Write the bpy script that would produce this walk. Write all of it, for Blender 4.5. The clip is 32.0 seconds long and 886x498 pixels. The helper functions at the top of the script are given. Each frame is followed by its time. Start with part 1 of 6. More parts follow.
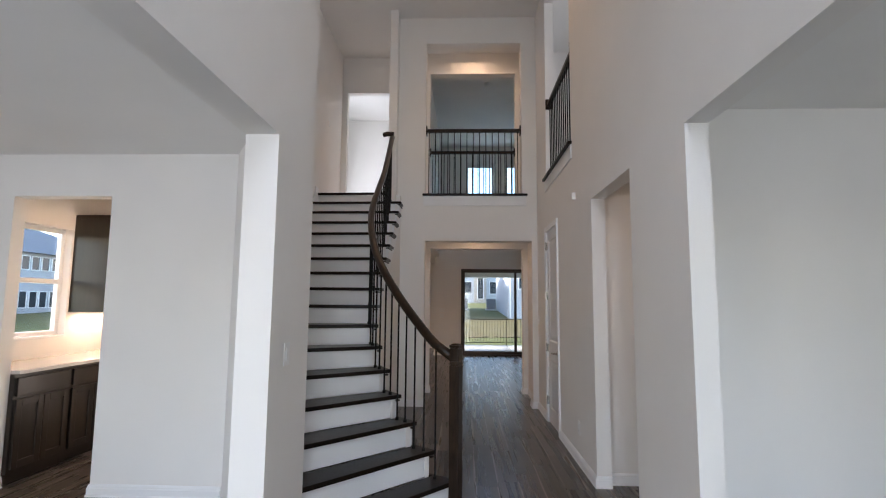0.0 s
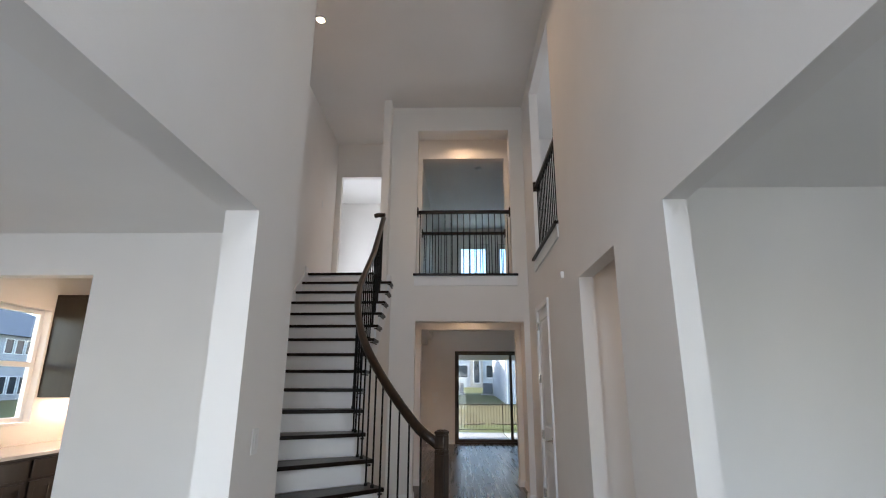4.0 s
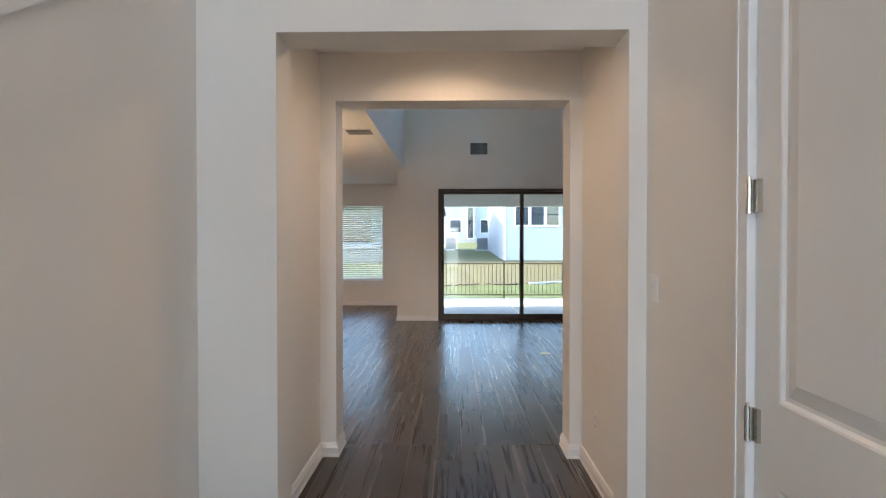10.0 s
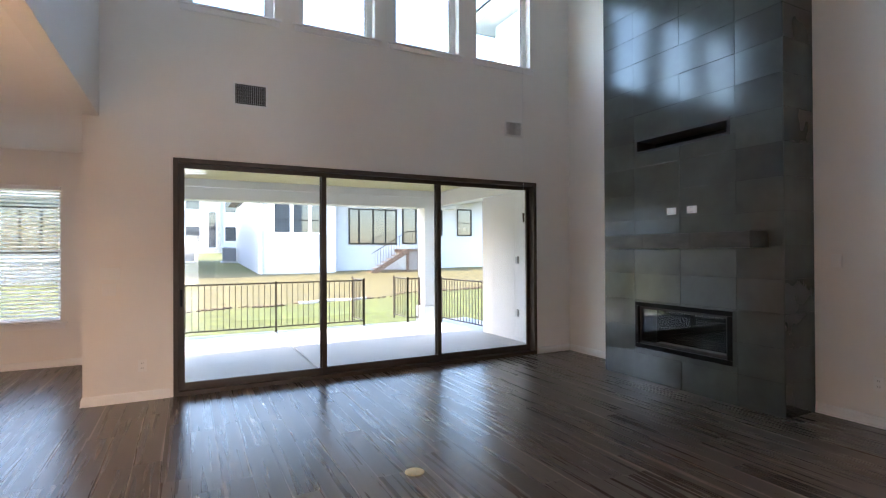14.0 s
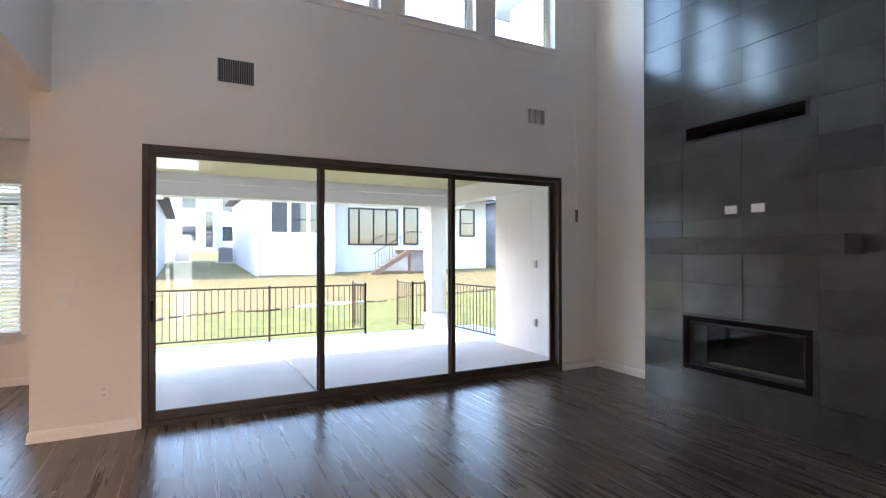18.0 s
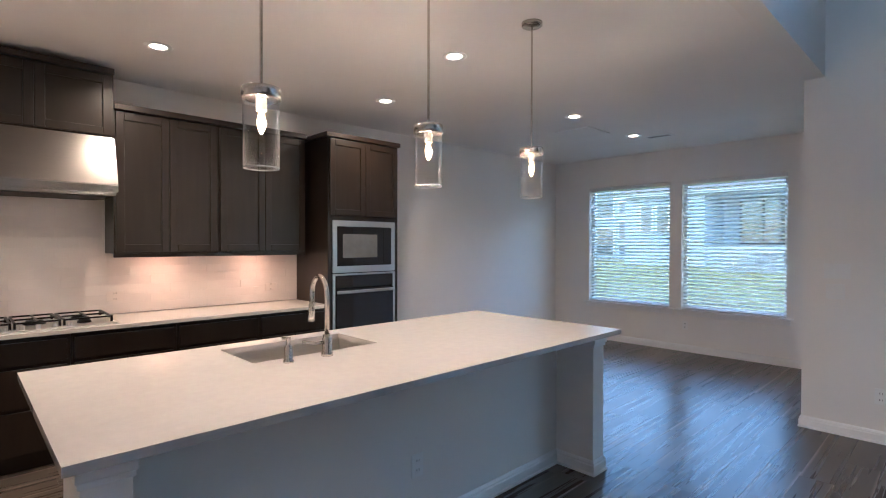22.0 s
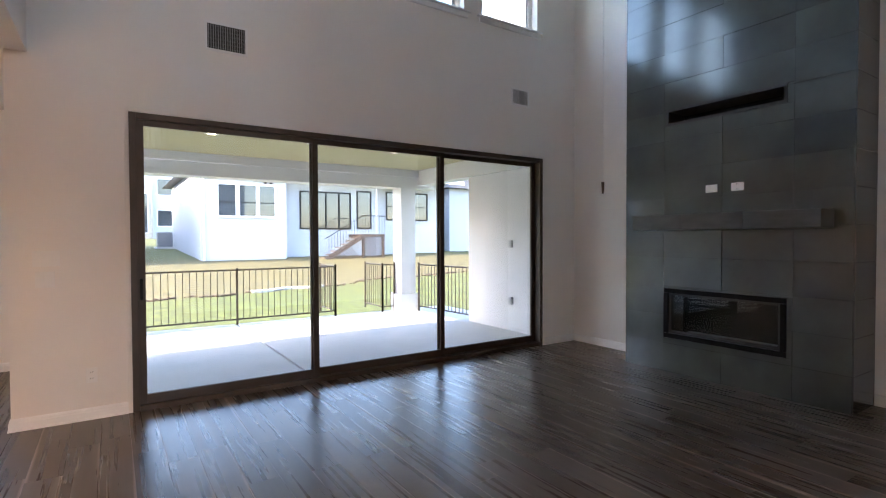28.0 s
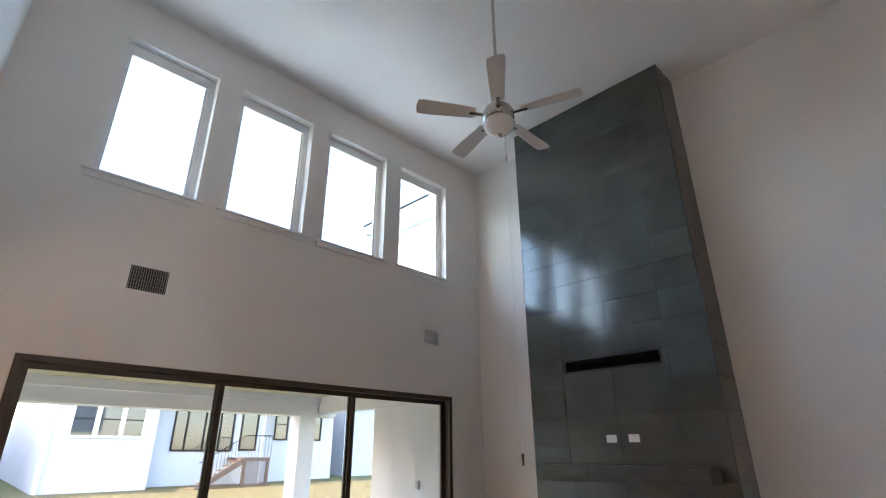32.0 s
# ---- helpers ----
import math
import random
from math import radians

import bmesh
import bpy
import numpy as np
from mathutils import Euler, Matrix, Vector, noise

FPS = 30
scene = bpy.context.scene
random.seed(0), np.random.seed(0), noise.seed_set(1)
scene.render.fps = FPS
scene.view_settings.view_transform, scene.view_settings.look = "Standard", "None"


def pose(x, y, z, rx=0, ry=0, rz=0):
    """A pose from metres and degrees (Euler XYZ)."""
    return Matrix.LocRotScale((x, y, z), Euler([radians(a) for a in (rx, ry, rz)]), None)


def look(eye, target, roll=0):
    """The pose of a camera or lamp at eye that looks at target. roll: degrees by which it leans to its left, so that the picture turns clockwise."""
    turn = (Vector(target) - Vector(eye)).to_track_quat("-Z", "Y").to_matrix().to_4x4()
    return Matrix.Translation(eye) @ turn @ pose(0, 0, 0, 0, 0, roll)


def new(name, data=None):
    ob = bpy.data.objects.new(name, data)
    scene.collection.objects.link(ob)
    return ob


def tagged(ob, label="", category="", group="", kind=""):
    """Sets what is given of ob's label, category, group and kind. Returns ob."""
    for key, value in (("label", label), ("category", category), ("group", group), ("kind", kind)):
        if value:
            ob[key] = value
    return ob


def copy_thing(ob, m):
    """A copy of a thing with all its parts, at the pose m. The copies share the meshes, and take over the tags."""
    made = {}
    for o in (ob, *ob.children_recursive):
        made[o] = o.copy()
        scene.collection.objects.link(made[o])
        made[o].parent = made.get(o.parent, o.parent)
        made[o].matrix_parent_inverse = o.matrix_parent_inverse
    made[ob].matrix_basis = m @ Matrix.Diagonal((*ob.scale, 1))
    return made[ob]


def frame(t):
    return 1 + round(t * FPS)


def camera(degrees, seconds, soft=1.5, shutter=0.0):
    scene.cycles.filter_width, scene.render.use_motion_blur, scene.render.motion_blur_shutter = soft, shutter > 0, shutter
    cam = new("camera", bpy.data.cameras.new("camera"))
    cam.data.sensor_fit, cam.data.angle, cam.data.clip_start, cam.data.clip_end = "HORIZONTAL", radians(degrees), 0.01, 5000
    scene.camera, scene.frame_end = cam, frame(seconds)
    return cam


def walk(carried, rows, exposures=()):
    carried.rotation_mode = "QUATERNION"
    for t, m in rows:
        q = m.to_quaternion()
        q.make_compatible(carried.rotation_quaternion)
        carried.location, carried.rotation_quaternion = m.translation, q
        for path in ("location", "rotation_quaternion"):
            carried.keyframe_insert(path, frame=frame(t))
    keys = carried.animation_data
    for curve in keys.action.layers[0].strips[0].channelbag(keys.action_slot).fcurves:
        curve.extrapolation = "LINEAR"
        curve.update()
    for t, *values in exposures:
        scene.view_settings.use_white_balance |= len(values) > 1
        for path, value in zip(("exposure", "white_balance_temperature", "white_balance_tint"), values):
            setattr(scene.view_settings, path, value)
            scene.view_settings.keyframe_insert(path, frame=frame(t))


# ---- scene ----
cam = camera(82.6, 32.0, soft=1.1)
PATH = [
    (0, (0.24, 0.476, 1.496), (0.164, 2.464, 1.707), 0.5),
    (0.5, (0.255, 0.493, 1.585), (0.183, 2.456, 1.964), 0.5),
    (1, (0.258, 0.507, 1.677), (0.186, 2.42, 2.255), 0.5),
    (1.5, (0.267, 0.51, 1.749), (0.2, 2.356, 2.516), 0.4),
    (2, (0.264, 0.533, 1.793), (0.202, 2.31, 2.71), 0.4),
    (2.5, (0.277, 0.559, 1.753), (0.223, 2.289, 2.755), 0.3),
    (3, (0.288, 0.553, 1.658), (0.233, 2.308, 2.616), 0.2),
    (3.5, (0.294, 0.53, 1.55), (0.235, 2.385, 2.295), 0.2),
    (4, (0.316, 0.542, 1.479), (0.256, 2.47, 2.008), 0.3),
    (4.5, (0.379, 0.59, 1.436), (0.303, 2.56, 1.772), 0.4),
    (6.5, (0.478, 1.846, 1.373), (0.393, 3.844, 1.412), 0.2),
    (7, (0.479, 2.349, 1.387), (0.403, 4.348, 1.411), 0.3),
    (7.5, (0.49, 2.884, 1.397), (0.421, 4.883, 1.41), 0.4),
    (8, (0.51, 3.387, 1.398), (0.451, 5.386, 1.399), 0.3),
    (8.5, (0.544, 3.98, 1.403), (0.49, 5.98, 1.393), 0.3),
    (9, (0.544, 4.566, 1.413), (0.493, 6.565, 1.398), 0.2),
    (9.5, (0.541, 5.093, 1.428), (0.493, 7.093, 1.407), 0.4),
    (10, (0.481, 5.652, 1.455), (0.443, 7.652, 1.431), 0.0),
    (10.5, (0.404, 6.174, 1.46), (0.39, 8.174, 1.443), 0.1),
    (11, (0.367, 6.675, 1.442), (0.39, 8.674, 1.434), 0.0),
    (11.5, (0.325, 7.144, 1.439), (0.417, 9.142, 1.436), -0.0),
    (12, (0.311, 7.584, 1.446), (0.507, 9.574, 1.44), -0.0),
    (12.5, (0.281, 8.029, 1.446), (0.618, 10.001, 1.447), -0.1),
    (13, (0.308, 8.462, 1.468), (0.813, 10.398, 1.47), -0.2),
    (13.5, (0.318, 8.866, 1.475), (1.022, 10.738, 1.48), -0.2),
    (14, (0.344, 9.188, 1.475), (1.249, 10.972, 1.487), -0.3),
    (14.5, (0.342, 9.45, 1.472), (1.443, 11.12, 1.499), -0.4),
    (15, (0.427, 9.651, 1.442), (1.676, 11.212, 1.485), -0.2),
    (15.5, (0.506, 9.808, 1.429), (1.857, 11.282, 1.48), -0.2),
    (17.5, (0.591, 10.002, 1.481), (1.739, 11.639, 1.519), -0.3),
    (18, (0.556, 10.002, 1.518), (1.464, 11.784, 1.531), -0.1),
    (18.5, (0.571, 10.013, 1.509), (1.184, 11.917, 1.521), -0.1),
    (19, (0.568, 9.988, 1.508), (0.847, 11.969, 1.517), -0.1),
    (19.5, (0.517, 9.953, 1.522), (0.496, 11.953, 1.522), 0.0),
    (20, (0.404, 10.061, 1.486), (0.069, 12.033, 1.49), 0.0),
    (20.5, (0.384, 10.068, 1.493), (-0.28, 11.955, 1.488), 0.1),
    (21, (0.363, 10.071, 1.494), (-0.6, 11.824, 1.482), 0.0),
    (21.5, (0.373, 10.069, 1.488), (-0.839, 11.659, 1.476), 0.1),
    (22, (0.37, 10.111, 1.494), (-1.07, 11.499, 1.471), 0.1),
    (22.5, (0.362, 10.16, 1.476), (-1.24, 11.357, 1.447), 0.1),
    (23, (0.422, 10.182, 1.472), (-1.28, 11.233, 1.44), 0.1),
    (23.5, (0.554, 10.131, 1.483), (-1.197, 11.096, 1.436), 0.1),
    (24, (0.655, 10.052, 1.485), (-1.105, 11.001, 1.432), 0.2),
    (24.5, (0.679, 10.028, 1.469), (-1.02, 11.081, 1.413), -0.1),
    (25, (0.556, 10.119, 1.478), (-0.914, 11.472, 1.413), 0.2),
    (25.5, (0.49, 10.256, 1.473), (-0.605, 11.929, 1.421), -0.1),
    (26, (0.405, 10.29, 1.491), (-0.129, 12.216, 1.442), 0.0),
    (26.5, (0.332, 10.34, 1.467), (0.359, 12.34, 1.432), 0.2),
    (28.5, (-0.033, 10.17, 1.41), (1.217, 11.73, 1.357), -0.2),
    (29, (-0.143, 10.121, 1.392), (1.178, 11.622, 1.335), -0.1),
    (29.5, (-0.169, 10.093, 1.412), (1.185, 11.565, 1.374), -0.1),
    (30, (-0.204, 10.071, 1.511), (1.166, 11.527, 1.542), -0.1),
    (30.5, (-0.193, 10.063, 1.587), (1.171, 11.511, 1.79), -0.0),
    (31, (-0.189, 10.089, 1.635), (1.164, 11.502, 2.048), -0.1),
    (31.5, (-0.18, 10.156, 1.696), (1.154, 11.518, 2.3), -0.1),
    (32, (-0.183, 10.184, 1.76), (1.125, 11.497, 2.513), -0.2),
]
EXPOSURES = [(0, 2.66, 6370, 16), (1, 2.65, 6570, 14), (2, 2.74, 6570, 14), (3, 2.76, 6420, 14), (4, 2.57, 6320, 14), (4.5, 2.73, 6320, 14), (7, 3.29, 6370, 12), (8, 3.48, 6330, 11), (9, 3.38, 6240, 10), (10, 3.42, 6070, 10), (11, 3.33, 6020, 4), (12, 3.38, 5700, 15), (13, 3.59, 5950, 18), (14, 3.82, 6580, 19), (15, 4.03, 6700, 20), (17.5, 4.1, 6500, 20), (18, 3.94, 6520, 20), (19, 3.22, 6370, 18), (20, 3.19, 6720, 23), (21, 3.16, 6050, 23), (22, 3.39, 4900, 8), (24, 3.54, 4430, 0), (25, 3.45, 4610, 2), (26, 3.62, 5850, 16), (27.5, 3.76, 6150, 20), (29, 3.81, 6850, 23), (30, 3.89, 6800, 22), (31, 3.77, 6750, 23), (32, 3.72, 6760, 21)]
walk(cam, [(t, look(eye, target, roll)) for t, eye, target, roll in PATH], EXPOSURES)

# ---- world, sun, exposure ----
world = bpy.data.worlds.new("sky")
scene.world = world
world.use_nodes = True
wn = world.node_tree
sky = wn.nodes.new("ShaderNodeTexSky")
sky.sky_type = "NISHITA"
sky.sun_disc = False
SUN_EL, SUN_AZ = 23.0, 268.0
sky.sun_elevation = radians(SUN_EL)
sky.sun_rotation = radians(SUN_AZ)
wn.links.new(sky.outputs[0], wn.nodes["Background"].inputs[0])
wn.nodes["Background"].inputs[1].default_value = 0.15
sun_data = bpy.data.lights.new("sun", "SUN")
sun_data.energy, sun_data.angle, sun_data.color = 2.1, radians(0.5), (1.0, 0.93, 0.82)
sun = new("sun", sun_data)
sun_from = Vector((math.sin(radians(SUN_AZ)) * math.cos(radians(SUN_EL)), math.cos(radians(SUN_AZ)) * math.cos(radians(SUN_EL)), math.sin(radians(SUN_EL))))
sun.matrix_world = look(sun_from * 40, (0, 0, 0))


def area(name, eye, target, sx, sy, power, colour, shape="RECTANGLE", spread=180):
    d = bpy.data.lights.new(name, "AREA")
    d.shape, d.size, d.size_y, d.energy, d.color = shape, sx, sy, power, colour
    d.spread = radians(spread)
    ob = new(name, d)
    ob.matrix_world = look(eye, target)
    return ob


DAY, WARM = (0.86, 0.93, 1.0), (1.0, 0.65, 0.38)
# daylight in the openings of the front wall, behind the walk
area("daylight_dining", (-2.6, -1.55, 1.45), (-2.6, 2, 1.3), 1.9, 1.7, 11, DAY)
area("daylight_study", (3.1, -1.55, 1.45), (3.1, 2, 1.3), 1.8, 1.7, 4.2, DAY)
area("daylight_entry", (0.3, -1.55, 1.2), (0.3, 2, 1.2), 0.9, 2.0, 3, DAY)
area("daylight_upper_entry", (0.3, -1.55, 4.3), (0.3, 3, 3.6), 1.4, 1.6, 6.5, DAY)
# added inside two closed upper rooms, in place of windows not built
area("daylight_upper_room", (-2.9, 10.9, 4.3), (-1.0, 10.5, 4.0), 1.6, 1.6, 6, DAY)
area("loft_fill", (3.85, 6.4, 4.3), (1.5, 6.4, 4.2), 1.4, 1.4, 3, DAY)


def can_lamp(x, y, z, power, size=0.13):
    return area("can_lamp", (x, y, z - 0.02), (x, y, 0), size, size, power, WARM, "DISK", 150)


# ---- materials ----
def material(name, colour, rough=0.5, metal=0.0, spec=0.5, noise_scale=0.0, spread=0.0, bump=0.0, bump_scale=0.0, rough_var=0.0, stretch=(1, 1, 1), random_tone=0.0, coat=0.0):
    m = bpy.data.materials.new(name)
    m.use_nodes = True
    n, l = m.node_tree.nodes, m.node_tree.links
    b = n["Principled BSDF"]
    b.inputs["Roughness"].default_value = rough
    b.inputs["Metallic"].default_value = metal
    b.inputs["Specular IOR Level"].default_value = spec
    b.inputs["Coat Weight"].default_value = coat
    b.inputs["Base Color"].default_value = (*colour, 1)
    tc = n.new("ShaderNodeTexCoord")
    mp = n.new("ShaderNodeMapping")
    mp.inputs["Scale"].default_value = stretch
    l.new(tc.outputs["Object"], mp.inputs["Vector"])
    col = None
    if noise_scale:
        t = n.new("ShaderNodeTexNoise")
        t.inputs["Scale"].default_value = noise_scale
        t.inputs["Detail"].default_value = 5
        l.new(mp.outputs[0], t.inputs["Vector"])
        r = n.new("ShaderNodeMapRange")
        r.inputs["From Min"].default_value, r.inputs["From Max"].default_value = 0.3, 0.7
        r.inputs["To Min"].default_value, r.inputs["To Max"].default_value = 1 - spread, 1 + spread
        l.new(t.outputs["Fac"], r.inputs["Value"])
        v = n.new("ShaderNodeVectorMath")
        v.operation = "SCALE"
        v.inputs[0].default_value = colour
        l.new(r.outputs[0], v.inputs["Scale"])
        col = v.outputs[0]
        if rough_var:
            q = n.new("ShaderNodeMapRange")
            q.inputs["To Min"].default_value, q.inputs["To Max"].default_value = rough - rough_var, rough + rough_var
            l.new(t.outputs["Fac"], q.inputs["Value"])
            l.new(q.outputs[0], b.inputs["Roughness"])
    if random_tone:
        oi = n.new("ShaderNodeObjectInfo")
        r = n.new("ShaderNodeMapRange")
        r.inputs["To Min"].default_value, r.inputs["To Max"].default_value = 1 - random_tone, 1 + random_tone
        l.new(oi.outputs["Random"], r.inputs["Value"])
        v = n.new("ShaderNodeVectorMath")
        v.operation = "SCALE"
        if col is None:
            v.inputs[0].default_value = colour
        else:
            l.new(col, v.inputs[0])
        l.new(r.outputs[0], v.inputs["Scale"])
        col = v.outputs[0]
    if col is not None:
        l.new(col, b.inputs["Base Color"])
    if bump:
        t = n.new("ShaderNodeTexNoise")
        t.inputs["Scale"].default_value = bump_scale
        t.inputs["Detail"].default_value = 3
        l.new(mp.outputs[0], t.inputs["Vector"])
        bp = n.new("ShaderNodeBump")
        bp.inputs["Strength"].default_value = bump
        bp.inputs["Distance"].default_value = 0.002
        l.new(t.outputs["Fac"], bp.inputs["Height"])
        l.new(bp.outputs[0], b.inputs["Normal"])
    return m


def glowing(name, colour, strength):
    m = bpy.data.materials.new(name)
    m.use_nodes = True
    b = m.node_tree.nodes["Principled BSDF"]
    b.inputs["Base Color"].default_value = (0.8, 0.8, 0.8, 1)
    b.inputs["Emission Color"].default_value = (*colour, 1)
    b.inputs["Emission Strength"].default_value = strength
    return m


def pane_glass(name, tint=(0.96, 0.98, 0.98), gloss=1.0):
    m = bpy.data.materials.new(name)
    m.use_nodes = True
    n, l = m.node_tree.nodes, m.node_tree.links
    n.remove(n["Principled BSDF"])
    tr, gl, fr, mx = n.new("ShaderNodeBsdfTransparent"), n.new("ShaderNodeBsdfGlossy"), n.new("ShaderNodeLayerWeight"), n.new("ShaderNodeMixShader")
    tr.inputs[0].default_value = (*tint, 1)
    gl.inputs["Roughness"].default_value = 0.0
    gl.inputs["Color"].default_value = (gloss, gloss, gloss, 1)
    pw, ma = n.new("ShaderNodeMath"), n.new("ShaderNodeMath")
    pw.operation, ma.operation = "POWER", "MULTIPLY_ADD"
    fr.inputs["Blend"].default_value = 0.5
    l.new(fr.outputs["Facing"], pw.inputs[0])
    pw.inputs[1].default_value = 4.0
    l.new(pw.outputs[0], ma.inputs[0])
    ma.inputs[1].default_value, ma.inputs[2].default_value = 0.85, 0.035
    l.new(ma.outputs[0], mx.inputs[0])
    l.new(tr.outputs[0], mx.inputs[1])
    l.new(gl.outputs[0], mx.inputs[2])
    l.new(mx.outputs[0], n["Material Output"].inputs[0])
    return m


def plank_wood(name, per_island=False):
    """Dark brown-grey wood planks with pale streaks along their length, each with its own tone."""
    m = bpy.data.materials.new(name)
    m.use_nodes = True
    n, l = m.node_tree.nodes, m.node_tree.links
    b = n["Principled BSDF"]
    tc = n.new("ShaderNodeNewGeometry")
    if per_island:
        rnd = tc.outputs["Random Per Island"]
    else:
        rnd = n.new("ShaderNodeObjectInfo").outputs["Random"]
    sh = n.new("ShaderNodeVectorMath")
    sh.operation = "SCALE"
    sh.inputs[0].default_value = (7.3, 31.0, 0)
    l.new(rnd, sh.inputs["Scale"])
    ad = n.new("ShaderNodeVectorMath")
    l.new(tc.outputs["Position"], ad.inputs[0])
    l.new(sh.outputs[0], ad.inputs[1])
    mp = n.new("ShaderNodeMapping")
    mp.inputs["Scale"].default_value = (22, 0.6, 1)
    l.new(ad.outputs[0], mp.inputs["Vector"])
    t = n.new("ShaderNodeTexNoise")
    t.inputs["Scale"].default_value, t.inputs["Detail"].default_value, t.inputs["Roughness"].default_value = 1.0, 4, 0.5
    t.inputs["Distortion"].default_value = 0.2
    l.new(mp.outputs[0], t.inputs["Vector"])
    cr = n.new("ShaderNodeValToRGB")
    e = cr.color_ramp.elements
    e[0].position, e[0].color = 0.28, (0.056, 0.045, 0.0365, 1)
    e[1].position, e[1].color = 0.80, (0.100, 0.080, 0.065, 1)
    k = e.new(0.52)
    k.color = (0.074, 0.059, 0.048, 1)
    k = e.new(0.655)
    k.color = (0.086, 0.069, 0.056, 1)
    l.new(t.outputs["Fac"], cr.inputs[0])
    r = n.new("ShaderNodeMapRange")
    r.inputs["To Min"].default_value, r.inputs["To Max"].default_value = 0.76, 1.28
    l.new(rnd, r.inputs["Value"])
    # pale sapwood bands, longer and broader than the grain
    mp2 = n.new("ShaderNodeMapping")
    mp2.inputs["Scale"].default_value = (5, 0.35, 1)
    l.new(ad.outputs[0], mp2.inputs["Vector"])
    t2 = n.new("ShaderNodeTexNoise")
    t2.inputs["Scale"].default_value, t2.inputs["Detail"].default_value, t2.inputs["Roughness"].default_value = 1.0, 4, 0.55
    t2.inputs["Distortion"].default_value = 0.4
    l.new(mp2.outputs[0], t2.inputs["Vector"])
    # sapwood lies along the edges of the planks, of uneven width
    sx = n.new("ShaderNodeSeparateXYZ")
    l.new(tc.outputs["Position"], sx.inputs[0])
    steps_ = []
    for op, val in (("DIVIDE", 0.182), ("FRACT", 0.0), ("SUBTRACT", 0.5), ("ABSOLUTE", 0.0), ("MULTIPLY", 2.0)):
        q_ = n.new("ShaderNodeMath")
        q_.operation = op
        l.new(steps_[-1].outputs[0] if steps_ else sx.outputs["X"], q_.inputs[0])
        q_.inputs[1].default_value = val
        steps_.append(q_)
    wob = n.new("ShaderNodeMath")
    wob.operation = "MULTIPLY_ADD"
    l.new(t2.outputs["Fac"], wob.inputs[0])
    wob.inputs[1].default_value = 1.5
    l.new(steps_[-1].outputs[0], wob.inputs[2])
    band = n.new("ShaderNodeMapRange")
    band.interpolation_type = "SMOOTHSTEP"
    band.inputs["From Min"].default_value, band.inputs["From Max"].default_value = 1.66, 1.86
    band.inputs["To Min"].default_value, band.inputs["To Max"].default_value = 0.0, 0.55
    l.new(wob.outputs[0], band.inputs["Value"])
    mixc = n.new("ShaderNodeMix")
    mixc.data_type = "RGBA"
    l.new(band.outputs[0], mixc.inputs["Factor"])
    l.new(cr.outputs[0], mixc.inputs["A"])
    mixc.inputs["B"].default_value = (0.32, 0.27, 0.22, 1)
    v = n.new("ShaderNodeVectorMath")
    v.operation = "SCALE"
    l.new(mixc.outputs["Result"], v.inputs[0])
    l.new(r.outputs[0], v.inputs["Scale"])
    l.new(v.outputs[0], b.inputs["Base Color"])
    q = n.new("ShaderNodeMapRange")
    q.inputs["To Min"].default_value, q.inputs["To Max"].default_value = 0.22, 0.34
    l.new(t.outputs["Fac"], q.inputs["Value"])
    l.new(q.outputs[0], b.inputs["Roughness"])
    bp = n.new("ShaderNodeBump")
    bp.inputs["Strength"].default_value, bp.inputs["Distance"].default_value = 0.06, 0.0010
    l.new(t.outputs["Fac"], bp.inputs["Height"])
    l.new(bp.outputs[0], b.inputs["Normal"])
    return m


PAINT = material("wall_paint", (0.865, 0.842, 0.812), 0.75, noise_scale=1.3, spread=0.02, bump=0.25, bump_scale=140)
CEIL = material("ceiling_paint", (0.885, 0.87, 0.85), 0.85, noise_scale=1.1, spread=0.02, bump=0.3, bump_scale=120)
TRIM = material("white_trim", (0.87, 0.87, 0.87), 0.38, noise_scale=3, spread=0.015)
TREAD = material("dark_stain", (0.011, 0.0065, 0.0045), 0.32, spec=0.16, noise_scale=3, spread=0.45, stretch=(1.2, 18, 4), bump=0.2, bump_scale=14, rough_var=0.08)
RAIL = material("rail_stain", (0.022, 0.0125, 0.0072), 0.30, spec=0.26, noise_scale=4, spread=0.45, stretch=(9, 9, 2), bump=0.15, bump_scale=16)
IRON = material("black_iron", (0.006, 0.0055, 0.005), 0.5, spec=0.12, noise_scale=30, spread=0.3)
PLANK = plank_wood("plank_wood")
PLANKS = plank_wood("plank_wood_joined", True)
SUB = material("subfloor", (0.02, 0.015, 0.012), 0.8, noise_scale=5, spread=0.2)
CAB = material("cabinet_stain", (0.0165, 0.0112, 0.0076), 0.33, spec=0.5, noise_scale=2.2, spread=0.22, stretch=(9, 9, 0.8), bump=0.12, bump_scale=20, random_tone=0.06)
QUARTZ = material("white_quartz", (0.56, 0.54, 0.525), 0.10, noise_scale=22, spread=0.025)
STEEL = material("stainless", (0.66, 0.645, 0.63), 0.34, 1.0, noise_scale=4, spread=0.05, stretch=(1, 1, 60), bump=0.05, bump_scale=30)
# darker copy of the stainless; the hood's dimmer reflection is put into its colour
HOODSTEEL = material("stainless_darkened_copy", (0.21, 0.20, 0.19), 0.27, 1.0, noise_scale=4, spread=0.06, stretch=(1, 1, 60), bump=0.05, bump_scale=30)
NICKEL = material("brushed_nickel", (0.55, 0.52, 0.47), 0.24, 1.0, noise_scale=40, spread=0.05)
BLACKGLASS = material("black_glass", (0.008, 0.008, 0.010), 0.05, spec=0.6)
BLACK = material("black_enamel", (0.006, 0.006, 0.007), 0.30, spec=0.12, noise_scale=20, spread=0.2)
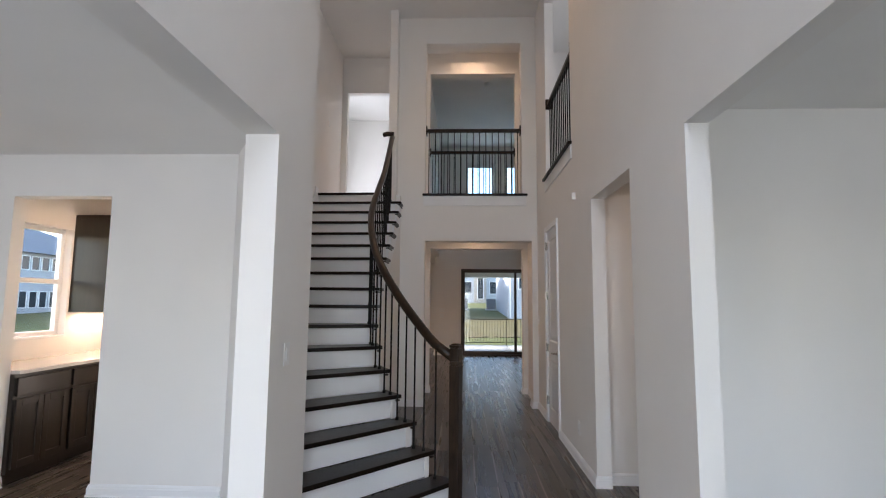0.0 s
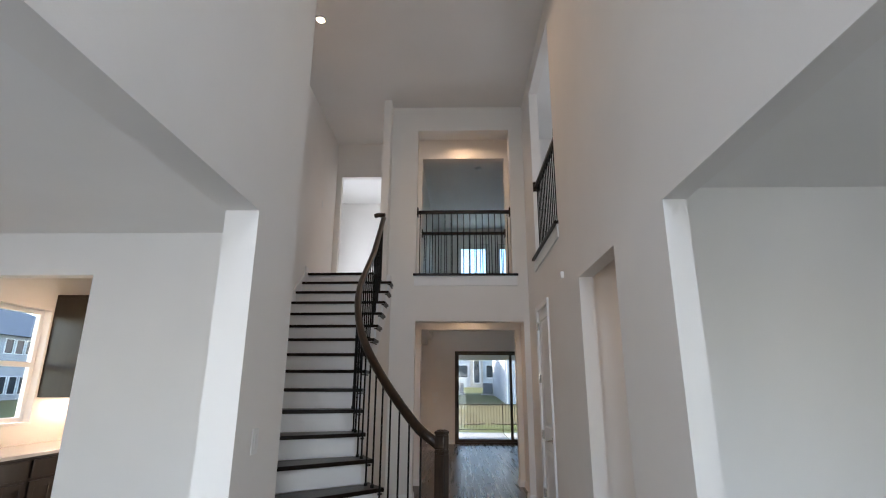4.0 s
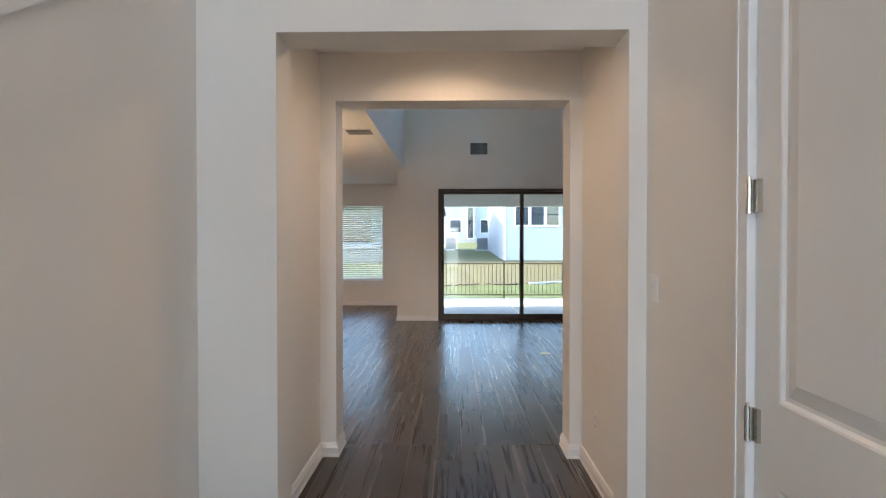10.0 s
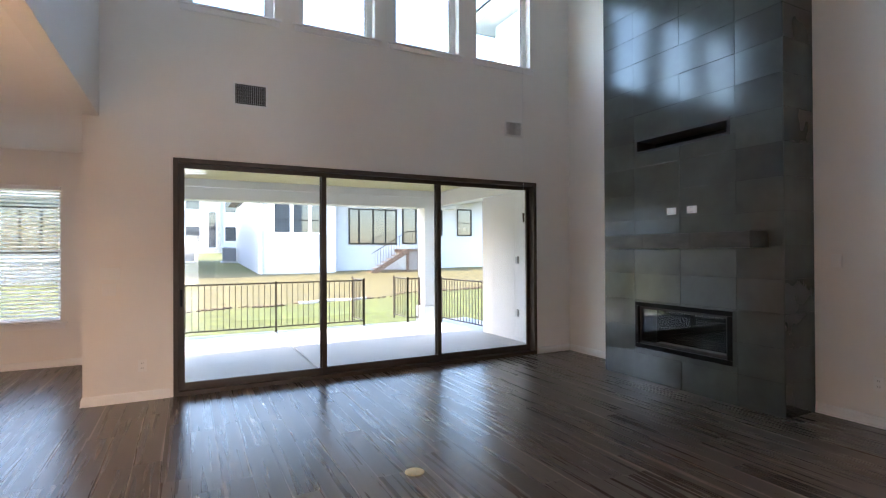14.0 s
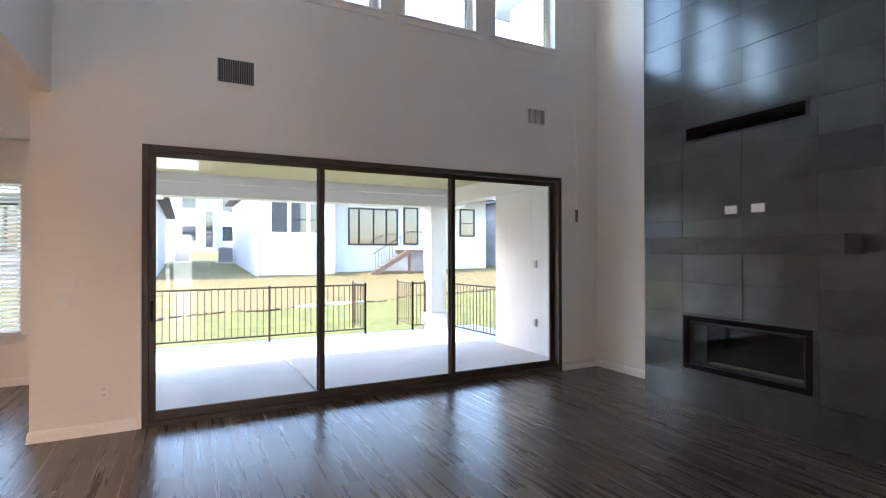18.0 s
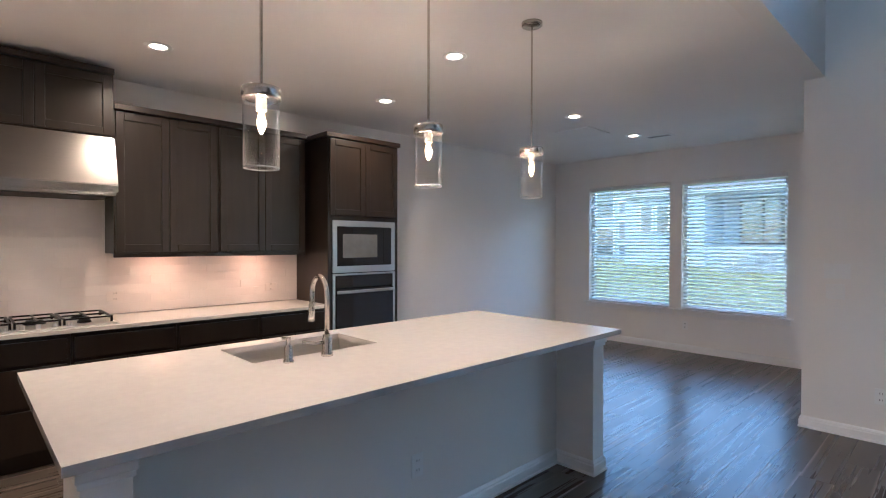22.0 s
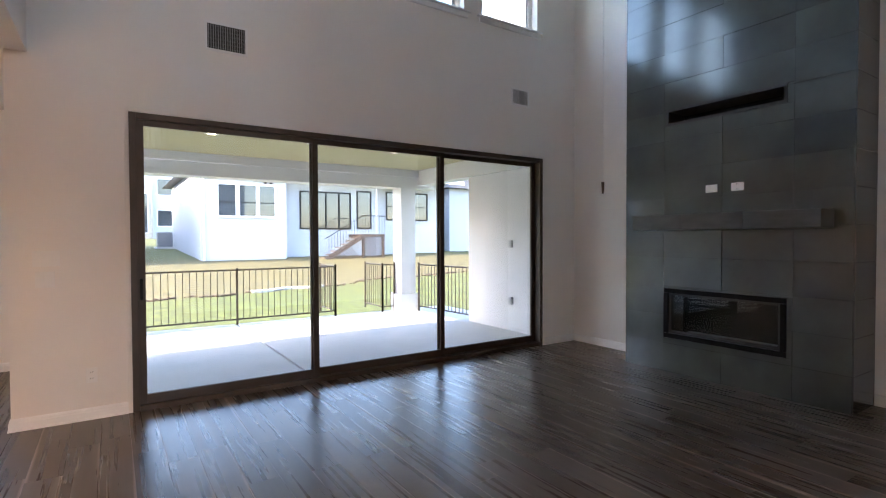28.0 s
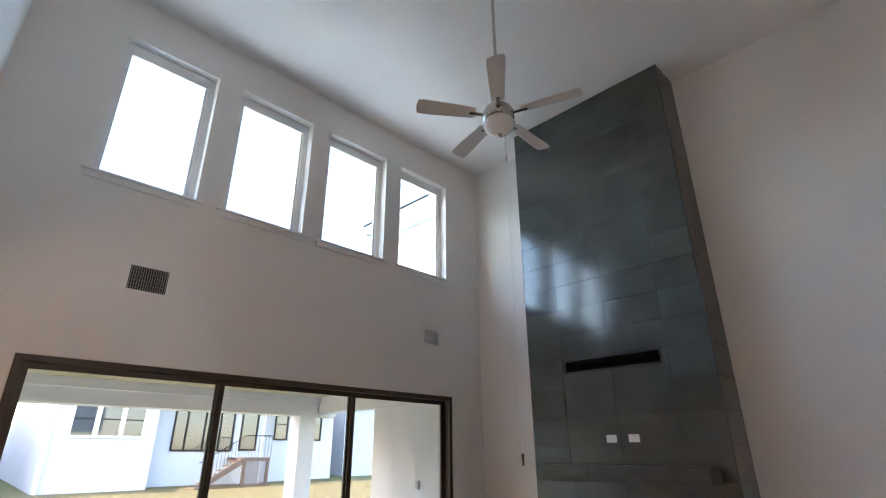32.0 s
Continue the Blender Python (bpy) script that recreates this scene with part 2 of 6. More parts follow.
BRONZE = material("bronze_aluminium", (0.078, 0.057, 0.042), 0.42, 0.35, noise_scale=8, spread=0.1)
VINYL = material("white_vinyl", (0.82, 0.82, 0.82), 0.35, noise_scale=5, spread=0.01)
PLASTIC = material("white_plastic", (0.87, 0.87, 0.86), 0.35, noise_scale=9, spread=0.01)
ALMOND = material("almond_plastic", (0.70, 0.65, 0.61), 0.3, noise_scale=9, spread=0.01)
SLATE = material("black_slate_tile", (0.058, 0.068, 0.061), 0.15, noise_scale=2.2, spread=0.25, bump=0.07, bump_scale=3.0, rough_var=0.03, random_tone=0.18, spec=0.8)
GROUT = material("dark_grout", (0.035, 0.038, 0.036), 0.7, noise_scale=20, spread=0.2)
SUBWAY = material("glazed_tile", (0.72, 0.68, 0.65), 0.08, noise_scale=3, spread=0.03, random_tone=0.01, bump=0.22, bump_scale=7)
GROUTW = material("pale_grout", (0.72, 0.685, 0.655), 0.5, noise_scale=30, spread=0.05)
STUCCO = material("white_stucco", (0.60, 0.60, 0.60), 0.85, noise_scale=1.2, spread=0.04, bump=0.5, bump_scale=60)
CONCRETE = material("pale_concrete", (0.50, 0.49, 0.475), 0.75, noise_scale=2.5, spread=0.07, bump=0.3, bump_scale=40)
# pale eaves coloured grey; stands in for their shade against bright sky
EAVES = material("eaves_shade_grey", (0.26, 0.265, 0.27), 0.6, noise_scale=3, spread=0.04)
SOFFIT = material("tan_soffit", (0.36, 0.33, 0.20), 0.6, noise_scale=2, spread=0.04)
SIDING = material("house_stucco", (0.42, 0.435, 0.455), 0.85, noise_scale=0.8, spread=0.05, bump=0.5, bump_scale=50)
# unseen terrace roof top, made pale to bounce daylight through the upper windows
BOUNCEROOF = material("bounce_roofing", (0.70, 0.69, 0.67), 0.8, noise_scale=3, spread=0.05)
ROOF = material("roof_shingle", (0.07, 0.065, 0.06), 0.85, noise_scale=9, spread=0.3, bump=0.5, bump_scale=40)
DECK = material("deck_wood", (0.085, 0.052, 0.034), 0.7, noise_scale=4, spread=0.25, stretch=(2, 2, 8))
SOIL = material("dark_soil", (0.07, 0.045, 0.028), 0.9, noise_scale=12, spread=0.4)
PALEWOOD = material("pale_painted_wood", (0.42, 0.40, 0.37), 0.7, noise_scale=4, spread=0.12, stretch=(2, 2, 8))
STONE = material("pale_stone", (0.40, 0.36, 0.31), 0.85, noise_scale=5, spread=0.3, bump=0.6, bump_scale=12)
DARKGLASS = material("dark_window_glass", (0.02, 0.028, 0.034), 0.04, spec=0.9)
ACMETAL = material("grey_metal", (0.16, 0.17, 0.18), 0.5, 0.4, noise_scale=10, spread=0.15)
FANBLADE = material("silver_blade", (0.66, 0.64, 0.61), 0.35, 0.0, noise_scale=4, spread=0.06, stretch=(1, 12, 1))
OPAL = material("opal_glass", (0.86, 0.84, 0.80), 0.25, noise_scale=4, spread=0.02)
BRASS = material("brass_plate", (0.62, 0.47, 0.24), 0.35, 0.8, noise_scale=30, spread=0.1)
GRILLE = material("grille_dark", (0.03, 0.03, 0.03), 0.7, noise_scale=20, spread=0.2)
BOXGREY = material("grey_cover", (0.36, 0.37, 0.38), 0.45, noise_scale=12, spread=0.08)
GREYROOF = material("grey_shingle", (0.20, 0.20, 0.21), 0.85, noise_scale=9, spread=0.2, bump=0.4, bump_scale=40)
GLASS = pane_glass("window_glass", (0.95, 0.97, 0.97))
# cyan tint dims the bright sky seen through the upper panes
TINTED = pane_glass("sky_dimming_glass", (0.80, 0.91, 0.94))
RIMGLASS = material("glass_rim", (0.55, 0.56, 0.56), 0.08, 0.3, spec=0.9, noise_scale=12, spread=0.05)
CLEAR = pane_glass("clear_lamp_glass", (0.97, 0.97, 0.97))
LAMP = glowing("lamp_lens", (1.0, 0.72, 0.45), 4)
BULB = glowing("bulb_filament", (1.0, 0.52, 0.20), 4.5)
STRIP = glowing("cabinet_light_strip", (1.0, 0.62, 0.36), 1.2)


def lawn_material():
    m = bpy.data.materials.new("lawn")
    m.use_nodes = True
    n, l = m.node_tree.nodes, m.node_tree.links
    b = n["Principled BSDF"]
    g = n.new("ShaderNodeNewGeometry")
    big, small = n.new("ShaderNodeTexNoise"), n.new("ShaderNodeTexNoise")
    big.inputs["Scale"].default_value, big.inputs["Detail"].default_value = 0.16, 6
    small.inputs["Scale"].default_value, small.inputs["Detail"].default_value = 5.0, 9
    sep = n.new("ShaderNodeSeparateXYZ")
    l.new(g.outputs["Position"], sep.inputs[0])
    for t in (big, small):
        l.new(g.outputs["Position"], t.inputs["Vector"])
    # the sod near the terrace is green, the newer lawn behind it dry; the seam runs aslant
    seam = n.new("ShaderNodeMath")
    seam.operation = "MULTIPLY_ADD"
    l.new(sep.outputs["X"], seam.inputs[0])
    seam.inputs[1].default_value = -0.21
    l.new(sep.outputs["Y"], seam.inputs[2])
    mr = n.new("ShaderNodeMapRange")
    mr.inputs["From Min"].default_value, mr.inputs["From Max"].default_value = 25.0, 25.3
    l.new(seam.outputs[0], mr.inputs["Value"])
    ad = n.new("ShaderNodeMath")
    ad.operation = "MULTIPLY_ADD"
    l.new(big.outputs["Fac"], ad.inputs[0])
    ad.inputs[1].default_value = 0.7
    mx = n.new("ShaderNodeMapRange")
    mx.inputs["From Min"].default_value, mx.inputs["From Max"].default_value = -2.0, 0.4
    l.new(sep.outputs["X"], mx.inputs["Value"])
    alley = n.new("ShaderNodeMapRange")
    alley.inputs["From Min"].default_value, alley.inputs["From Max"].default_value = 33.0, 36.0
    alley.inputs["To Min"].default_value, alley.inputs["To Max"].default_value = 1.0, 0.0
    l.new(sep.outputs["Y"], alley.inputs["Value"])
    dry = n.new("ShaderNodeMath")
    dry.operation = "MULTIPLY"
    l.new(mr.outputs[0], dry.inputs[0])
    l.new(mx.outputs[0], dry.inputs[1])
    dry2 = n.new("ShaderNodeMath")
    dry2.operation = "MULTIPLY"
    l.new(dry.outputs[0], dry2.inputs[0])
    l.new(alley.outputs[0], dry2.inputs[1])
    l.new(dry2.outputs[0], ad.inputs[2])
    cr = n.new("ShaderNodeValToRGB")
    e = cr.color_ramp.elements
    e[0].position, e[0].color = 0.25, (0.080, 0.092, 0.013, 1)
    e[1].position, e[1].color = 1.2, (0.112, 0.088, 0.027, 1)
    k = e.new(0.55)
    k.color = (0.096, 0.090, 0.017, 1)
    e[-1].position = 1.0
    l.new(ad.outputs[0], cr.inputs[0])
    mr2 = n.new("ShaderNodeMapRange")
    mr2.inputs["From Min"].default_value, mr2.inputs["From Max"].default_value = 0.3, 0.7
    mr2.inputs["To Min"].default_value, mr2.inputs["To Max"].default_value = 0.5, 1.5
    l.new(small.outputs["Fac"], mr2.inputs["Value"])
    v = n.new("ShaderNodeVectorMath")
    v.operation = "SCALE"
    l.new(cr.outputs[0], v.inputs[0])
    l.new(mr2.outputs[0], v.inputs["Scale"])
    l.new(v.outputs[0], b.inputs["Base Color"])
    b.inputs["Roughness"].default_value = 0.9
    bp = n.new("ShaderNodeBump")
    bp.inputs["Strength"].default_value, bp.inputs["Distance"].default_value = 0.8, 0.03
    l.new(small.outputs["Fac"], bp.inputs["Height"])
    l.new(bp.outputs[0], b.inputs["Normal"])
    return m


LAWN = lawn_material()


def blind_material():
    m = bpy.data.materials.new("white_blind")
    m.use_nodes = True
    n, l = m.node_tree.nodes, m.node_tree.links
    tr, mx = n.new("ShaderNodeBsdfTranslucent"), n.new("ShaderNodeMixShader")
    n["Principled BSDF"].inputs["Base Color"].default_value = (0.84, 0.84, 0.83, 1)
    n["Principled BSDF"].inputs["Roughness"].default_value = 0.45
    tr.inputs[0].default_value = (0.93, 0.94, 0.94, 1)
    mx.inputs[0].default_value = 0.66
    l.new(n["Principled BSDF"].outputs[0], mx.inputs[1])
    l.new(tr.outputs[0], mx.inputs[2])
    l.new(mx.outputs[0], n["Material Output"].inputs[0])
    return m


BLIND = blind_material()
# mantel tiles, a little paler and duller than the slate
MANTEL = material("mantel_stone_paler", (0.075, 0.077, 0.070), 0.32, noise_scale=3.5, spread=0.35, bump=0.15, bump_scale=5, stretch=(1, 1, 3), random_tone=0.12)

# ---- builders ----
ORG = {}


def thing(name, at, label, category, group="", kind=""):
    ob = new(name)
    ob.empty_display_size = 0.1
    ob.location = at
    ORG[ob] = Vector(at)
    return tagged(ob, label, category, group, kind)


def mesh_of(name, bm, mat, smooth=False):
    me = bpy.data.meshes.new(name)
    bm.to_mesh(me)
    bm.free()
    if mat:
        me.materials.append(mat)
    if smooth:
        for p in me.polygons:
            p.use_smooth = True
    return me


def part(name, bm, mat, parent, label="", smooth=False):
    """One mesh, given in world places, under a thing or a part."""
    bmesh.ops.translate(bm, verts=bm.verts, vec=-ORG[parent])
    ob = new(name, mesh_of(name, bm, mat, smooth))
    ob.parent = parent
    ORG[ob] = ORG[parent]
    return tagged(ob, label)


def solo(name, bm, mat, label="", category="", kind="structure", smooth=False, group=""):
    ob = new(name, mesh_of(name, bm, mat, smooth))
    ORG[ob] = Vector((0, 0, 0))
    return tagged(ob, label, category, group, kind)


def box(bm, x0, x1, y0, y1, z0, z1, bevel=0.0):
    c = [(x0 + x1) / 2, (y0 + y1) / 2, (z0 + z1) / 2]
    g = bmesh.ops.create_cube(bm, size=1, matrix=Matrix.Translation(c) @ Matrix.Diagonal((abs(x1 - x0), abs(y1 - y0), abs(z1 - z0), 1)))
    if bevel:
        es = {e for v in g["verts"] for e in v.link_edges}
        bmesh.ops.bevel(bm, geom=list(es), offset=bevel, segments=2, affect="EDGES", profile=0.6)
    return bm


def bx(x0, x1, y0, y1, z0, z1, bevel=0.0):
    return box(bmesh.new(), x0, x1, y0, y1, z0, z1, bevel)


def rod(bm, p, q, r, r2=None, seg=10, ends=True):
    p, q = Vector(p), Vector(q)
    d = q - p
    m = Matrix.Translation((p + q) / 2) @ d.to_track_quat("Z", "Y").to_matrix().to_4x4()
    bmesh.ops.create_cone(bm, cap_ends=ends, segments=seg, radius1=r, radius2=r if r2 is None else r2, depth=d.length, matrix=m)
    return bm


def rd(p, q, r, r2=None, seg=10, ends=True):
    return rod(bmesh.new(), p, q, r, r2, seg, ends)


def lathe(profile, at, seg=20):
    """A turned shape from (radius, height) pairs round a vertical axis."""
    bm = bmesh.new()
    rings = []
    for r, z in profile:
        rings.append([bm.verts.new((at[0] + max(r, 0.0004) * math.cos(2 * math.pi * i / seg), at[1] + max(r, 0.0004) * math.sin(2 * math.pi * i / seg), at[2] + z)) for i in range(seg)])
    for a, b in zip(rings, rings[1:]):
        for i in range(seg):
            bm.faces.new((a[i], a[(i + 1) % seg], b[(i + 1) % seg], b[i]))
    bmesh.ops.recalc_face_normals(bm, faces=bm.faces)
    return bm


def sweep(points, section, up=Vector((0, 0, 1)), closed=False):
    """A section of (side, up) pairs carried along a line of points."""
    bm = bmesh.new()
    pts = [Vector(p) for p in points]
    rings = []
    for i, p in enumerate(pts):
        d = (pts[min(i + 1, len(pts) - 1)] - pts[max(i - 1, 0)]).normalized()
        s = d.cross(up)
        s = s.normalized() if s.length > 1e-4 else Vector((1, 0, 0))
        u = s.cross(d).normalized()
        rings.append([bm.verts.new(p + s * a + u * b) for a, b in section])
    k = len(section)
    for a, b in zip(rings, rings[1:]):
        for i in range(k):
            bm.faces.new((a[i], a[(i + 1) % k], b[(i + 1) % k], b[i]))
    bm.faces.new(rings[0][::-1])
    bm.faces.new(rings[-1])
    bmesh.ops.recalc_face_normals(bm, faces=bm.faces)
    return bm


def round_section(r, seg=10):
    return [(r * math.cos(2 * math.pi * i / seg), r * math.sin(2 * math.pi * i / seg)) for i in range(seg)]


def extrude_poly(poly, z0, z1):
    """An upright prism over a plan outline."""
    bm = bmesh.new()
    lo = [bm.verts.new((x, y, z0)) for x, y in poly]
    hi = [bm.verts.new((x, y, z1)) for x, y in poly]
    n = len(poly)
    bm.faces.new(lo[::-1])
    bm.faces.new(hi)
    for i in range(n):
        bm.faces.new((lo[i], lo[(i + 1) % n], hi[(i + 1) % n], hi[i]))
    bmesh.ops.recalc_face_normals(bm, faces=bm.faces)
    return bm


def wall(name, axis, t0, t1, a0, a1, z0, z1, holes=(), mat=None, label=""):
    """A wall of thickness t0..t1 across x or y, from a0 to a1, with rectangular holes (a0, a1, z0, z1) right through it."""
    bm = bmesh.new()
    A = sorted({a0, a1, *[v for h in holes for v in h[:2] if a0 < v < a1]})
    Z = sorted({z0, z1, *[v for h in holes for v in h[2:] if z0 < v < z1]})

    def full(i, j):
        if not (0 <= i < len(A) - 1 and 0 <= j < len(Z) - 1):
            return False
        a, z = (A[i] + A[i + 1]) / 2, (Z[j] + Z[j + 1]) / 2
        return not any(h[0] < a < h[1] and h[2] < z < h[3] for h in holes)

    def P(t, a, z):
        return (t, a, z) if axis == "x" else (a, t, z)

    def quad(*ps):
        bm.faces.new([bm.verts.new(p) for p in ps])

    for i in range(len(A) - 1):
        for j in range(len(Z) - 1):
            if not full(i, j):
                continue
            a, b, c, d = A[i], A[i + 1], Z[j], Z[j + 1]
            quad(P(t0, a, c), P(t0, b, c), P(t0, b, d), P(t0, a, d))
            quad(P(t1, a, c), P(t1, b, c), P(t1, b, d), P(t1, a, d))
            for di, dj, e, f in ((-1, 0, (a, c), (a, d)), (1, 0, (b, c), (b, d)), (0, -1, (a, c), (b, c)), (0, 1, (a, d), (b, d))):
                if not full(i + di, j + dj):
                    quad(P(t0, *e), P(t0, *f), P(t1, *f), P(t1, *e))
    bmesh.ops.remove_doubles(bm, verts=bm.verts, dist=1e-5)
    bmesh.ops.recalc_face_normals(bm, faces=bm.faces)
    return solo(name, bm, mat or PAINT, label or "off-white painted drywall wall", "wall")


BASE_SECTION = [(0, 0), (0.020, 0), (0.020, 0.012), (0.015, 0.018), (0.015, 0.062), (0.011, 0.070), (0.011, 0.078), (0.005, 0.090), (0, 0.094)]


def baseboard(points, name="baseboard", z=0.0):
    """A moulded skirting along a plan line; it stands out to the right of the line's way."""
    pts = [Vector((x, y, z)) for x, y in points]
    bm = bmesh.new()
    rings = []
    for i, p in enumerate(pts):
        din = (p - pts[i - 1]).normalized() if i else None
        dout = (pts[i + 1] - p).normalized() if i < len(pts) - 1 else None
        n1 = Vector((din.y, -din.x, 0)) if din else Vector((dout.y, -dout.x, 0))
        n2 = Vector((dout.y, -dout.x, 0)) if dout else n1
        m = n1 + n2
        m = m / (1 + n1.dot(n2)) if 1 + n1.dot(n2) > 0.05 else n1
        rings.append([bm.verts.new(p + m * a + Vector((0, 0, b))) for a, b in BASE_SECTION])
    k = len(BASE_SECTION)
    for a, b in zip(rings, rings[1:]):
        for i in range(k):
            bm.faces.new((a[i], a[(i + 1) % k], b[(i + 1) % k], b[i]))
    bm.faces.new(rings[0][::-1])
    bm.faces.new(rings[-1])
    bmesh.ops.recalc_face_normals(bm, faces=bm.faces)
    return solo(name, bm, TRIM, "white moulded baseboard at the foot of the wall", "baseboard")


# ---- the shell ----
FL, FR = -0.68, 1.353          # foyer side walls
YE, YE2 = 7.934, 8.135          # end wall of the foyer
YV, YV2 = 9.065, 9.277         # wall between vestibule and living room
UP = 3.11                      # upper floor
FC, LC, KC, RC = 5.92, 6.09, 2.82, 2.74   # ceilings: foyer, living room, kitchen, side rooms
YS, YS2 = 15.08, 15.24         # glass-door wall
XF, XFW = 4.995, 5.46          # fireplace face, wall behind it
XK = -4.43                     # kitchen wall
YN = 17.37                     # nook wall
LX = -0.42                     # living room's upper side wall

wall("wall_foyer_west", "x", FL - 0.17, FL, -1.6, 3.50, 0, FC, [(0.45, 2.90, -1, 2.33)])
wall("wall_foyer_east", "x", FR, FR + 0.12, -1.6, YV, 0, FC, [(0.45, 2.975, -1, 2.405), (3.815, 4.82, -1, 2.40), (6.395, 7.136, -1, 2.43), (5.56, 7.09, 3.12, 5.62)])
wall("wall_foyer_end", "y", YE, YE2, -0.74, FR, 0, FC, [(-0.32, 1.271, -1, 2.41), (-0.325, 1.13, 3.09, 5.50)])
wall("wall_living_south", "y", YV, YV2, -0.56, XFW + 0.14, 0, LC, [(-0.312, 1.271, -1, 2.415), (-0.335, 1.16, 3.09, 5.54)])
wall("wall_vestibule_west", "x", -0.56, -0.42, YE2, YV, 0, RC + 0.1)
wall("wall_front", "y", -1.75, -1.6, -4.6, 4.6, 0, FC, [(-3.55, -1.65, 0.6, 2.3), (2.2, 4.0, 0.6, 2.3), (-0.15, 0.75, -1, 2.2), (-0.4, 1.0, 3.5, 5.1)])
wall("wall_dining_north", "y", 4.40, 4.52, -4.5, -1.52, 0, RC, [(-3.42, -2.60, -1, 2.33)])
wall("wall_dining_west", "x", -4.62, -4.5, -1.6, 4.52, 0, RC)
wall("wall_study_north", "y", 3.65, 3.80, FR + 0.12, 4.6, 0, RC)
wall("wall_study_east", "x", 4.6, 4.72, -1.6, 3.80, 0, RC)
wall("wall_passage_north", "y", 4.90, 5.0, FR + 0.12, 3.4, 0, RC)
wall("wall_passage_east", "x", 3.4, 3.5, 3.80, 5.0, 0, RC)
wall("wall_pantry_west", "x", -4.12, -3.98, 4.52, 8.2, 0, RC, [(5.10, 5.74, 1.12, 2.24)])
wall("wall_pantry_east", "x", -2.35, -2.23, 4.52, 8.2, 0, RC)
wall("wall_pantry_north", "y", 7.2, 7.3, -3.98, -2.35, 0, RC)
wall("wall_kitchen_south", "y", 8.2, 8.32, XK, -0.56, 0, KC)
wall("wall_kitchen_west", "x", XK - 0.15, XK, 8.2, YN + 0.15, 0, KC)
wall("wall_nook_north", "y", YN, YN + 0.15, XK, LX, 0, KC, [(-3.80, -2.54, 0.585, 2.365), (-2.38, -1.135, 0.585, 2.365)])
wall("wall_nook_east", "x", -0.556, LX, YS2, YN, 0, KC)
WINX = [(0.335, 1.225), (1.495, 2.405), (2.66, 3.585), (3.85, 4.755)]
wall("wall_living_north", "y", YS, YS2, -0.556, XFW + 0.14, 0, LC, [(0.215, 4.845, -1, 2.465)] + [(a, b, 4.10, 5.615) for a, b in WINX])
wall("wall_living_east", "x", XFW, XFW + 0.14, YV2, YS, 0, LC, [(9.55, 10.625, -1, 2.40)])
wall("wall_living_west_upper", "x", LX - 0.13, LX, YV2, YS, KC, LC)
wall("wall_back_hall_east", "x", 6.9, 7.0, 8.6, 11.6, 0, RC)
wall("wall_back_hall_north", "y", 11.5, 11.6, XFW + 0.14, 6.9, 0, RC)
wall("wall_back_hall_south", "y", 8.6, 8.7, XFW + 0.14, 6.9, 0, RC)
wall("wall_upper_hall_door", "y", 9.2, 9.32, -2.06, -0.56, UP, FC, [(-1.84, -1.08, UP - 1, 5.25)])
wall("wall_upper_room_east", "x", -0.69, -0.56, 9.32, 12.4, UP, FC)
wall("wall_upper_room_north", "y", 12.4, 12.5, -3.1, -0.56, UP, FC)
wall("wall_upper_room_west", "x", -3.2, -3.1, 9.2, 12.5, UP, FC)
wall("wall_upper_room_south", "y", 9.2, 9.32, -3.1, -2.06, UP, FC)
wall("wall_loft_east", "x", 4.0, 4.1, 4.9, YV, UP, FC)
wall("wall_loft_south", "y", 4.9, 5.0, FR + 0.12, 4.0, UP, FC)
wall("wall_stair_stub", "x", -0.855, -0.74, 7.69, YE2, 2.60, FC)


def slab(name, x0, x1, y0, y1, z0, z1, mat, label, category):
    return solo(name, bx(x0, x1, y0, y1, z0, z1), mat, label, category)


slab("ceiling_foyer", -2.06, FR + 0.12, -1.75, YE, FC, FC + 0.15, CEIL, "off-white flat ceiling high over the foyer", "ceiling")
slab("ceiling_upper_hall", -3.2, 4.1, YE, YV, FC, FC + 0.15, CEIL, "off-white ceiling of the upper hall", "ceiling")
slab("ceiling_loft", FR + 0.12, 4.1, 4.9, YE, FC, FC + 0.15, CEIL, "off-white ceiling of the loft", "ceiling")
slab("ceiling_upper_room", -3.2, -0.56, YV, 12.5, FC, FC + 0.15, CEIL, "off-white ceiling of an upper room", "ceiling")
slab("ceiling_living", LX - 0.13, XFW + 0.14, YV, YS2, LC, LC + 0.15, CEIL, "off-white double-height ceiling", "ceiling")
slab("ceiling_kitchen", XK - 0.15, LX - 0.13, 8.2, YN + 0.15, KC, KC + 0.25, CEIL, "off-white kitchen ceiling with recessed lamps", "ceiling")
slab("ceiling_study", FR + 0.12, 4.72, -1.75, 5.0, RC, RC + 0.25, CEIL, "off-white study ceiling", "ceiling")
slab("ceiling_pantry", -4.12, -2.0, 4.52, 8.2, RC, RC + 0.25, CEIL, "off-white pantry ceiling", "ceiling")
slab("ceiling_vestibule", -0.56, FR + 0.12, YE2, YV, RC, UP - 0.02, CEIL, "off-white vestibule ceiling", "ceiling")
slab("ceiling_back_hall", XFW + 0.14, 7.0, 8.6, 11.6, RC, RC + 0.2, CEIL, "off-white hall ceiling", "ceiling")
slab("upper_floor", -2.06, -0.74, 7.87, 9.2, UP - 0.28, UP - 0.002, TRIM, "white-edged floor of the stair landing", "floor")
slab("upper_floor_hall", -0.74, FR, YE2, YV, UP - 0.02, UP, PAINT, "pale floor of the upper hall", "floor")
slab("upper_floor_loft", FR + 0.12, 4.1, 4.9, YV, UP - 0.2, UP, PAINT, "pale loft floor", "floor")
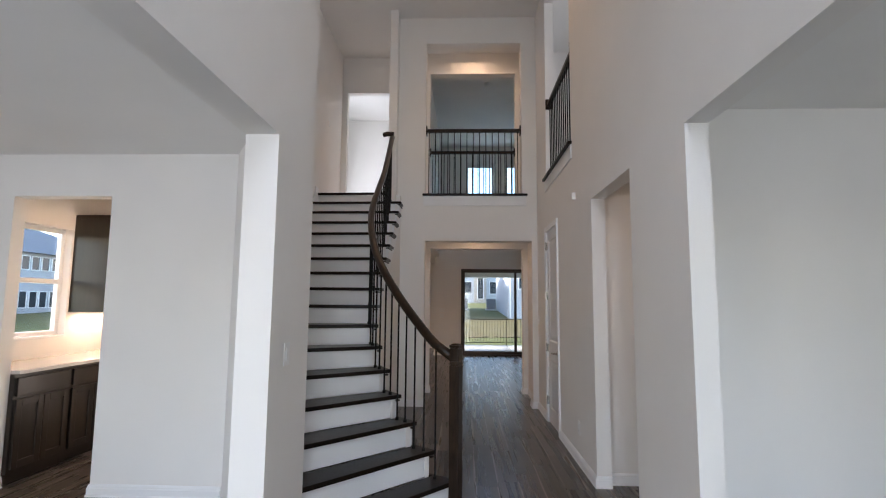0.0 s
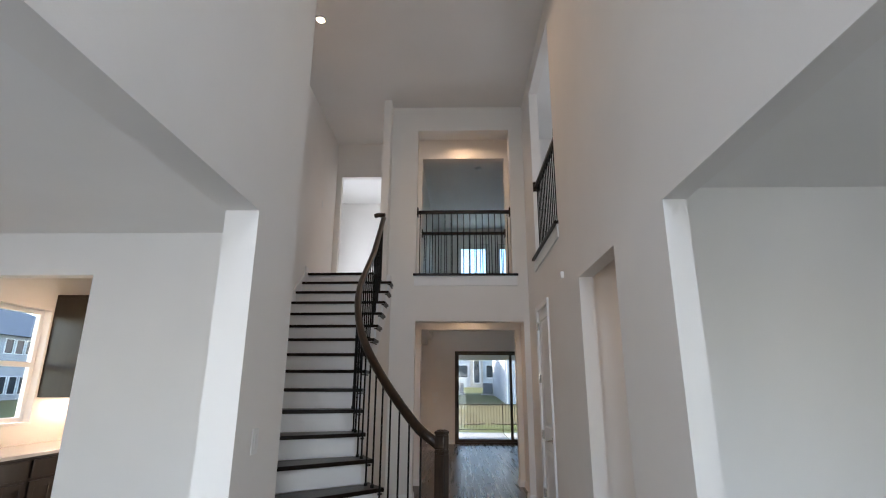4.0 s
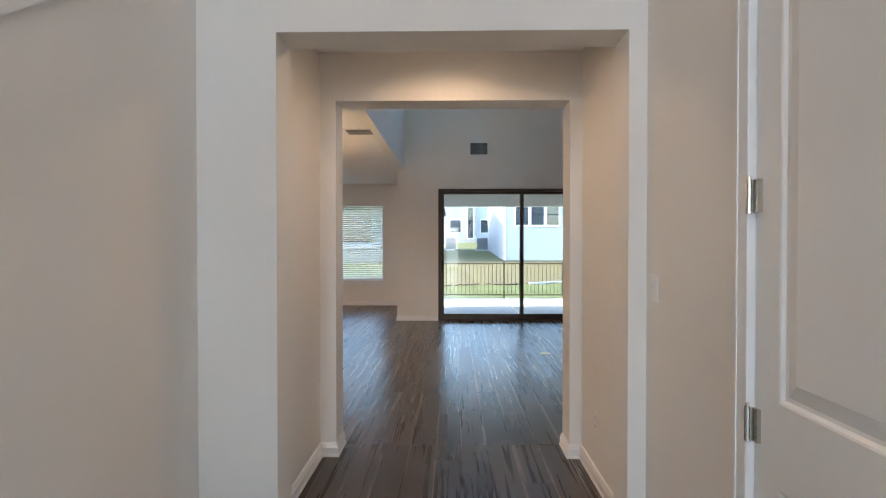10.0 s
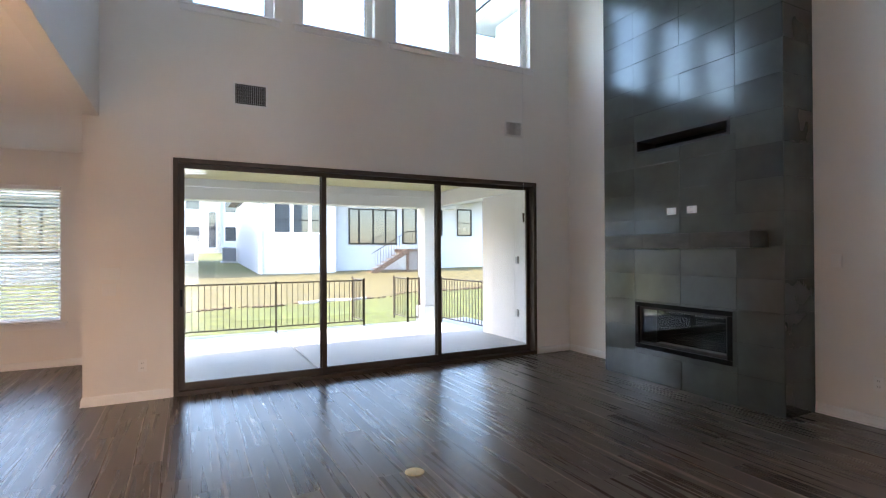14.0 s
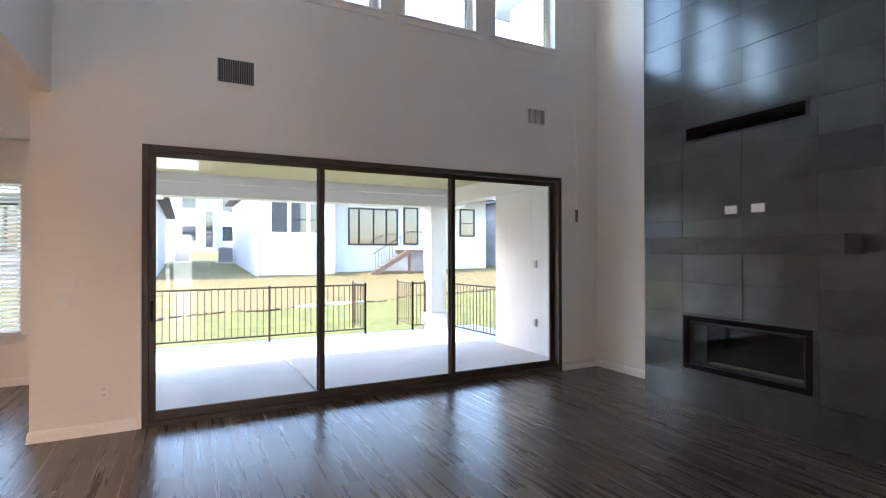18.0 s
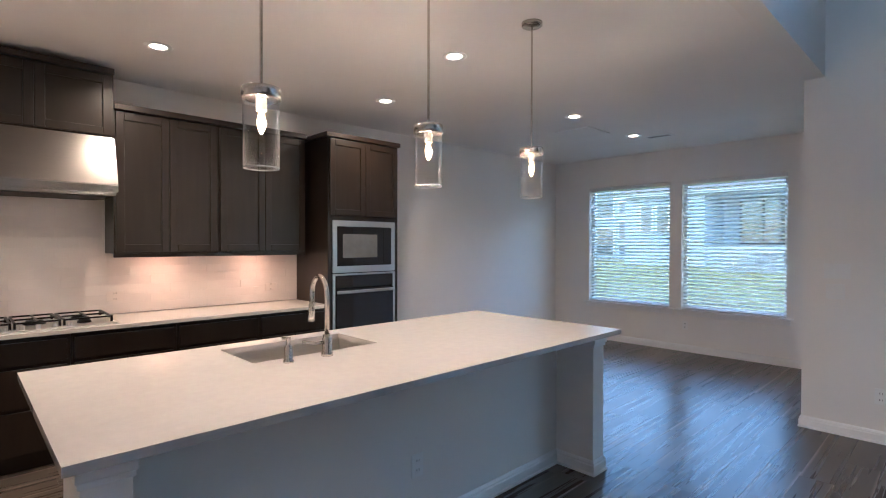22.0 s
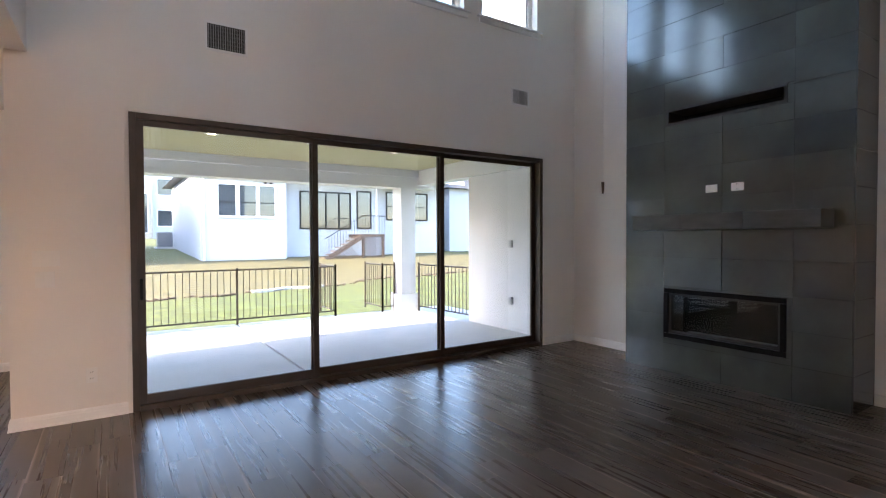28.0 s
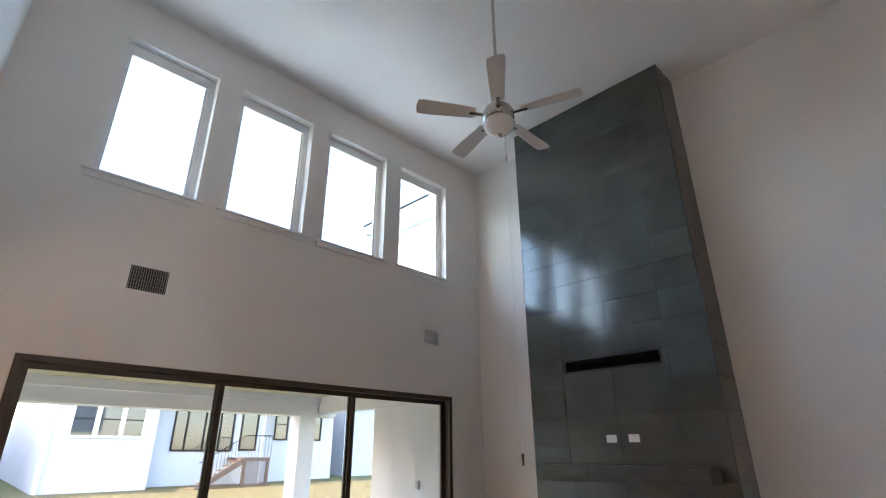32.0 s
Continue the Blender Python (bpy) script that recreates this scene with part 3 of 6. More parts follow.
slab("upper_floor_room", -3.2, -0.56, 9.2, 12.5, UP - 0.04, UP, PAINT, "pale floor of an upper room", "floor")

# ---- curved stair ----
CI, RI = (0.861, 5.755), 1.496     # inner arc
CO, RO = (1.667, 6.295), 3.635     # outer arc, the curved wall
XO = -1.94                         # straight upper part of that wall
RISE = UP / 17


def inner(k, off=0.0):
    if k >= 9.4:
        return Vector((CI[0] - RI - off, CI[1] + 0.13 + 0.2495 * (k - 9.4)))
    a = radians(7.7 * (9.4 - k))
    return Vector((CI[0] - (RI + off) * math.cos(a), CI[1] - (RI + off) * math.sin(a) + 0.13 * max(0, (k - 5) / 4.4)))


def outer(k, off=0.0):
    if k >= 9:
        return Vector((XO - off, 5.858 + 0.2437 * (k - 9)))
    if k < 1.8:
        return Vector((FL + 0.004, 3.40))
    s = 0.12 + 0.2 * (k - 2) + 0.0245 * (k - 2) ** 2
    a = radians(49.8) - s / RO
    return Vector((CO[0] - (RO + off) * math.cos(a), CO[1] - (RO + off) * math.sin(a)))


def on_arc(deg, off):
    return (CO[0] - (RO + off) * math.cos(radians(deg)), CO[1] - (RO + off) * math.sin(radians(deg)))


steps = [49.8 - 3.3 * i for i in range(14)]
front_line = [(FL, 3.50)] + [on_arc(a, 0) for a in steps[1:]] + [(XO, 5.87), (XO, 9.2)]
back_line = [(FL - 0.14, 3.50)] + [on_arc(a, 0.12) for a in steps[1:]] + [(XO - 0.12, 5.87), (XO - 0.12, 9.2)]
solo("ceiling_dining", extrude_poly([(-4.62, -1.75), (FL - 0.17, -1.75), (FL - 0.17, 3.48)] + [p for p in back_line[1:] if p[1] < 4.45] + [(-1.60, 4.52), (-4.62, 4.52)], 2.68, RC + 0.25), CEIL, "off-white dining room ceiling", "ceiling")
solo("wall_stair_curved", extrude_poly(front_line + back_line[::-1], 0, FC), PAINT, "off-white curved drywall wall along the stair", "wall")

# stair: treads, risers, strings, balusters, handrail
stair = thing("staircase", (-0.9, 5.5, 0), "curved staircase with dark-stained treads and white risers", "staircase")


def oriented_plank(poly, z0, z1, bevel=0.008):
    bm = extrude_poly(poly, z0, z1)
    bmesh.ops.bevel(bm, geom=[e for e in bm.edges], offset=bevel, segments=2, affect="EDGES", profile=0.7)
    return bm


TT = 0.032


def string_point(k, d):
    a = inner(k)
    return tuple(a + (outer(k) - a).normalized() * d)


for k in range(1, 17):
    a, b = inner(k), outer(k)
    c, d = inner(k + 1), outer(k + 1)
    nose = Vector((-(b - a).y, (b - a).x)).normalized()
    if nose.dot(c - a) > 0:
        nose = -nose
    n = nose * 0.03
    inset = (b - a).normalized() * 0.045
    z = k * RISE
    part("tread", oriented_plank([tuple(a), tuple(b), tuple(d - n * 0.2), tuple(c - n * 0.2)], z - TT, z), TREAD, stair)
    # riser under the nosing
    r0, r1 = a + inset - n, b - n
    q = -nose * 0.018
    part("riser", extrude_poly([tuple(r0), tuple(r1), tuple(r1 + q), tuple(r0 + q)], z - RISE, z - TT), TRIM, stair, "white painted riser")
    # cove under the return of the tread
    part("tread_return", oriented_plank([string_point(k + 0.03, 0.014), string_point(k + 0.03, 0.05), string_point(k + 1.20, 0.042), string_point(k + 1.20, 0.014)], z - TT - 0.021, z - TT - 0.007, 0.004), TREAD, stair)
    if k < 16:
        part("return_end", oriented_plank([string_point(k + 1.03, 0.0), string_point(k + 1.03, 0.041), string_point(k + 1.33, 0.041), string_point(k + 1.33, 0.0)], z - TT, z, 0.006), TREAD, stair)
    # enclosed side below each tread
    part("side_panel", extrude_poly([string_point(k + 0.12, 0.05), string_point(k + 0.12, 0.09), string_point(k + 1.12, 0.09), string_point(k + 1.12, 0.05)], 0.0, z - TT), PAINT, stair)
part("side_panel", extrude_poly([string_point(17.12, 0.05), string_point(17.12, 0.09), (-0.725, YE), (-0.685, YE)], 0.0, UP - TT - 0.001), PAINT, stair)
top_b = outer(17)
part("landing_nosing", oriented_plank([(-0.75, 7.77), (top_b.x, 7.81), (top_b.x, 7.95), (-0.75, 7.95)], UP - TT, UP + 0.002), TREAD, stair)
part("riser", extrude_poly([(-0.69, 7.79), (top_b.x, 7.84), (top_b.x, 7.86), (-0.69, 7.81)], UP - RISE, UP - TT), TRIM, stair)


for k in range(3, 17):
    # raised white string on the open side, its lower edge parallel to the pitch
    a, c = inner(k), inner(k + 1)
    n = (outer(k) - a).normalized()
    bm = bmesh.new()
    z0, z1, zt = k * RISE - TT - 0.39, (k + 1) * RISE - TT - 0.39, k * RISE - TT
    vs = [bm.verts.new((p.x, p.y, z)) for f in (0.030, 0.052) for p, z in ((Vector(string_point(k + 0.12, f)), z0), (Vector(string_point(k + 1.12, f)), z1), (Vector(string_point(k + 1.12, f)), zt), (Vector(string_point(k + 0.12, f)), zt))]
    for q in ((0, 1, 2, 3), (7, 6, 5, 4), (0, 4, 5, 1), (1, 5, 6, 2), (2, 6, 7, 3), (3, 7, 4, 0)):
        bm.faces.new([vs[i] for i in q])
    bmesh.ops.recalc_face_normals(bm, faces=bm.faces)
    part("stringer", bm, TRIM, stair, "white stepped stringer")


def skirt():
    """The white board along the curved wall above the steps."""
    bm = bmesh.new()
    ring = []
    run = [2.1 + 15.1 * i / 80 for i in range(81)]
    smooth_z = [min(sum(run[max(0, min(80, i + j))] for j in range(-9, 10)) / 19 * RISE, UP) for i in range(81)]
    for i, k in enumerate(run):
        p = outer(k, -0.002)
        n = Vector((1, 0)) * 0.02 if k >= 9 else (Vector(CO) - p).normalized() * 0.02
        z = smooth_z[i] + 0.058
        if k > 16.6:
            z = UP + 0.085
        ring.append([bm.verts.new((q.x, q.y, zz)) for q, zz in ((p, z - 0.62), (p + n, z - 0.62), (p + n, z - 0.012), (p + n * 0.5, z), (p, z))])
    for a, b in zip(ring, ring[1:]):
        for i in range(5):
            bm.faces.new((a[i], a[(i + 1) % 5], b[(i + 1) % 5], b[i]))
    bm.faces.new(ring[0][::-1])
    bm.faces.new(ring[-1])
    bmesh.ops.recalc_face_normals(bm, faces=bm.faces)
    return bm


part("wall_skirt", skirt(), TRIM, stair, "white skirt board along the wall")

# newel
NX, NY = 0.199, 4.245


def newel_box(half, z0, z1, bevel=0.004, top=None):
    """A block of the post, turned with the rail; top narrows its upper face."""
    bm = bx(NX - half, NX + half, NY - half, NY + half, z0, z1, bevel if top is None else 0)
    if top is not None:
        for v in bm.verts:
            if v.co.z > (z0 + z1) / 2:
                v.co.x, v.co.y = NX + (v.co.x - NX) * top, NY + (v.co.y - NY) * top
        bmesh.ops.bevel(bm, geom=bm.edges[:], offset=bevel, segments=2, affect="EDGES", profile=0.6)
    bmesh.ops.rotate(bm, verts=bm.verts, cent=(NX, NY, 0), matrix=Matrix.Rotation(radians(-25), 3, "Z"))
    return bm


newel = part("newel_post", newel_box(0.0375, 0, 1.036, 0.005), RAIL, stair, "dark square newel post with grooved head and low cap")
part("groove", newel_box(0.0335, 1.036, 1.043, 0), RAIL, newel)
part("band", newel_box(0.0375, 1.043, 1.061, 0.004), RAIL, newel)
part("groove", newel_box(0.0335, 1.061, 1.068, 0), RAIL, newel)
part("head", newel_box(0.0375, 1.068, 1.161, 0.008), RAIL, newel)
part("groove", newel_box(0.0335, 1.161, 1.168, 0), RAIL, newel)
part("cap", newel_box(0.039, 1.168, 1.185, 0.005), RAIL, newel)
part("cap_top", newel_box(0.037, 1.185, 1.196, 0.003, 0.55), RAIL, newel)


def rail_point(k):
    p = inner(k)
    n = (outer(k) - p).normalized()
    p = p + n * (0.085 + 0.05 * max(0, k - 12) / 3)
    return Vector((p.x, p.y, k * RISE + 0.86 + 0.035 * min(1, max(0, (k - 6) / 3.4))))


line = [Vector((NX, NY + 0.03, 1.075))]
k = 1.7
while k < 16.6:
    q = rail_point(k)
    line.append(q)
    k += 0.25
e = line[-1]
line += [Vector((e.x, 7.695, e.z + 0.01))]
RSEC = [(-0.030, -0.018), (-0.022, -0.030), (0.022, -0.030), (0.030, -0.018), (0.033, 0.008), (0.022, 0.027), (0.0, 0.033), (-0.022, 0.027), (-0.033, 0.008)]
part("handrail", sweep(line, RSEC), RAIL, stair, "dark-stained curved wooden handrail", smooth=True)
part("handrail_end", sweep([e + Vector((0.02, -0.01, 0.045)), e + Vector((-0.08, 0.0, 0.055)), e + Vector((-0.135, 0.01, 0.04))], RSEC), RAIL, stair, smooth=True)


def baluster(p, z0, z1, name="baluster", parent=None):
    bm = bmesh.new()
    box(bm, p[0] - 0.0065, p[0] + 0.0065, p[1] - 0.0065, p[1] + 0.0065, z0, z1)
    box(bm, p[0] - 0.013, p[0] + 0.013, p[1] - 0.013, p[1] + 0.013, z0, z0 + 0.022, 0.003)
    return part(name, bm, IRON, parent, "")


for k in range(1, 17):
    for s in (0.22, 0.72):
        kk = k + s
        if kk > 16.35 or kk < 1.5:
            continue
        p = rail_point(kk)
        baluster((p.x, p.y), k * RISE, p.z - 0.02, parent=stair)


# ---- railings in the upper openings ----
def railing(name, axis, at, a0, a1, z, n, label):
    """Dark rail and sill with black iron balusters, in an opening of a wall."""
    def P(a, t):
        return (at + t, a) if axis == "x" else (a, at + t)

    def B(a_0, a_1, t0, t1, z0, z1, bev=0.0):
        p, q = P(a_0, t0), P(a_1, t1)
        return bx(min(p[0], q[0]), max(p[0], q[0]), min(p[1], q[1]), max(p[1], q[1]), z0, z1, bev)

    o = P((a0 + a1) / 2, 0)
    r = thing(name, (o[0], o[1], z), label, "railing", "upper railings")
    part("top_rail", B(a0, a1, -0.03, 0.03, z + 0.985, z + 1.035, 0.012), RAIL, r, "dark-stained wooden top rail")
    for a in (a0, a1):
        part("rosette", B(a - (0.02 if a == a1 else 0), a + (0.02 if a == a0 else 0), -0.05, 0.05, z + 0.94, z + 1.08, 0.006), RAIL, r)
    for i in range(n):
        a = a0 + (a1 - a0) * (i + 0.5) / n
        p = P(a, 0)
        bm = bmesh.new()
        box(bm, p[0] - 0.0065, p[0] + 0.0065, p[1] - 0.0065, p[1] + 0.0065, z, z + 0.99)
        box(bm, p[0] - 0.012, p[0] + 0.012, p[1] - 0.012, p[1] + 0.012, z, z + 0.02)
        part("baluster", bm, IRON, r)
    return r


def ledge(axis, t0, t1, a0, a1, z, out, name="sill"):
    """Dark sill cap with a white apron below it, on the face at out."""
    s = thing(name, ((t0 + t1) / 2, (a0 + a1) / 2, z) if axis == "x" else ((a0 + a1) / 2, (t0 + t1) / 2, z), "dark-stained sill cap with white apron under an upper opening", "sill", "upper sills")

    def B(x0, x1, y0, y1, z0, z1, bev):
        return bx(x0, x1, y0, y1, z0, z1, bev) if axis == "x" else bx(y0, y1, x0, x1, z0, z1, bev)

    part("cap", B(t0, t1, a0 - 0.035, a1 + 0.08, z, z + 0.032, 0.008), TREAD, s)
    w = 0.018 if out > 0 else -0.018
    f = t1 - 0.03 if out > 0 else t0 + 0.03
    part("apron", B(min(f, f - w), max(f, f - w), a0 - 0.02, a1 + 0.065, z - 0.15, z, 0.003), TRIM, s, "white apron board")
    return s


railing("opening_railing", "y", YE + 0.10, -0.325, 1.13, 3.122, 15, "dark rail with black iron balusters in the upper opening")
ledge("y", YE - 0.045, YE2, -0.325, 1.13, 3.09, -1)
railing("opening_railing", "y", YV + 0.106, -0.335, 1.16, 3.122, 15, "dark rail with black iron balusters over the living room")
ledge("y", YV - 0.02, YV2 + 0.04, -0.335, 1.16, 3.09, 1)
railing("opening_railing", "x", FR + 0.05, 5.56, 7.09, 3.152, 14, "dark rail with black iron balusters in the loft opening")
ledge("x", FR - 0.045, FR + 0.12, 5.56, 7.09, 3.12, -1)

# ---- closet door ----
door = thing("door_closet", (FR, 6.73, 0), "white two-panel closet door with satin lever, closed", "door", kind="structure")
DY0, DY1, DZ0, DZ1, DX = 6.402, 7.13, 0.012, 2.425, FR + 0.008


def raised_panel(y0, y1, z0, z1, x):
    """A moulded step down from the frame and a raised field inside it."""
    bm = bmesh.new()
    rings = []
    for inset, depth in ((0.0, 0.0), (0.006, 0.002), (0.014, 0.010), (0.024, 0.011), (0.034, 0.009), (0.062, 0.003), (0.066, 0.002)):
        rings.append([bm.verts.new((x + depth, p, q)) for p, q in ((y0 + inset, z0 + inset), (y1 - inset, z0 + inset), (y1 - inset, z1 - inset), (y0 + inset, z1 - inset))])
    for a, b in zip(rings, rings[1:]):
        for n in range(4):
            bm.faces.new((a[n], a[(n + 1) % 4], b[(n + 1) % 4], b[n]))
    bm.faces.new(rings[-1])
    back = [bm.verts.new((x + 0.013, v.co.y, v.co.z)) for v in rings[0]]
    for n in range(4):
        bm.faces.new((rings[0][n], rings[0][(n + 1) % 4], back[(n + 1) % 4], back[n]))
    bm.faces.new(back[::-1])
    bmesh.ops.recalc_face_normals(bm, faces=bm.faces)
    return bm


leaf = part("leaf", bx(DX + 0.0135, DX + 0.036, DY0, DY1, DZ0, DZ1), TRIM, door)
for y0, y1 in ((DY0, DY0 + 0.105), (DY1 - 0.105, DY1)):
    part("stile", bx(DX, DX + 0.0135, y0, y1, DZ0, DZ1), TRIM, leaf)
for z0, z1 in ((DZ0, 0.19), (0.79, 1.02), (2.305, DZ1)):
    part("rail", bx(DX, DX + 0.0135, DY0 + 0.105, DY1 - 0.105, z0, z1), TRIM, leaf)
for z0, z1 in ((0.19, 0.79), (1.02, 2.305)):
    part("panel", raised_panel(DY0 + 0.105, DY1 - 0.105, z0, z1, DX), TRIM, leaf)
for y0, y1 in ((6.335, 6.398), (7.134, 7.197)):
    part("casing", bx(FR - 0.017, FR + 0.01, y0, y1, 0, 2.49, 0.004), TRIM, door)
    part("bead", bx(FR - 0.022, FR - 0.017, y0 + (0.004 if y0 < 6.5 else 0.045), y0 + (0.018 if y0 < 6.5 else 0.059), 0, 2.486, 0.002), TRIM, door)
part("casing", bx(FR - 0.017, FR + 0.01, 6.3985, 7.1335, 2.427, 2.49, 0.004), TRIM, door)
for z in (0.27, 0.93, 1.59, 2.24):
    h = part("hinge", rd((FR - 0.014, 7.131, z - 0.05), (FR - 0.014, 7.131, z + 0.05), 0.008), NICKEL, door, "satin nickel hinge")
    part("hinge_leaf", bx(FR - 0.003, DX, 7.102, 7.1295, z - 0.048, z + 0.048), NICKEL, h)
    part("pin", rd((FR - 0.014, 7.131, z + 0.05), (FR - 0.014, 7.131, z + 0.06), 0.005), NICKEL, h)
handle = part("handle", rd((DX, 6.46, 0.915), (FR - 0.008, 6.46, 0.915), 0.032, seg=20), NICKEL, door, "satin nickel lever handle")
part("neck", rd((FR - 0.008, 6.46, 0.915), (FR - 0.05, 6.46, 0.915), 0.011, seg=12), NICKEL, handle)
part("lever", sweep([(FR - 0.05, 6.448, 0.915), (FR - 0.054, 6.48, 0.916), (FR - 0.054, 6.53, 0.915), (FR - 0.05, 6.58, 0.909)], round_section(0.009)), NICKEL, handle, smooth=True)

# ---- glass doors and windows ----
slider = thing("door_patio", (2.53, YS, 0), "three-panel bronze-framed sliding glass patio door, closed", "door", kind="structure")
SX0, SX1 = 0.215, 4.845
part("frame_side", bx(SX0, SX0 + 0.05, YS - 0.012, YS + 0.13, 0, 2.465, 0.003), BRONZE, slider)
part("frame_side", bx(SX1 - 0.05, SX1, YS - 0.012, YS + 0.13, 0, 2.465, 0.003), BRONZE, slider)
part("frame_head", bx(SX0 + 0.05, SX1 - 0.05, YS - 0.012, YS + 0.13, 2.415, 2.465, 0.003), BRONZE, slider)
part("track", bx(SX0 + 0.05, SX1 - 0.05, YS - 0.014, YS + 0.13, 0, 0.045, 0.003), BRONZE, slider)
edges = [SX0 + 0.05, 1.775, 3.30, SX1 - 0.05]
for i in range(3):
    a, b = edges[i] - (0.035 if i else 0), edges[i + 1] + (0.035 if i < 2 else 0)
    y = YS + 0.025 + 0.034 * i
    panel = part("panel", bx(a, a + 0.055, y, y + 0.03, 0.046, 2.414, 0.003), BRONZE, slider, "bronze-framed sliding panel")
    part("stile", bx(b - 0.055, b, y, y + 0.03, 0.046, 2.414, 0.003), BRONZE, panel)
    part("rail", bx(a + 0.055, b - 0.055, y, y + 0.03, 0.046, 0.125, 0.003), BRONZE, panel)
    part("rail", bx(a + 0.055, b - 0.055, y, y + 0.03, 2.365, 2.414, 0.003), BRONZE, panel)
    pane = part("pane", bx(a + 0.05, b - 0.05, y + 0.011, y + 0.017, 0.12, 2.37), GLASS, panel, "clear glass pane")
    pane.visible_shadow = False
    if i == 0:
        part("pull", bx(a + 0.012, a + 0.036, y - 0.018, y, 0.92, 1.10, 0.005), BLACK, panel, "black recessed pull")
trim = bmesh.new()
box(trim, SX0 - 0.03, SX0 - 0.002, YS - 0.014, YS, 0, 2.50, 0.003)
box(trim, SX1 + 0.002, SX1 + 0.03, YS - 0.014, YS, 0, 2.50, 0.003)
box(trim, SX0 - 0.002, SX1 + 0.002, YS - 0.014, YS, 2.467, 2.50, 0.003)
solo("trim_patio_door", trim, PAINT, "painted thin casing round the patio door", "trim")


def high_window(i, a, b):
    w = thing("window_%d" % i, ((a + b) / 2, YS, 4.10), "white-framed fixed upper window with deep sill", "window", "upper windows", "structure")
    z0, z1, y = 4.10, 5.615, YS + 0.10
    for x0, x1 in ((a, a + 0.07), (b - 0.07, b)):
        part("window_frame", bx(x0, x1, y, y + 0.055, z0, z1, 0.004), VINYL, w)
    part("window_frame", bx(a + 0.07, b - 0.07, y, y + 0.055, z1 - 0.125, z1, 0.004), VINYL, w)
    part("window_frame", bx(a + 0.07, b - 0.07, y, y + 0.055, z0, z0 + 0.055, 0.004), VINYL, w)
    part("glazing_bead", bx(b - 0.095, b - 0.07, y + 0.012, y + 0.04, z0 + 0.05, z1 - 0.125, 0.003), VINYL, w)
    g = part("pane", bx(a + 0.045, b - 0.045, y + 0.022, y + 0.028, z0 + 0.045, z1 - 0.045), TINTED, w)
    g.visible_shadow = False
    part("window_sill", bx(a - 0.075, b + 0.075, YS - 0.035, YS + 0.10, z0 - 0.022, z0, 0.006), TRIM, w)
    part("apron", bx(a - 0.05, b + 0.05, YS - 0.016, YS, z0 - 0.085, z0 - 0.022, 0.004), TRIM, w)


for i, (a, b) in enumerate(WINX):
    high_window(i + 1, a, b)


def blind_window(i, a, b):
    z0, z1, y = 0.585, 2.365, YN + 0.085
    w = thing("window_%d" % i, ((a + b) / 2, YN, z0), "white vinyl window behind a lowered blind", "window", "nook windows", "structure")
    for x0, x1 in ((a, a + 0.045), (b - 0.045, b)):
        part("window_frame", bx(x0, x1, y, y + 0.055, z0, z1, 0.004), VINYL, w)
    for q0, q1 in ((z0, z0 + 0.05), (z1 - 0.05, z1)):
        part("window_frame", bx(a + 0.045, b - 0.045, y, y + 0.05, q0, q1, 0.004), VINYL, w)
    for q0, q1 in ((z0 + 0.045, z1 - 0.045),):
        g = part("pane", bx(a + 0.04, b - 0.04, y + 0.022, y + 0.027, q0, q1), GLASS, w)
        g.visible_shadow = False
    part("window_sill", bx(a - 0.07, b + 0.07, YN - 0.04, YN + 0.085, z0 - 0.022, z0, 0.006), TRIM, w)
    part("apron", bx(a - 0.045, b + 0.045, YN - 0.016, YN, z0 - 0.085, z0 - 0.022, 0.004), TRIM, w)
    bl = thing("window_blind", ((a + b) / 2, YN + 0.04, z0 + 0.01), "white faux-wood horizontal blind with slats open", "blind", "nook blinds")
    part("head_rail", bx(a + 0.008, b - 0.008, YN + 0.005, YN + 0.06, z1 - 0.05, z1 - 0.002, 0.004), VINYL, bl)
    part("bottom_rail", bx(a + 0.01, b - 0.01, YN + 0.008, YN + 0.058, z0 + 0.006, z0 + 0.026, 0.004), VINYL, bl)
    n = 35
    first = None
    for j in range(n):
        z = z0 + 0.05 + (z1 - z0 - 0.115) * j / (n - 1)
        if first is None:
            bm = bx(a + 0.012, b - 0.012, -0.024, 0.024, -0.0014, 0.0014)
            bmesh.ops.rotate(bm, verts=bm.verts, cent=(0, 0, 0), matrix=Matrix.Rotation(radians(33), 3, "X"))
            bmesh.ops.translate(bm, verts=bm.verts, vec=(0, YN + 0.033, z))
            first = part("slat", bm, BLIND, bl)
        else:
            o = first.copy()
            scene.collection.objects.link(o)
            o.location.z = z - (z0 + 0.05)
    for x in (a + 0.12, (a + b) / 2, b - 0.12):
        part("ladder_cord", rd((x, YN + 0.033, z0 + 0.01), (x, YN + 0.033, z1 - 0.03), 0.0012, seg=5), VINYL, bl)


blind_window(5, -3.80, -2.54)
blind_window(6, -2.38, -1.135)

# ---- fireplace ----
chase = thing("fireplace", ((XF + XFW) / 2, 12.82, 0), "floor-to-ceiling black slate-tiled fireplace chimney breast", "fireplace")
FY0, FY1 = 11.775, 13.88
SLOT = (12.255, 13.40, 2.59, 2.765)
BOXF = (12.245, 13.415, 0.365, 0.89)


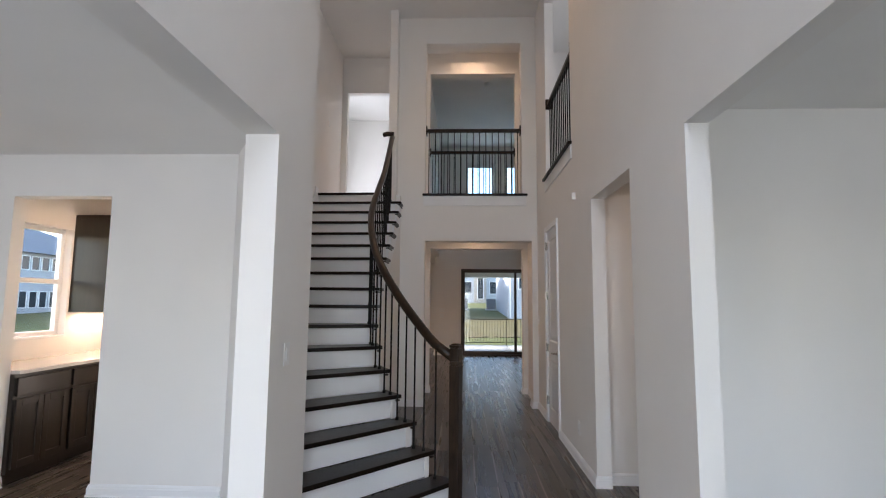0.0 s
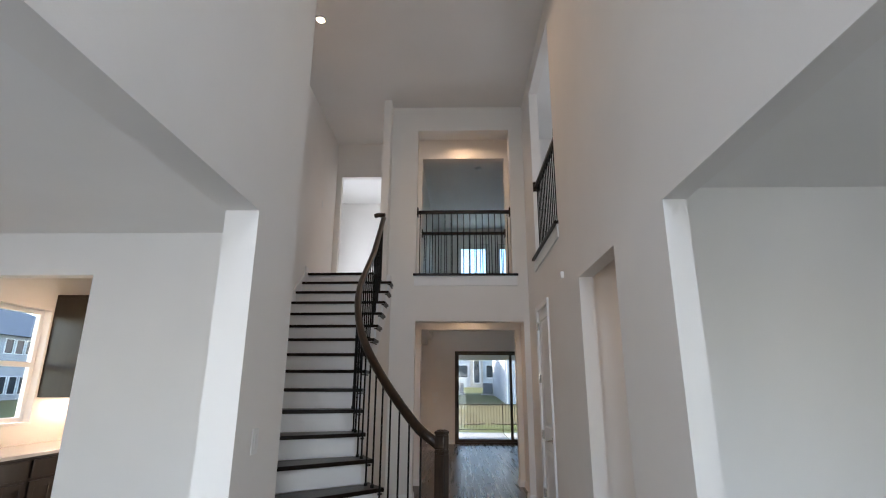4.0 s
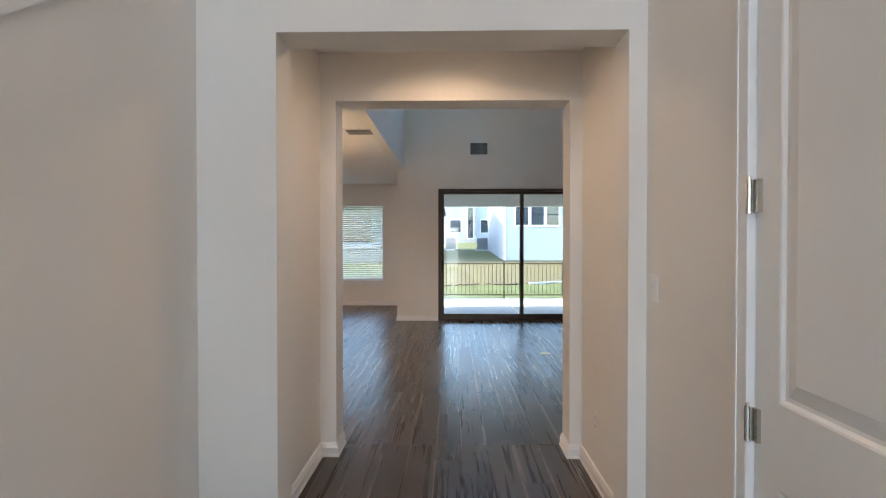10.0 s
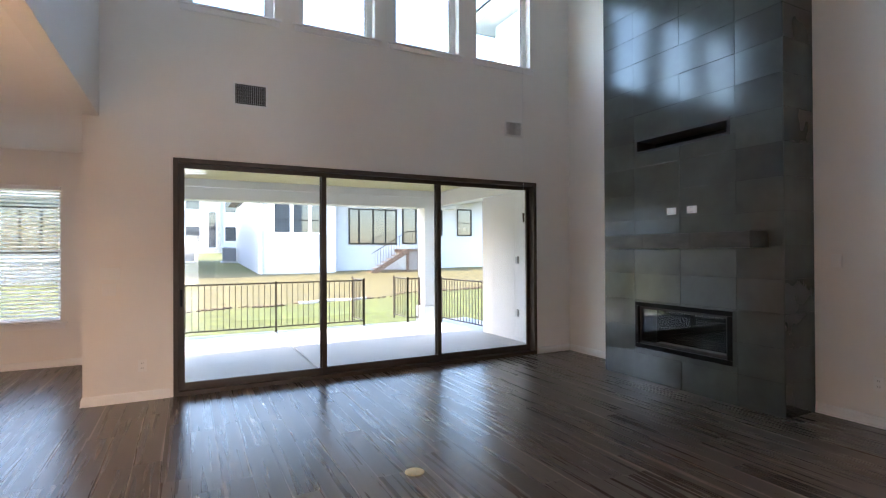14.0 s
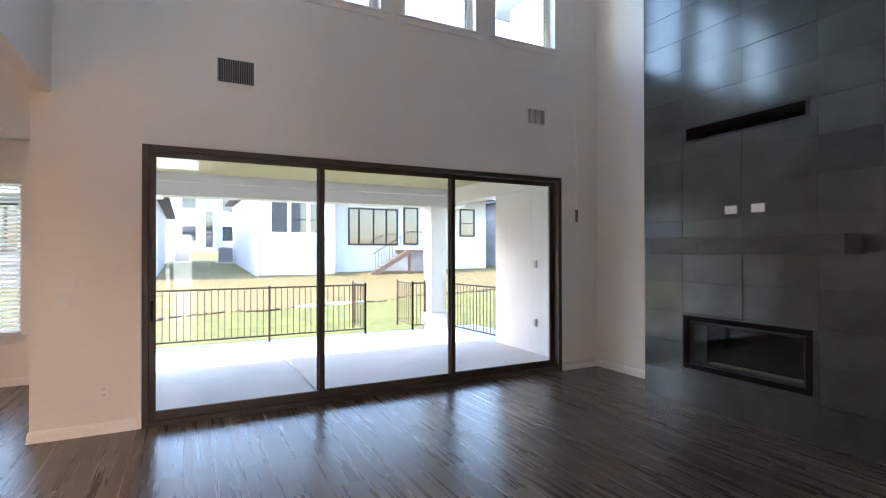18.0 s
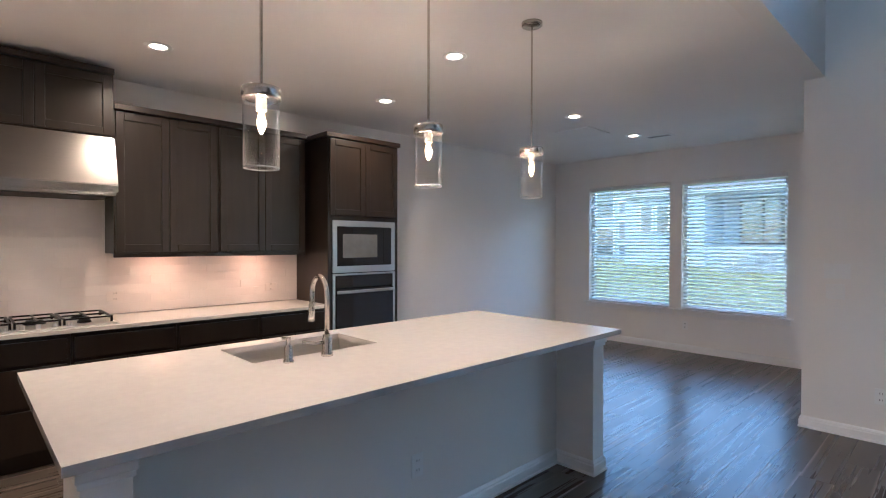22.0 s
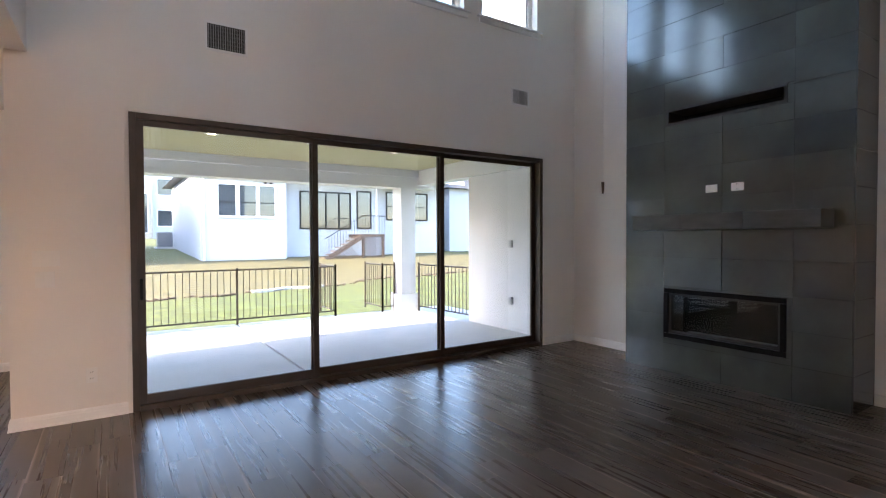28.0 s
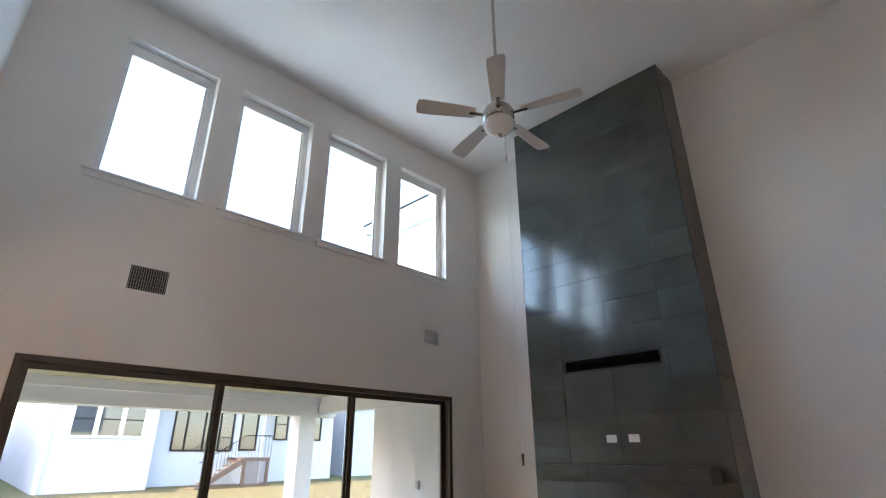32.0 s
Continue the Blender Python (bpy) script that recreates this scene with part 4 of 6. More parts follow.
def breast():
    bm = bmesh.new()
    A = sorted({FY0, FY1, SLOT[0], SLOT[1], BOXF[0], BOXF[1]})
    Z = sorted({0.0, LC, SLOT[2], SLOT[3], BOXF[2], BOXF[3]})
    for i in range(len(A) - 1):
        for j in range(len(Z) - 1):
            y, z = (A[i] + A[i + 1]) / 2, (Z[j] + Z[j + 1]) / 2
            if any(h[0] < y < h[1] and h[2] < z < h[3] for h in (SLOT, BOXF)):
                continue
            box(bm, XF + 0.012, XFW - 0.001, A[i], A[i + 1], Z[j], Z[j + 1])
    return bm


part("core", breast(), GROUT, chase)


def slab_tile(y0, y1, z0, z1, x):
    """A face tile cut back where the slot or the firebox lies."""
    rects = [(y0, y1, z0, z1)]
    for h in (SLOT, BOXF):
        nxt = []
        for a, b, c, d in rects:
            if b <= h[0] or a >= h[1] or d <= h[2] or c >= h[3]:
                nxt.append((a, b, c, d))
                continue
            if c < h[2]:
                nxt.append((a, b, c, h[2]))
            if d > h[3]:
                nxt.append((a, b, h[3], d))
            c2, d2 = max(c, h[2]), min(d, h[3])
            if a < h[0]:
                nxt.append((a, h[0], c2, d2))
            if b > h[1]:
                nxt.append((h[1], b, c2, d2))
        rects = nxt
    return [r for r in rects if r[1] - r[0] > 0.01 and r[3] - r[2] > 0.01]


rng = random.Random(4)
TH, cols = 0.3045, [FY0, 12.20, 12.81, 13.42, FY1]
z, row = 0.0, 0
while z < LC - 0.02:
    z1 = min(z + TH, LC - 0.002)
    for c0, c1 in zip(cols, cols[1:]):
        lift = rng.uniform(-0.0015, 0.002)
        for a, b, c, d in slab_tile(c0, c1, z, z1, XF):
            bm = bx(XF - lift, XF + 0.012, a + 0.0006, b - 0.0006, c + 0.0006, d - 0.0006, 0.0015)
            tilt = rng.uniform(-0.008, 0.008)
            bmesh.ops.rotate(bm, verts=bm.verts, cent=(XF + 0.012, (a + b) / 2, (c + d) / 2), matrix=Matrix.Rotation(tilt, 3, "Y") @ Matrix.Rotation(rng.uniform(-0.007, 0.007), 3, "Z"))
            part("tile", bm, SLATE, chase)
    for y0, y1 in ((FY0 - 0.010, FY0), (FY1, FY1 + 0.010)):
        part("tile", bx(XF + 0.001, XFW - 0.002, y0, y1, z + 0.0012, z1 - 0.0012, 0.0015), SLATE, chase)
    z, row = z1, row + 1
part("slot_lining", bx(XF + 0.30, XF + 0.31, SLOT[0], SLOT[1], SLOT[2], SLOT[3]), BLACK, chase)
for y0, y1, z0, z1 in ((SLOT[0], SLOT[1], SLOT[2], SLOT[2] + 0.03), (SLOT[0], SLOT[1], SLOT[3] - 0.03, SLOT[3]), (SLOT[0], SLOT[0] + 0.03, SLOT[2] + 0.03, SLOT[3] - 0.03), (SLOT[1] - 0.03, SLOT[1], SLOT[2] + 0.03, SLOT[3] - 0.03)):
    part("slot_frame", bx(XF - 0.004, XF + 0.30, y0, y1, z0, z1, 0.002), GRILLE, chase, "dark metal vent surround")
fb = part("firebox", bx(XF - 0.006, XF + 0.02, BOXF[0], BOXF[1], BOXF[2], BOXF[2] + 0.05, 0.004), BLACK, chase, "black linear gas fire insert with glass front")
part("frame", bx(XF - 0.006, XF + 0.02, BOXF[0], BOXF[1], BOXF[3] - 0.05, BOXF[3], 0.004), BLACK, fb)
part("frame", bx(XF - 0.006, XF + 0.02, BOXF[0], BOXF[0] + 0.05, BOXF[2] + 0.05, BOXF[3] - 0.05, 0.004), BLACK, fb)
part("frame", bx(XF - 0.006, XF + 0.02, BOXF[1] - 0.05, BOXF[1], BOXF[2] + 0.05, BOXF[3] - 0.05, 0.004), BLACK, fb)
for y0, y1, z0, z1 in ((BOXF[0] + 0.05, BOXF[1] - 0.05, BOXF[2] + 0.05, BOXF[2] + 0.08), (BOXF[0] + 0.05, BOXF[1] - 0.05, BOXF[3] - 0.075, BOXF[3] - 0.05), (BOXF[0] + 0.05, BOXF[0] + 0.075, BOXF[2] + 0.08, BOXF[3] - 0.075), (BOXF[1] - 0.075, BOXF[1] - 0.05, BOXF[2] + 0.08, BOXF[3] - 0.075)):
    part("inner_frame", bx(XF + 0.018, XF + 0.05, y0, y1, z0, z1, 0.003), GRILLE, fb)
part("back", bx(XF + 0.36, XF + 0.37, BOXF[0], BOXF[1], BOXF[2], BOXF[3]), BLACK, fb)
part("burner", bx(XF + 0.15, XF + 0.25, BOXF[0] + 0.15, BOXF[1] - 0.15, BOXF[2], BOXF[2] + 0.06, 0.01), ACMETAL, fb)
part("glass", bx(XF + 0.040, XF + 0.044, BOXF[0] + 0.074, BOXF[1] - 0.074, BOXF[2] + 0.079, BOXF[3] - 0.074), GLASS, fb)
mantel = thing("mantel_shelf", (4.86, 12.74, 1.50), "black slate-clad mantel beam across the fireplace", "mantel")
for a, b in ((11.90, 12.49), (12.49, 13.06), (13.06, 13.61)):
    part("tile", bx(4.725, XF - 0.012, a + 0.001, b - 0.001, 1.50, 1.65, 0.003), MANTEL, mantel)
part("core", bx(4.745, XF + 0.01, 11.91, 13.60, 1.502, 1.648), GROUT, mantel)


def wall_plate(name, at, normal, label, kind, w=0.075, h=0.118, mat=None):
    """A plate on a wall: kind is outlet, switch, double or blank. normal is '+x', '-x', '+y' or '-y'."""
    t = thing(name, at, label, "outlet" if "outlet" in name else "switch" if "switch" in name else "device")

    def B(u0, u1, v0, v1, d0, d1, bev=0.0):
        x, y, z = at
        s = 1 if normal[0] == "+" else -1
        if normal[1] == "x":
            return bx(min(x + s * d0, x + s * d1), max(x + s * d0, x + s * d1), y + u0, y + u1, z + v0, z + v1, bev)
        return bx(x + u0, x + u1, min(y + s * d0, y + s * d1), max(y + s * d0, y + s * d1), z + v0, z + v1, bev)

    part("plate", B(-w / 2, w / 2, -h / 2, h / 2, 0, 0.006, 0.002), (mat or PLASTIC), t)
    if kind == "outlet":
        for v in (-0.024, 0.024):
            s = part("socket", B(-0.017, 0.017, v - 0.015, v + 0.015, 0.006, 0.008, 0.001), (mat or PLASTIC), t)
            part("slot", B(-0.009, -0.006, v - 0.005, v + 0.007, 0.008, 0.0085), BLACK, s)
            part("slot", B(0.006, 0.009, v - 0.005, v + 0.007, 0.008, 0.0085), BLACK, s)
    elif kind == "switch":
        n = max(1, round(w / 0.075 + 0.1) if w > 0.1 else 1)
        for i in range(n):
            u = (i - (n - 1) / 2) * 0.046
            part("rocker", B(u - 0.016, u + 0.016, -0.033, 0.033, 0.006, 0.010, 0.0015), (mat or PLASTIC), t)
    return t


wall_plate("outlet_plate", (XF - 0.003, 12.91, 1.90), "-x", "white media plate on the slate fireplace", "switch", 0.115, 0.075)
wall_plate("outlet_plate", (XF - 0.003, 12.665, 1.90), "-x", "white outlet plate on the slate fireplace", "outlet", 0.115, 0.075)

# ---- kitchen ----
def shaker(parent, axis_x, y0, y1, z0, z1, name="door", knob=False):
    """A shaker front facing +x at axis_x: frame proud of a recessed panel."""
    f, t = 0.058, 0.020
    d = part(name, bx(axis_x, axis_x + t, y0, y0 + f, z0, z1, 0.004), CAB, parent)
    part("stile", bx(axis_x, axis_x + t, y1 - f, y1, z0, z1, 0.004), CAB, d)
    part("rail", bx(axis_x, axis_x + t, y0 + f, y1 - f, z0, z0 + f, 0.004), CAB, d)
    part("rail", bx(axis_x, axis_x + t, y0 + f, y1 - f, z1 - f, z1, 0.004), CAB, d)
    part("panel", bx(axis_x, axis_x + 0.009, y0 + f - 0.002, y1 - f + 0.002, z0 + f - 0.002, z1 - f + 0.002), CAB, d)
    return d


def flat_front(parent, axis_x, y0, y1, z0, z1):
    return part("drawer_front", bx(axis_x, axis_x + 0.020, y0, y1, z0, z1, 0.003), CAB, parent)


def upper_cabinet(y0, y1, z0, z1, x0, x1, doors, label, crown=True, group="kitchen wall cabinets"):
    c = thing("wall_cabinet", ((x0 + x1) / 2, (y0 + y1) / 2, z0), label, "cabinet", group)
    part("body", bx(x0, x1 - 0.021, y0 + 0.001, y1 - 0.001, z0, z1), CAB, c)
    w = (y1 - y0) / doors
    for i in range(doors):
        shaker(c, x1 - 0.020, y0 + w * i + 0.0015 + (0.012 if i == 0 else 0), y0 + w * (i + 1) - 0.0015 - (0.012 if i == doors - 1 else 0), z0 + 0.012, z1 - 0.014)
    if crown:
        if z0 < 1.5:
            part("light_rail", bx(x1 - 0.040, x1 - 0.020, y0 + 0.001, y1 - 0.001, z0 - 0.03, z0, 0.002), CAB, c)
        part("crown", bx(x0, x1 + 0.022, y0 - 0.0, y1 + 0.0, z1, z1 + 0.045, 0.006), CAB, c, "stained crown moulding")
    return c


UX = -4.09
UZ0, UZ1 = 1.41, 2.50
upper_cabinet(8.45, 9.36, UZ0, UZ1, XK, UX, 2, "dark brown shaker wall cabinet above the counter")
upper_cabinet(9.36, 10.025, UZ0, UZ1, XK, UX, 2, "dark brown shaker wall cabinet beside the range hood")
upper_cabinet(10.965, 11.735, UZ0, UZ1, XK, UX, 2, "dark brown shaker wall cabinet beside the range hood")
upper_cabinet(11.735, 12.56, UZ0, UZ1, XK, UX, 2, "dark brown shaker wall cabinet beside the oven tower")
upper_cabinet(10.03, 10.96, 2.275, 2.735, XK, UX + 0.055, 2, "dark brown two-door cabinet above the range hood")

hood = thing("range_hood", (-4.2, 10.495, 1.86), "stainless steel wall range hood with slanted front", "range hood")


def hood_body():
    bm = bmesh.new()
    prof = [(XK + 0.002, 1.855), (-3.90, 1.855), (-3.90, 1.91), (-4.03, 2.272), (XK + 0.002, 2.272)]
    y0, y1 = 10.032, 10.958
    lo = [bm.verts.new((x, y0, z)) for x, z in prof]
    hi = [bm.verts.new((x, y1, z)) for x, z in prof]
    bm.faces.new(lo)
    bm.faces.new(hi[::-1])
    for i in range(5):
        bm.faces.new((lo[i], lo[(i + 1) % 5], hi[(i + 1) % 5], hi[i]))
    bmesh.ops.recalc_face_normals(bm, faces=bm.faces)
    bmesh.ops.bevel(bm, geom=bm.edges[:], offset=0.004, segments=2, affect="EDGES")
    return bm


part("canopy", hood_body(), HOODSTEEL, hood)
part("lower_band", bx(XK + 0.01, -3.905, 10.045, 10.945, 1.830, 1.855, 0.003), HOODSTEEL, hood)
part("filter", bx(XK + 0.06, -3.95, 10.10, 10.89, 1.824, 1.830), GRILLE, hood)

# counter run with base cabinets
counter = thing("worktop", (-4.1, 10.5, 0.885), "white quartz worktop along the kitchen wall", "worktop")
part("slab", bx(XK, -3.785, 8.45, 12.628, 0.885, 0.915, 0.003), QUARTZ, counter)
part("upstand", bx(XK, XK + 0.004, 8.45, 12.6, 0.915, 0.918), QUARTZ, counter)


def base_cabinet(y0, y1, kind, label, xw=XK, x=-3.835, group="kitchen base cabinets"):
    c = thing("base_cabinet", ((xw + x) / 2, (y0 + y1) / 2, 0), label, "cabinet", group)
    part("body", bx(xw, x - 0.001, y0 + 0.001, y1 - 0.001, 0.10, 0.884), CAB, c)
    part("toe_kick", bx(xw, x - 0.065, y0 + 0.001, y1 - 0.001, 0.0, 0.10), CAB, c)
    if kind == "drawers":
        for a, b in ((0.705, 0.852), (0.43, 0.68), (0.13, 0.405)):
            flat_front(c, x, y0 + 0.021, y1 - 0.021, a, b)
    else:
        flat_front(c, x, y0 + 0.021, y1 - 0.021, 0.705, 0.852)
        n = 2 if y1 - y0 > 0.55 else 1
        w = (y1 - y0) / n
        for i in range(n):
            shaker(c, x, y0 + w * i + (0.021 if i == 0 else 0.003), y0 + w * (i + 1) - (0.021 if i == n - 1 else 0.003), 0.13, 0.68)
    return c


base_cabinet(8.45, 9.42, "drawers", "dark brown three-drawer base cabinet")
base_cabinet(9.42, 10.03, "doors", "dark brown base cabinet with drawer over two doors")
base_cabinet(10.03, 10.66, "drawers", "dark brown three-drawer base cabinet under the cooktop")
base_cabinet(10.66, 11.32, "doors", "dark brown base cabinet with drawer over doors")
base_cabinet(11.32, 11.97, "doors", "dark brown base cabinet with drawer over doors")
base_cabinet(11.97, 12.63, "doors", "dark brown base cabinet beside the oven tower")

# butler's pantry beyond the dining room
PWX, PFX = -3.98, -3.385
for a, b in ((4.522, 5.12), (5.12, 5.72), (5.72, 6.32), (6.32, 6.9)):
    base_cabinet(a, b, "doors", "grey-brown pantry base cabinet with drawer over door", PWX, PFX, "pantry base cabinets")
ptop = thing("pantry_worktop", (-3.55, 5.8, 0.885), "white quartz pantry worktop", "worktop")
part("slab", bx(PWX, PFX + 0.045, 4.522, 6.9, 0.885, 0.915, 0.003), QUARTZ, ptop)
upper_cabinet(5.77, 6.50, 1.36, 2.37, PWX, -3.55, 2, "dark brown pantry wall cabinet with crown", True, "pantry wall cabinets")
pw = thing("window_7", (PWX, 5.42, 1.12), "white single-hung pantry window", "window", "", "structure")
for y0, y1 in ((5.105, 5.15), (5.69, 5.735)):
    part("window_frame", bx(-4.10, -4.05, y0, y1, 1.125, 2.235, 0.003), VINYL, pw)
for z0, z1 in ((1.125, 1.17), (2.19, 2.235), (1.655, 1.705)):
    part("window_frame", bx(-4.10, -4.05, 5.15, 5.69, z0, z1, 0.003), VINYL, pw)
for z0, z1 in ((1.165, 1.66), (1.70, 2.195)):
    g = part("pane", bx(-4.078, -4.073, 5.145, 5.695, z0, z1), GLASS, pw)
    g.visible_shadow = False
part("window_sill", bx(-4.05, PWX + 0.012, 5.09, 5.75, 1.102, 1.124, 0.004), TRIM, pw)
area("pantry_strip_lamp", (PWX + 0.12, 6.1, 1.345), (PWX + 0.08, 6.1, 0.9), 0.5, 0.03, 0.7, (1.0, 0.66, 0.42))

# oven tower
TY0, TY1, TX = 12.635, 13.475, -3.815
tower = thing("oven_tower", (-4.1, 13.05, 0), "tall dark brown oven cabinet with crown moulding", "cabinet")
part("side", bx(XK, TX - 0.021, TY0, TY0 + 0.019, 0.0, 2.50), CAB, tower)
part("side", bx(XK, TX - 0.021, TY1 - 0.019, TY1, 0.0, 2.50), CAB, tower)
part("top", bx(XK, TX - 0.021, TY0 + 0.019, TY1 - 0.019, 2.48, 2.50), CAB, tower)
part("face_frame", bx(TX - 0.022, TX - 0.002, TY0, TY0 + 0.04, 0.10, 2.50, 0.001), CAB, tower)
part("face_frame", bx(TX - 0.022, TX - 0.002, TY1 - 0.04, TY1, 0.10, 2.50, 0.001), CAB, tower)
part("face_frame", bx(TX - 0.022, TX - 0.002, TY0 + 0.04, TY1 - 0.04, 1.715, 1.755), CAB, tower)
part("face_frame", bx(TX - 0.022, TX - 0.002, TY0 + 0.04, TY1 - 0.04, 1.180, 1.205), CAB, tower)
part("face_frame", bx(TX - 0.022, TX - 0.002, TY0 + 0.04, TY1 - 0.04, 0.40, 0.44), CAB, tower)
part("crown", bx(XK, TX + 0.025, TY0 - 0.025, TY1 + 0.02, 2.50, 2.545, 0.006), CAB, tower)
ym = (TY0 + TY1) / 2
shaker(tower, TX - 0.002, TY0 + 0.015, ym - 0.002, 1.76, 2.485)
shaker(tower, TX - 0.002, ym + 0.002, TY1 - 0.015, 1.76, 2.485)
flat_front(tower, TX - 0.002, TY0 + 0.015, TY1 - 0.015, 0.125, 0.40)
part("back", bx(XK, XK + 0.02, TY0 + 0.019, TY1 - 0.019, 0.0, 2.48), CAB, tower)

mw = thing("microwave", (TX, ym, 1.205), "built-in stainless microwave with black glass door", "microwave")
my0, my1 = TY0 + 0.045, TY1 - 0.045
part("body", bx(TX - 0.45, TX - 0.004, my0 + 0.01, my1 - 0.01, 1.21, 1.71), BLACK, mw)
for a, b, c, d in ((my0, my1, 1.655, 1.712), (my0, my1, 1.207, 1.27), (my0, my0 + 0.05, 1.27, 1.655), (my1 - 0.05, my1, 1.27, 1.655)):
    part("trim_frame", bx(TX - 0.004, TX + 0.010, a, b, c, d, 0.003), STEEL, mw)
md = part("door", bx(TX - 0.003, TX + 0.014, my0 + 0.05, my1 - 0.15, 1.275, 1.65, 0.004), BLACKGLASS, mw, "black glass door")
part("window", bx(TX + 0.014, TX + 0.015, my0 + 0.11, my1 - 0.23, 1.35, 1.58), ACMETAL, md)
part("control_panel", bx(TX - 0.003, TX + 0.014, my1 - 0.148, my1 - 0.05, 1.275, 1.65, 0.003), BLACKGLASS, mw)
oven = thing("wall_oven", (TX, ym, 0.44), "built-in black glass wall oven with steel handle", "oven")
part("body", bx(TX - 0.5, TX - 0.004, my0 + 0.01, my1 - 0.01, 0.445, 1.175), BLACK, oven)
part("control_panel", bx(TX - 0.003, TX + 0.012, my0 + 0.03, my1 - 0.03, 1.06, 1.178, 0.003), BLACKGLASS, oven)
part("trim", bx(TX - 0.003, TX + 0.012, my0, my0 + 0.03, 0.445, 1.178, 0.002), STEEL, oven)
part("trim", bx(TX - 0.003, TX + 0.012, my1 - 0.03, my1, 0.445, 1.178, 0.002), STEEL, oven)
part("head_trim", bx(TX - 0.003, TX + 0.014, my0, my1, 1.179, 1.197, 0.003), STEEL, oven)
part("door", bx(TX - 0.003, TX + 0.022, my0 + 0.031, my1 - 0.031, 0.45, 1.05, 0.004), BLACKGLASS, oven)
part("handle", bx(TX + 0.035, TX + 0.055, my0 + 0.03, my1 - 0.03, 1.005, 1.035, 0.008), STEEL, oven)
for y in (my0 + 0.06, my1 - 0.06):
    part("bracket", bx(TX + 0.02, TX + 0.04, y - 0.012, y + 0.012, 1.008, 1.032), STEEL, oven)

# cooktop
ck = thing("cooktop", (-4.08, 10.495, 0.915), "five-burner gas cooktop with black cast-iron grates", "cooktop")
CX0, CX1, CY0, CY1 = -4.36, -3.84, 10.05, 10.94
part("deck", bx(CX0, CX1, CY0, CY1, 0.915, 0.926, 0.004), STEEL, ck)
for i, (x, y, r) in enumerate(((-4.22, 10.23, 0.045), (-3.98, 10.23, 0.04), (-4.12, 10.495, 0.06), (-4.22, 10.76, 0.045), (-3.98, 10.76, 0.04))):
    part("burner", lathe([(0, 0.028), (r * 0.8, 0.028), (r * 0.85, 0.018), (r, 0.016), (r * 1.1, 0.0), (0, 0.0)], (x, y, 0.927), 18), BLACK, ck, smooth=True)
for y0, y1 in ((10.07, 10.36), (10.37, 10.62), (10.63, 10.92)):
    g = part("grate", bx(CX0 + 0.02, CX1 - 0.07, y0, y0 + 0.014, 0.958, 0.970, 0.003), BLACK, ck, "black cast-iron grate")
    part("bar", bx(CX0 + 0.02, CX1 - 0.07, y1 - 0.014, y1, 0.958, 0.970, 0.003), BLACK, g)
    for x in (CX0 + 0.02, (CX0 + CX1) / 2 - 0.03, CX1 - 0.084):
        part("bar", bx(x, x + 0.014, y0 + 0.014, y1 - 0.014, 0.958, 0.970, 0.003), BLACK, g)
    part("bar", bx(CX0 + 0.034, CX1 - 0.084, (y0 + y1) / 2 - 0.007, (y0 + y1) / 2 + 0.007, 0.960, 0.972, 0.003), BLACK, g)
    for x in (CX0 + 0.027, CX1 - 0.077):
        for y in (y0 + 0.007, y1 - 0.007):
            part("foot", bx(x - 0.007, x + 0.007, y - 0.007, y + 0.007, 0.926, 0.960), BLACK, g)
for i in range(5):
    y = 10.495 + (i - 2) * 0.085
    part("knob", rd((CX1 - 0.04, y, 0.926), (CX1 - 0.04, y, 0.952), 0.017, 0.014, 14), STEEL, ck, "steel control knob")

# island
IX0, IX1, IY0, IY1 = -2.555, -1.24, 10.30, 13.335
SK = (-2.42, -2.0, 11.13, 11.87)
top = thing("island_worktop", (-1.9, 11.8, 0.885), "white quartz island worktop with sink cutout", "worktop")


def holed_slab(x0, x1, y0, y1, z0, z1, h):
    bm = bmesh.new()
    for a, b, c, d in ((x0, h[0], y0, y1), (h[1], x1, y0, y1), (h[0], h[1], y0, h[2]), (h[0], h[1], h[3], y1)):
        box(bm, a, b, c, d, z0, z1)
    bmesh.ops.remove_doubles(bm, verts=bm.verts, dist=1e-5)
    return bm


part("slab", holed_slab(IX0, IX1, IY0, IY1, 0.885, 0.915, SK), QUARTZ, top)
isl = thing("kitchen_island", (-1.9, 11.8, 0), "kitchen island with pale painted seating side and end posts", "kitchen island")
PX = -1.56
part("back_panel", bx(PX - 0.02, PX, 10.47, 13.05, 0, 0.884), PAINT, isl, "pale painted panel")
part("cabinet_body", bx(-2.52, PX - 0.021, 10.49, 11.06, 0.10, 0.884), CAB, isl, "dark brown cabinet side")
part("cabinet_body", bx(-2.52, PX - 0.021, 11.94, 13.27, 0.10, 0.884), CAB, isl)
part("cabinet_body", bx(-2.52, -2.47, 11.06, 11.94, 0.10, 0.884), CAB, isl)
part("toe_kick", bx(-2.46, PX - 0.021, 10.49, 13.27, 0.0, 0.10), CAB, isl)
for y0, y1 in ((10.345, 10.47), (13.05, 13.18)):
    post = part("end_wall", bx(PX - 0.02, -1.285, y0, y1, 0, 0.884, 0.002), PAINT, isl, "pale painted end post")
    part("cap_moulding", bx(-1.40, -1.268, y0 - 0.014, y1 + 0.014, 0.845, 0.884, 0.004), TRIM, post)
    part("cap_moulding", bx(-1.39, -1.276, y0 - 0.008, y1 + 0.008, 0.825, 0.845, 0.004), TRIM, post)
part("end_panel", bx(-2.54, PX - 0.022, 10.470, 10.488, 0.0, 0.884), CAB, isl, "dark brown end panel")
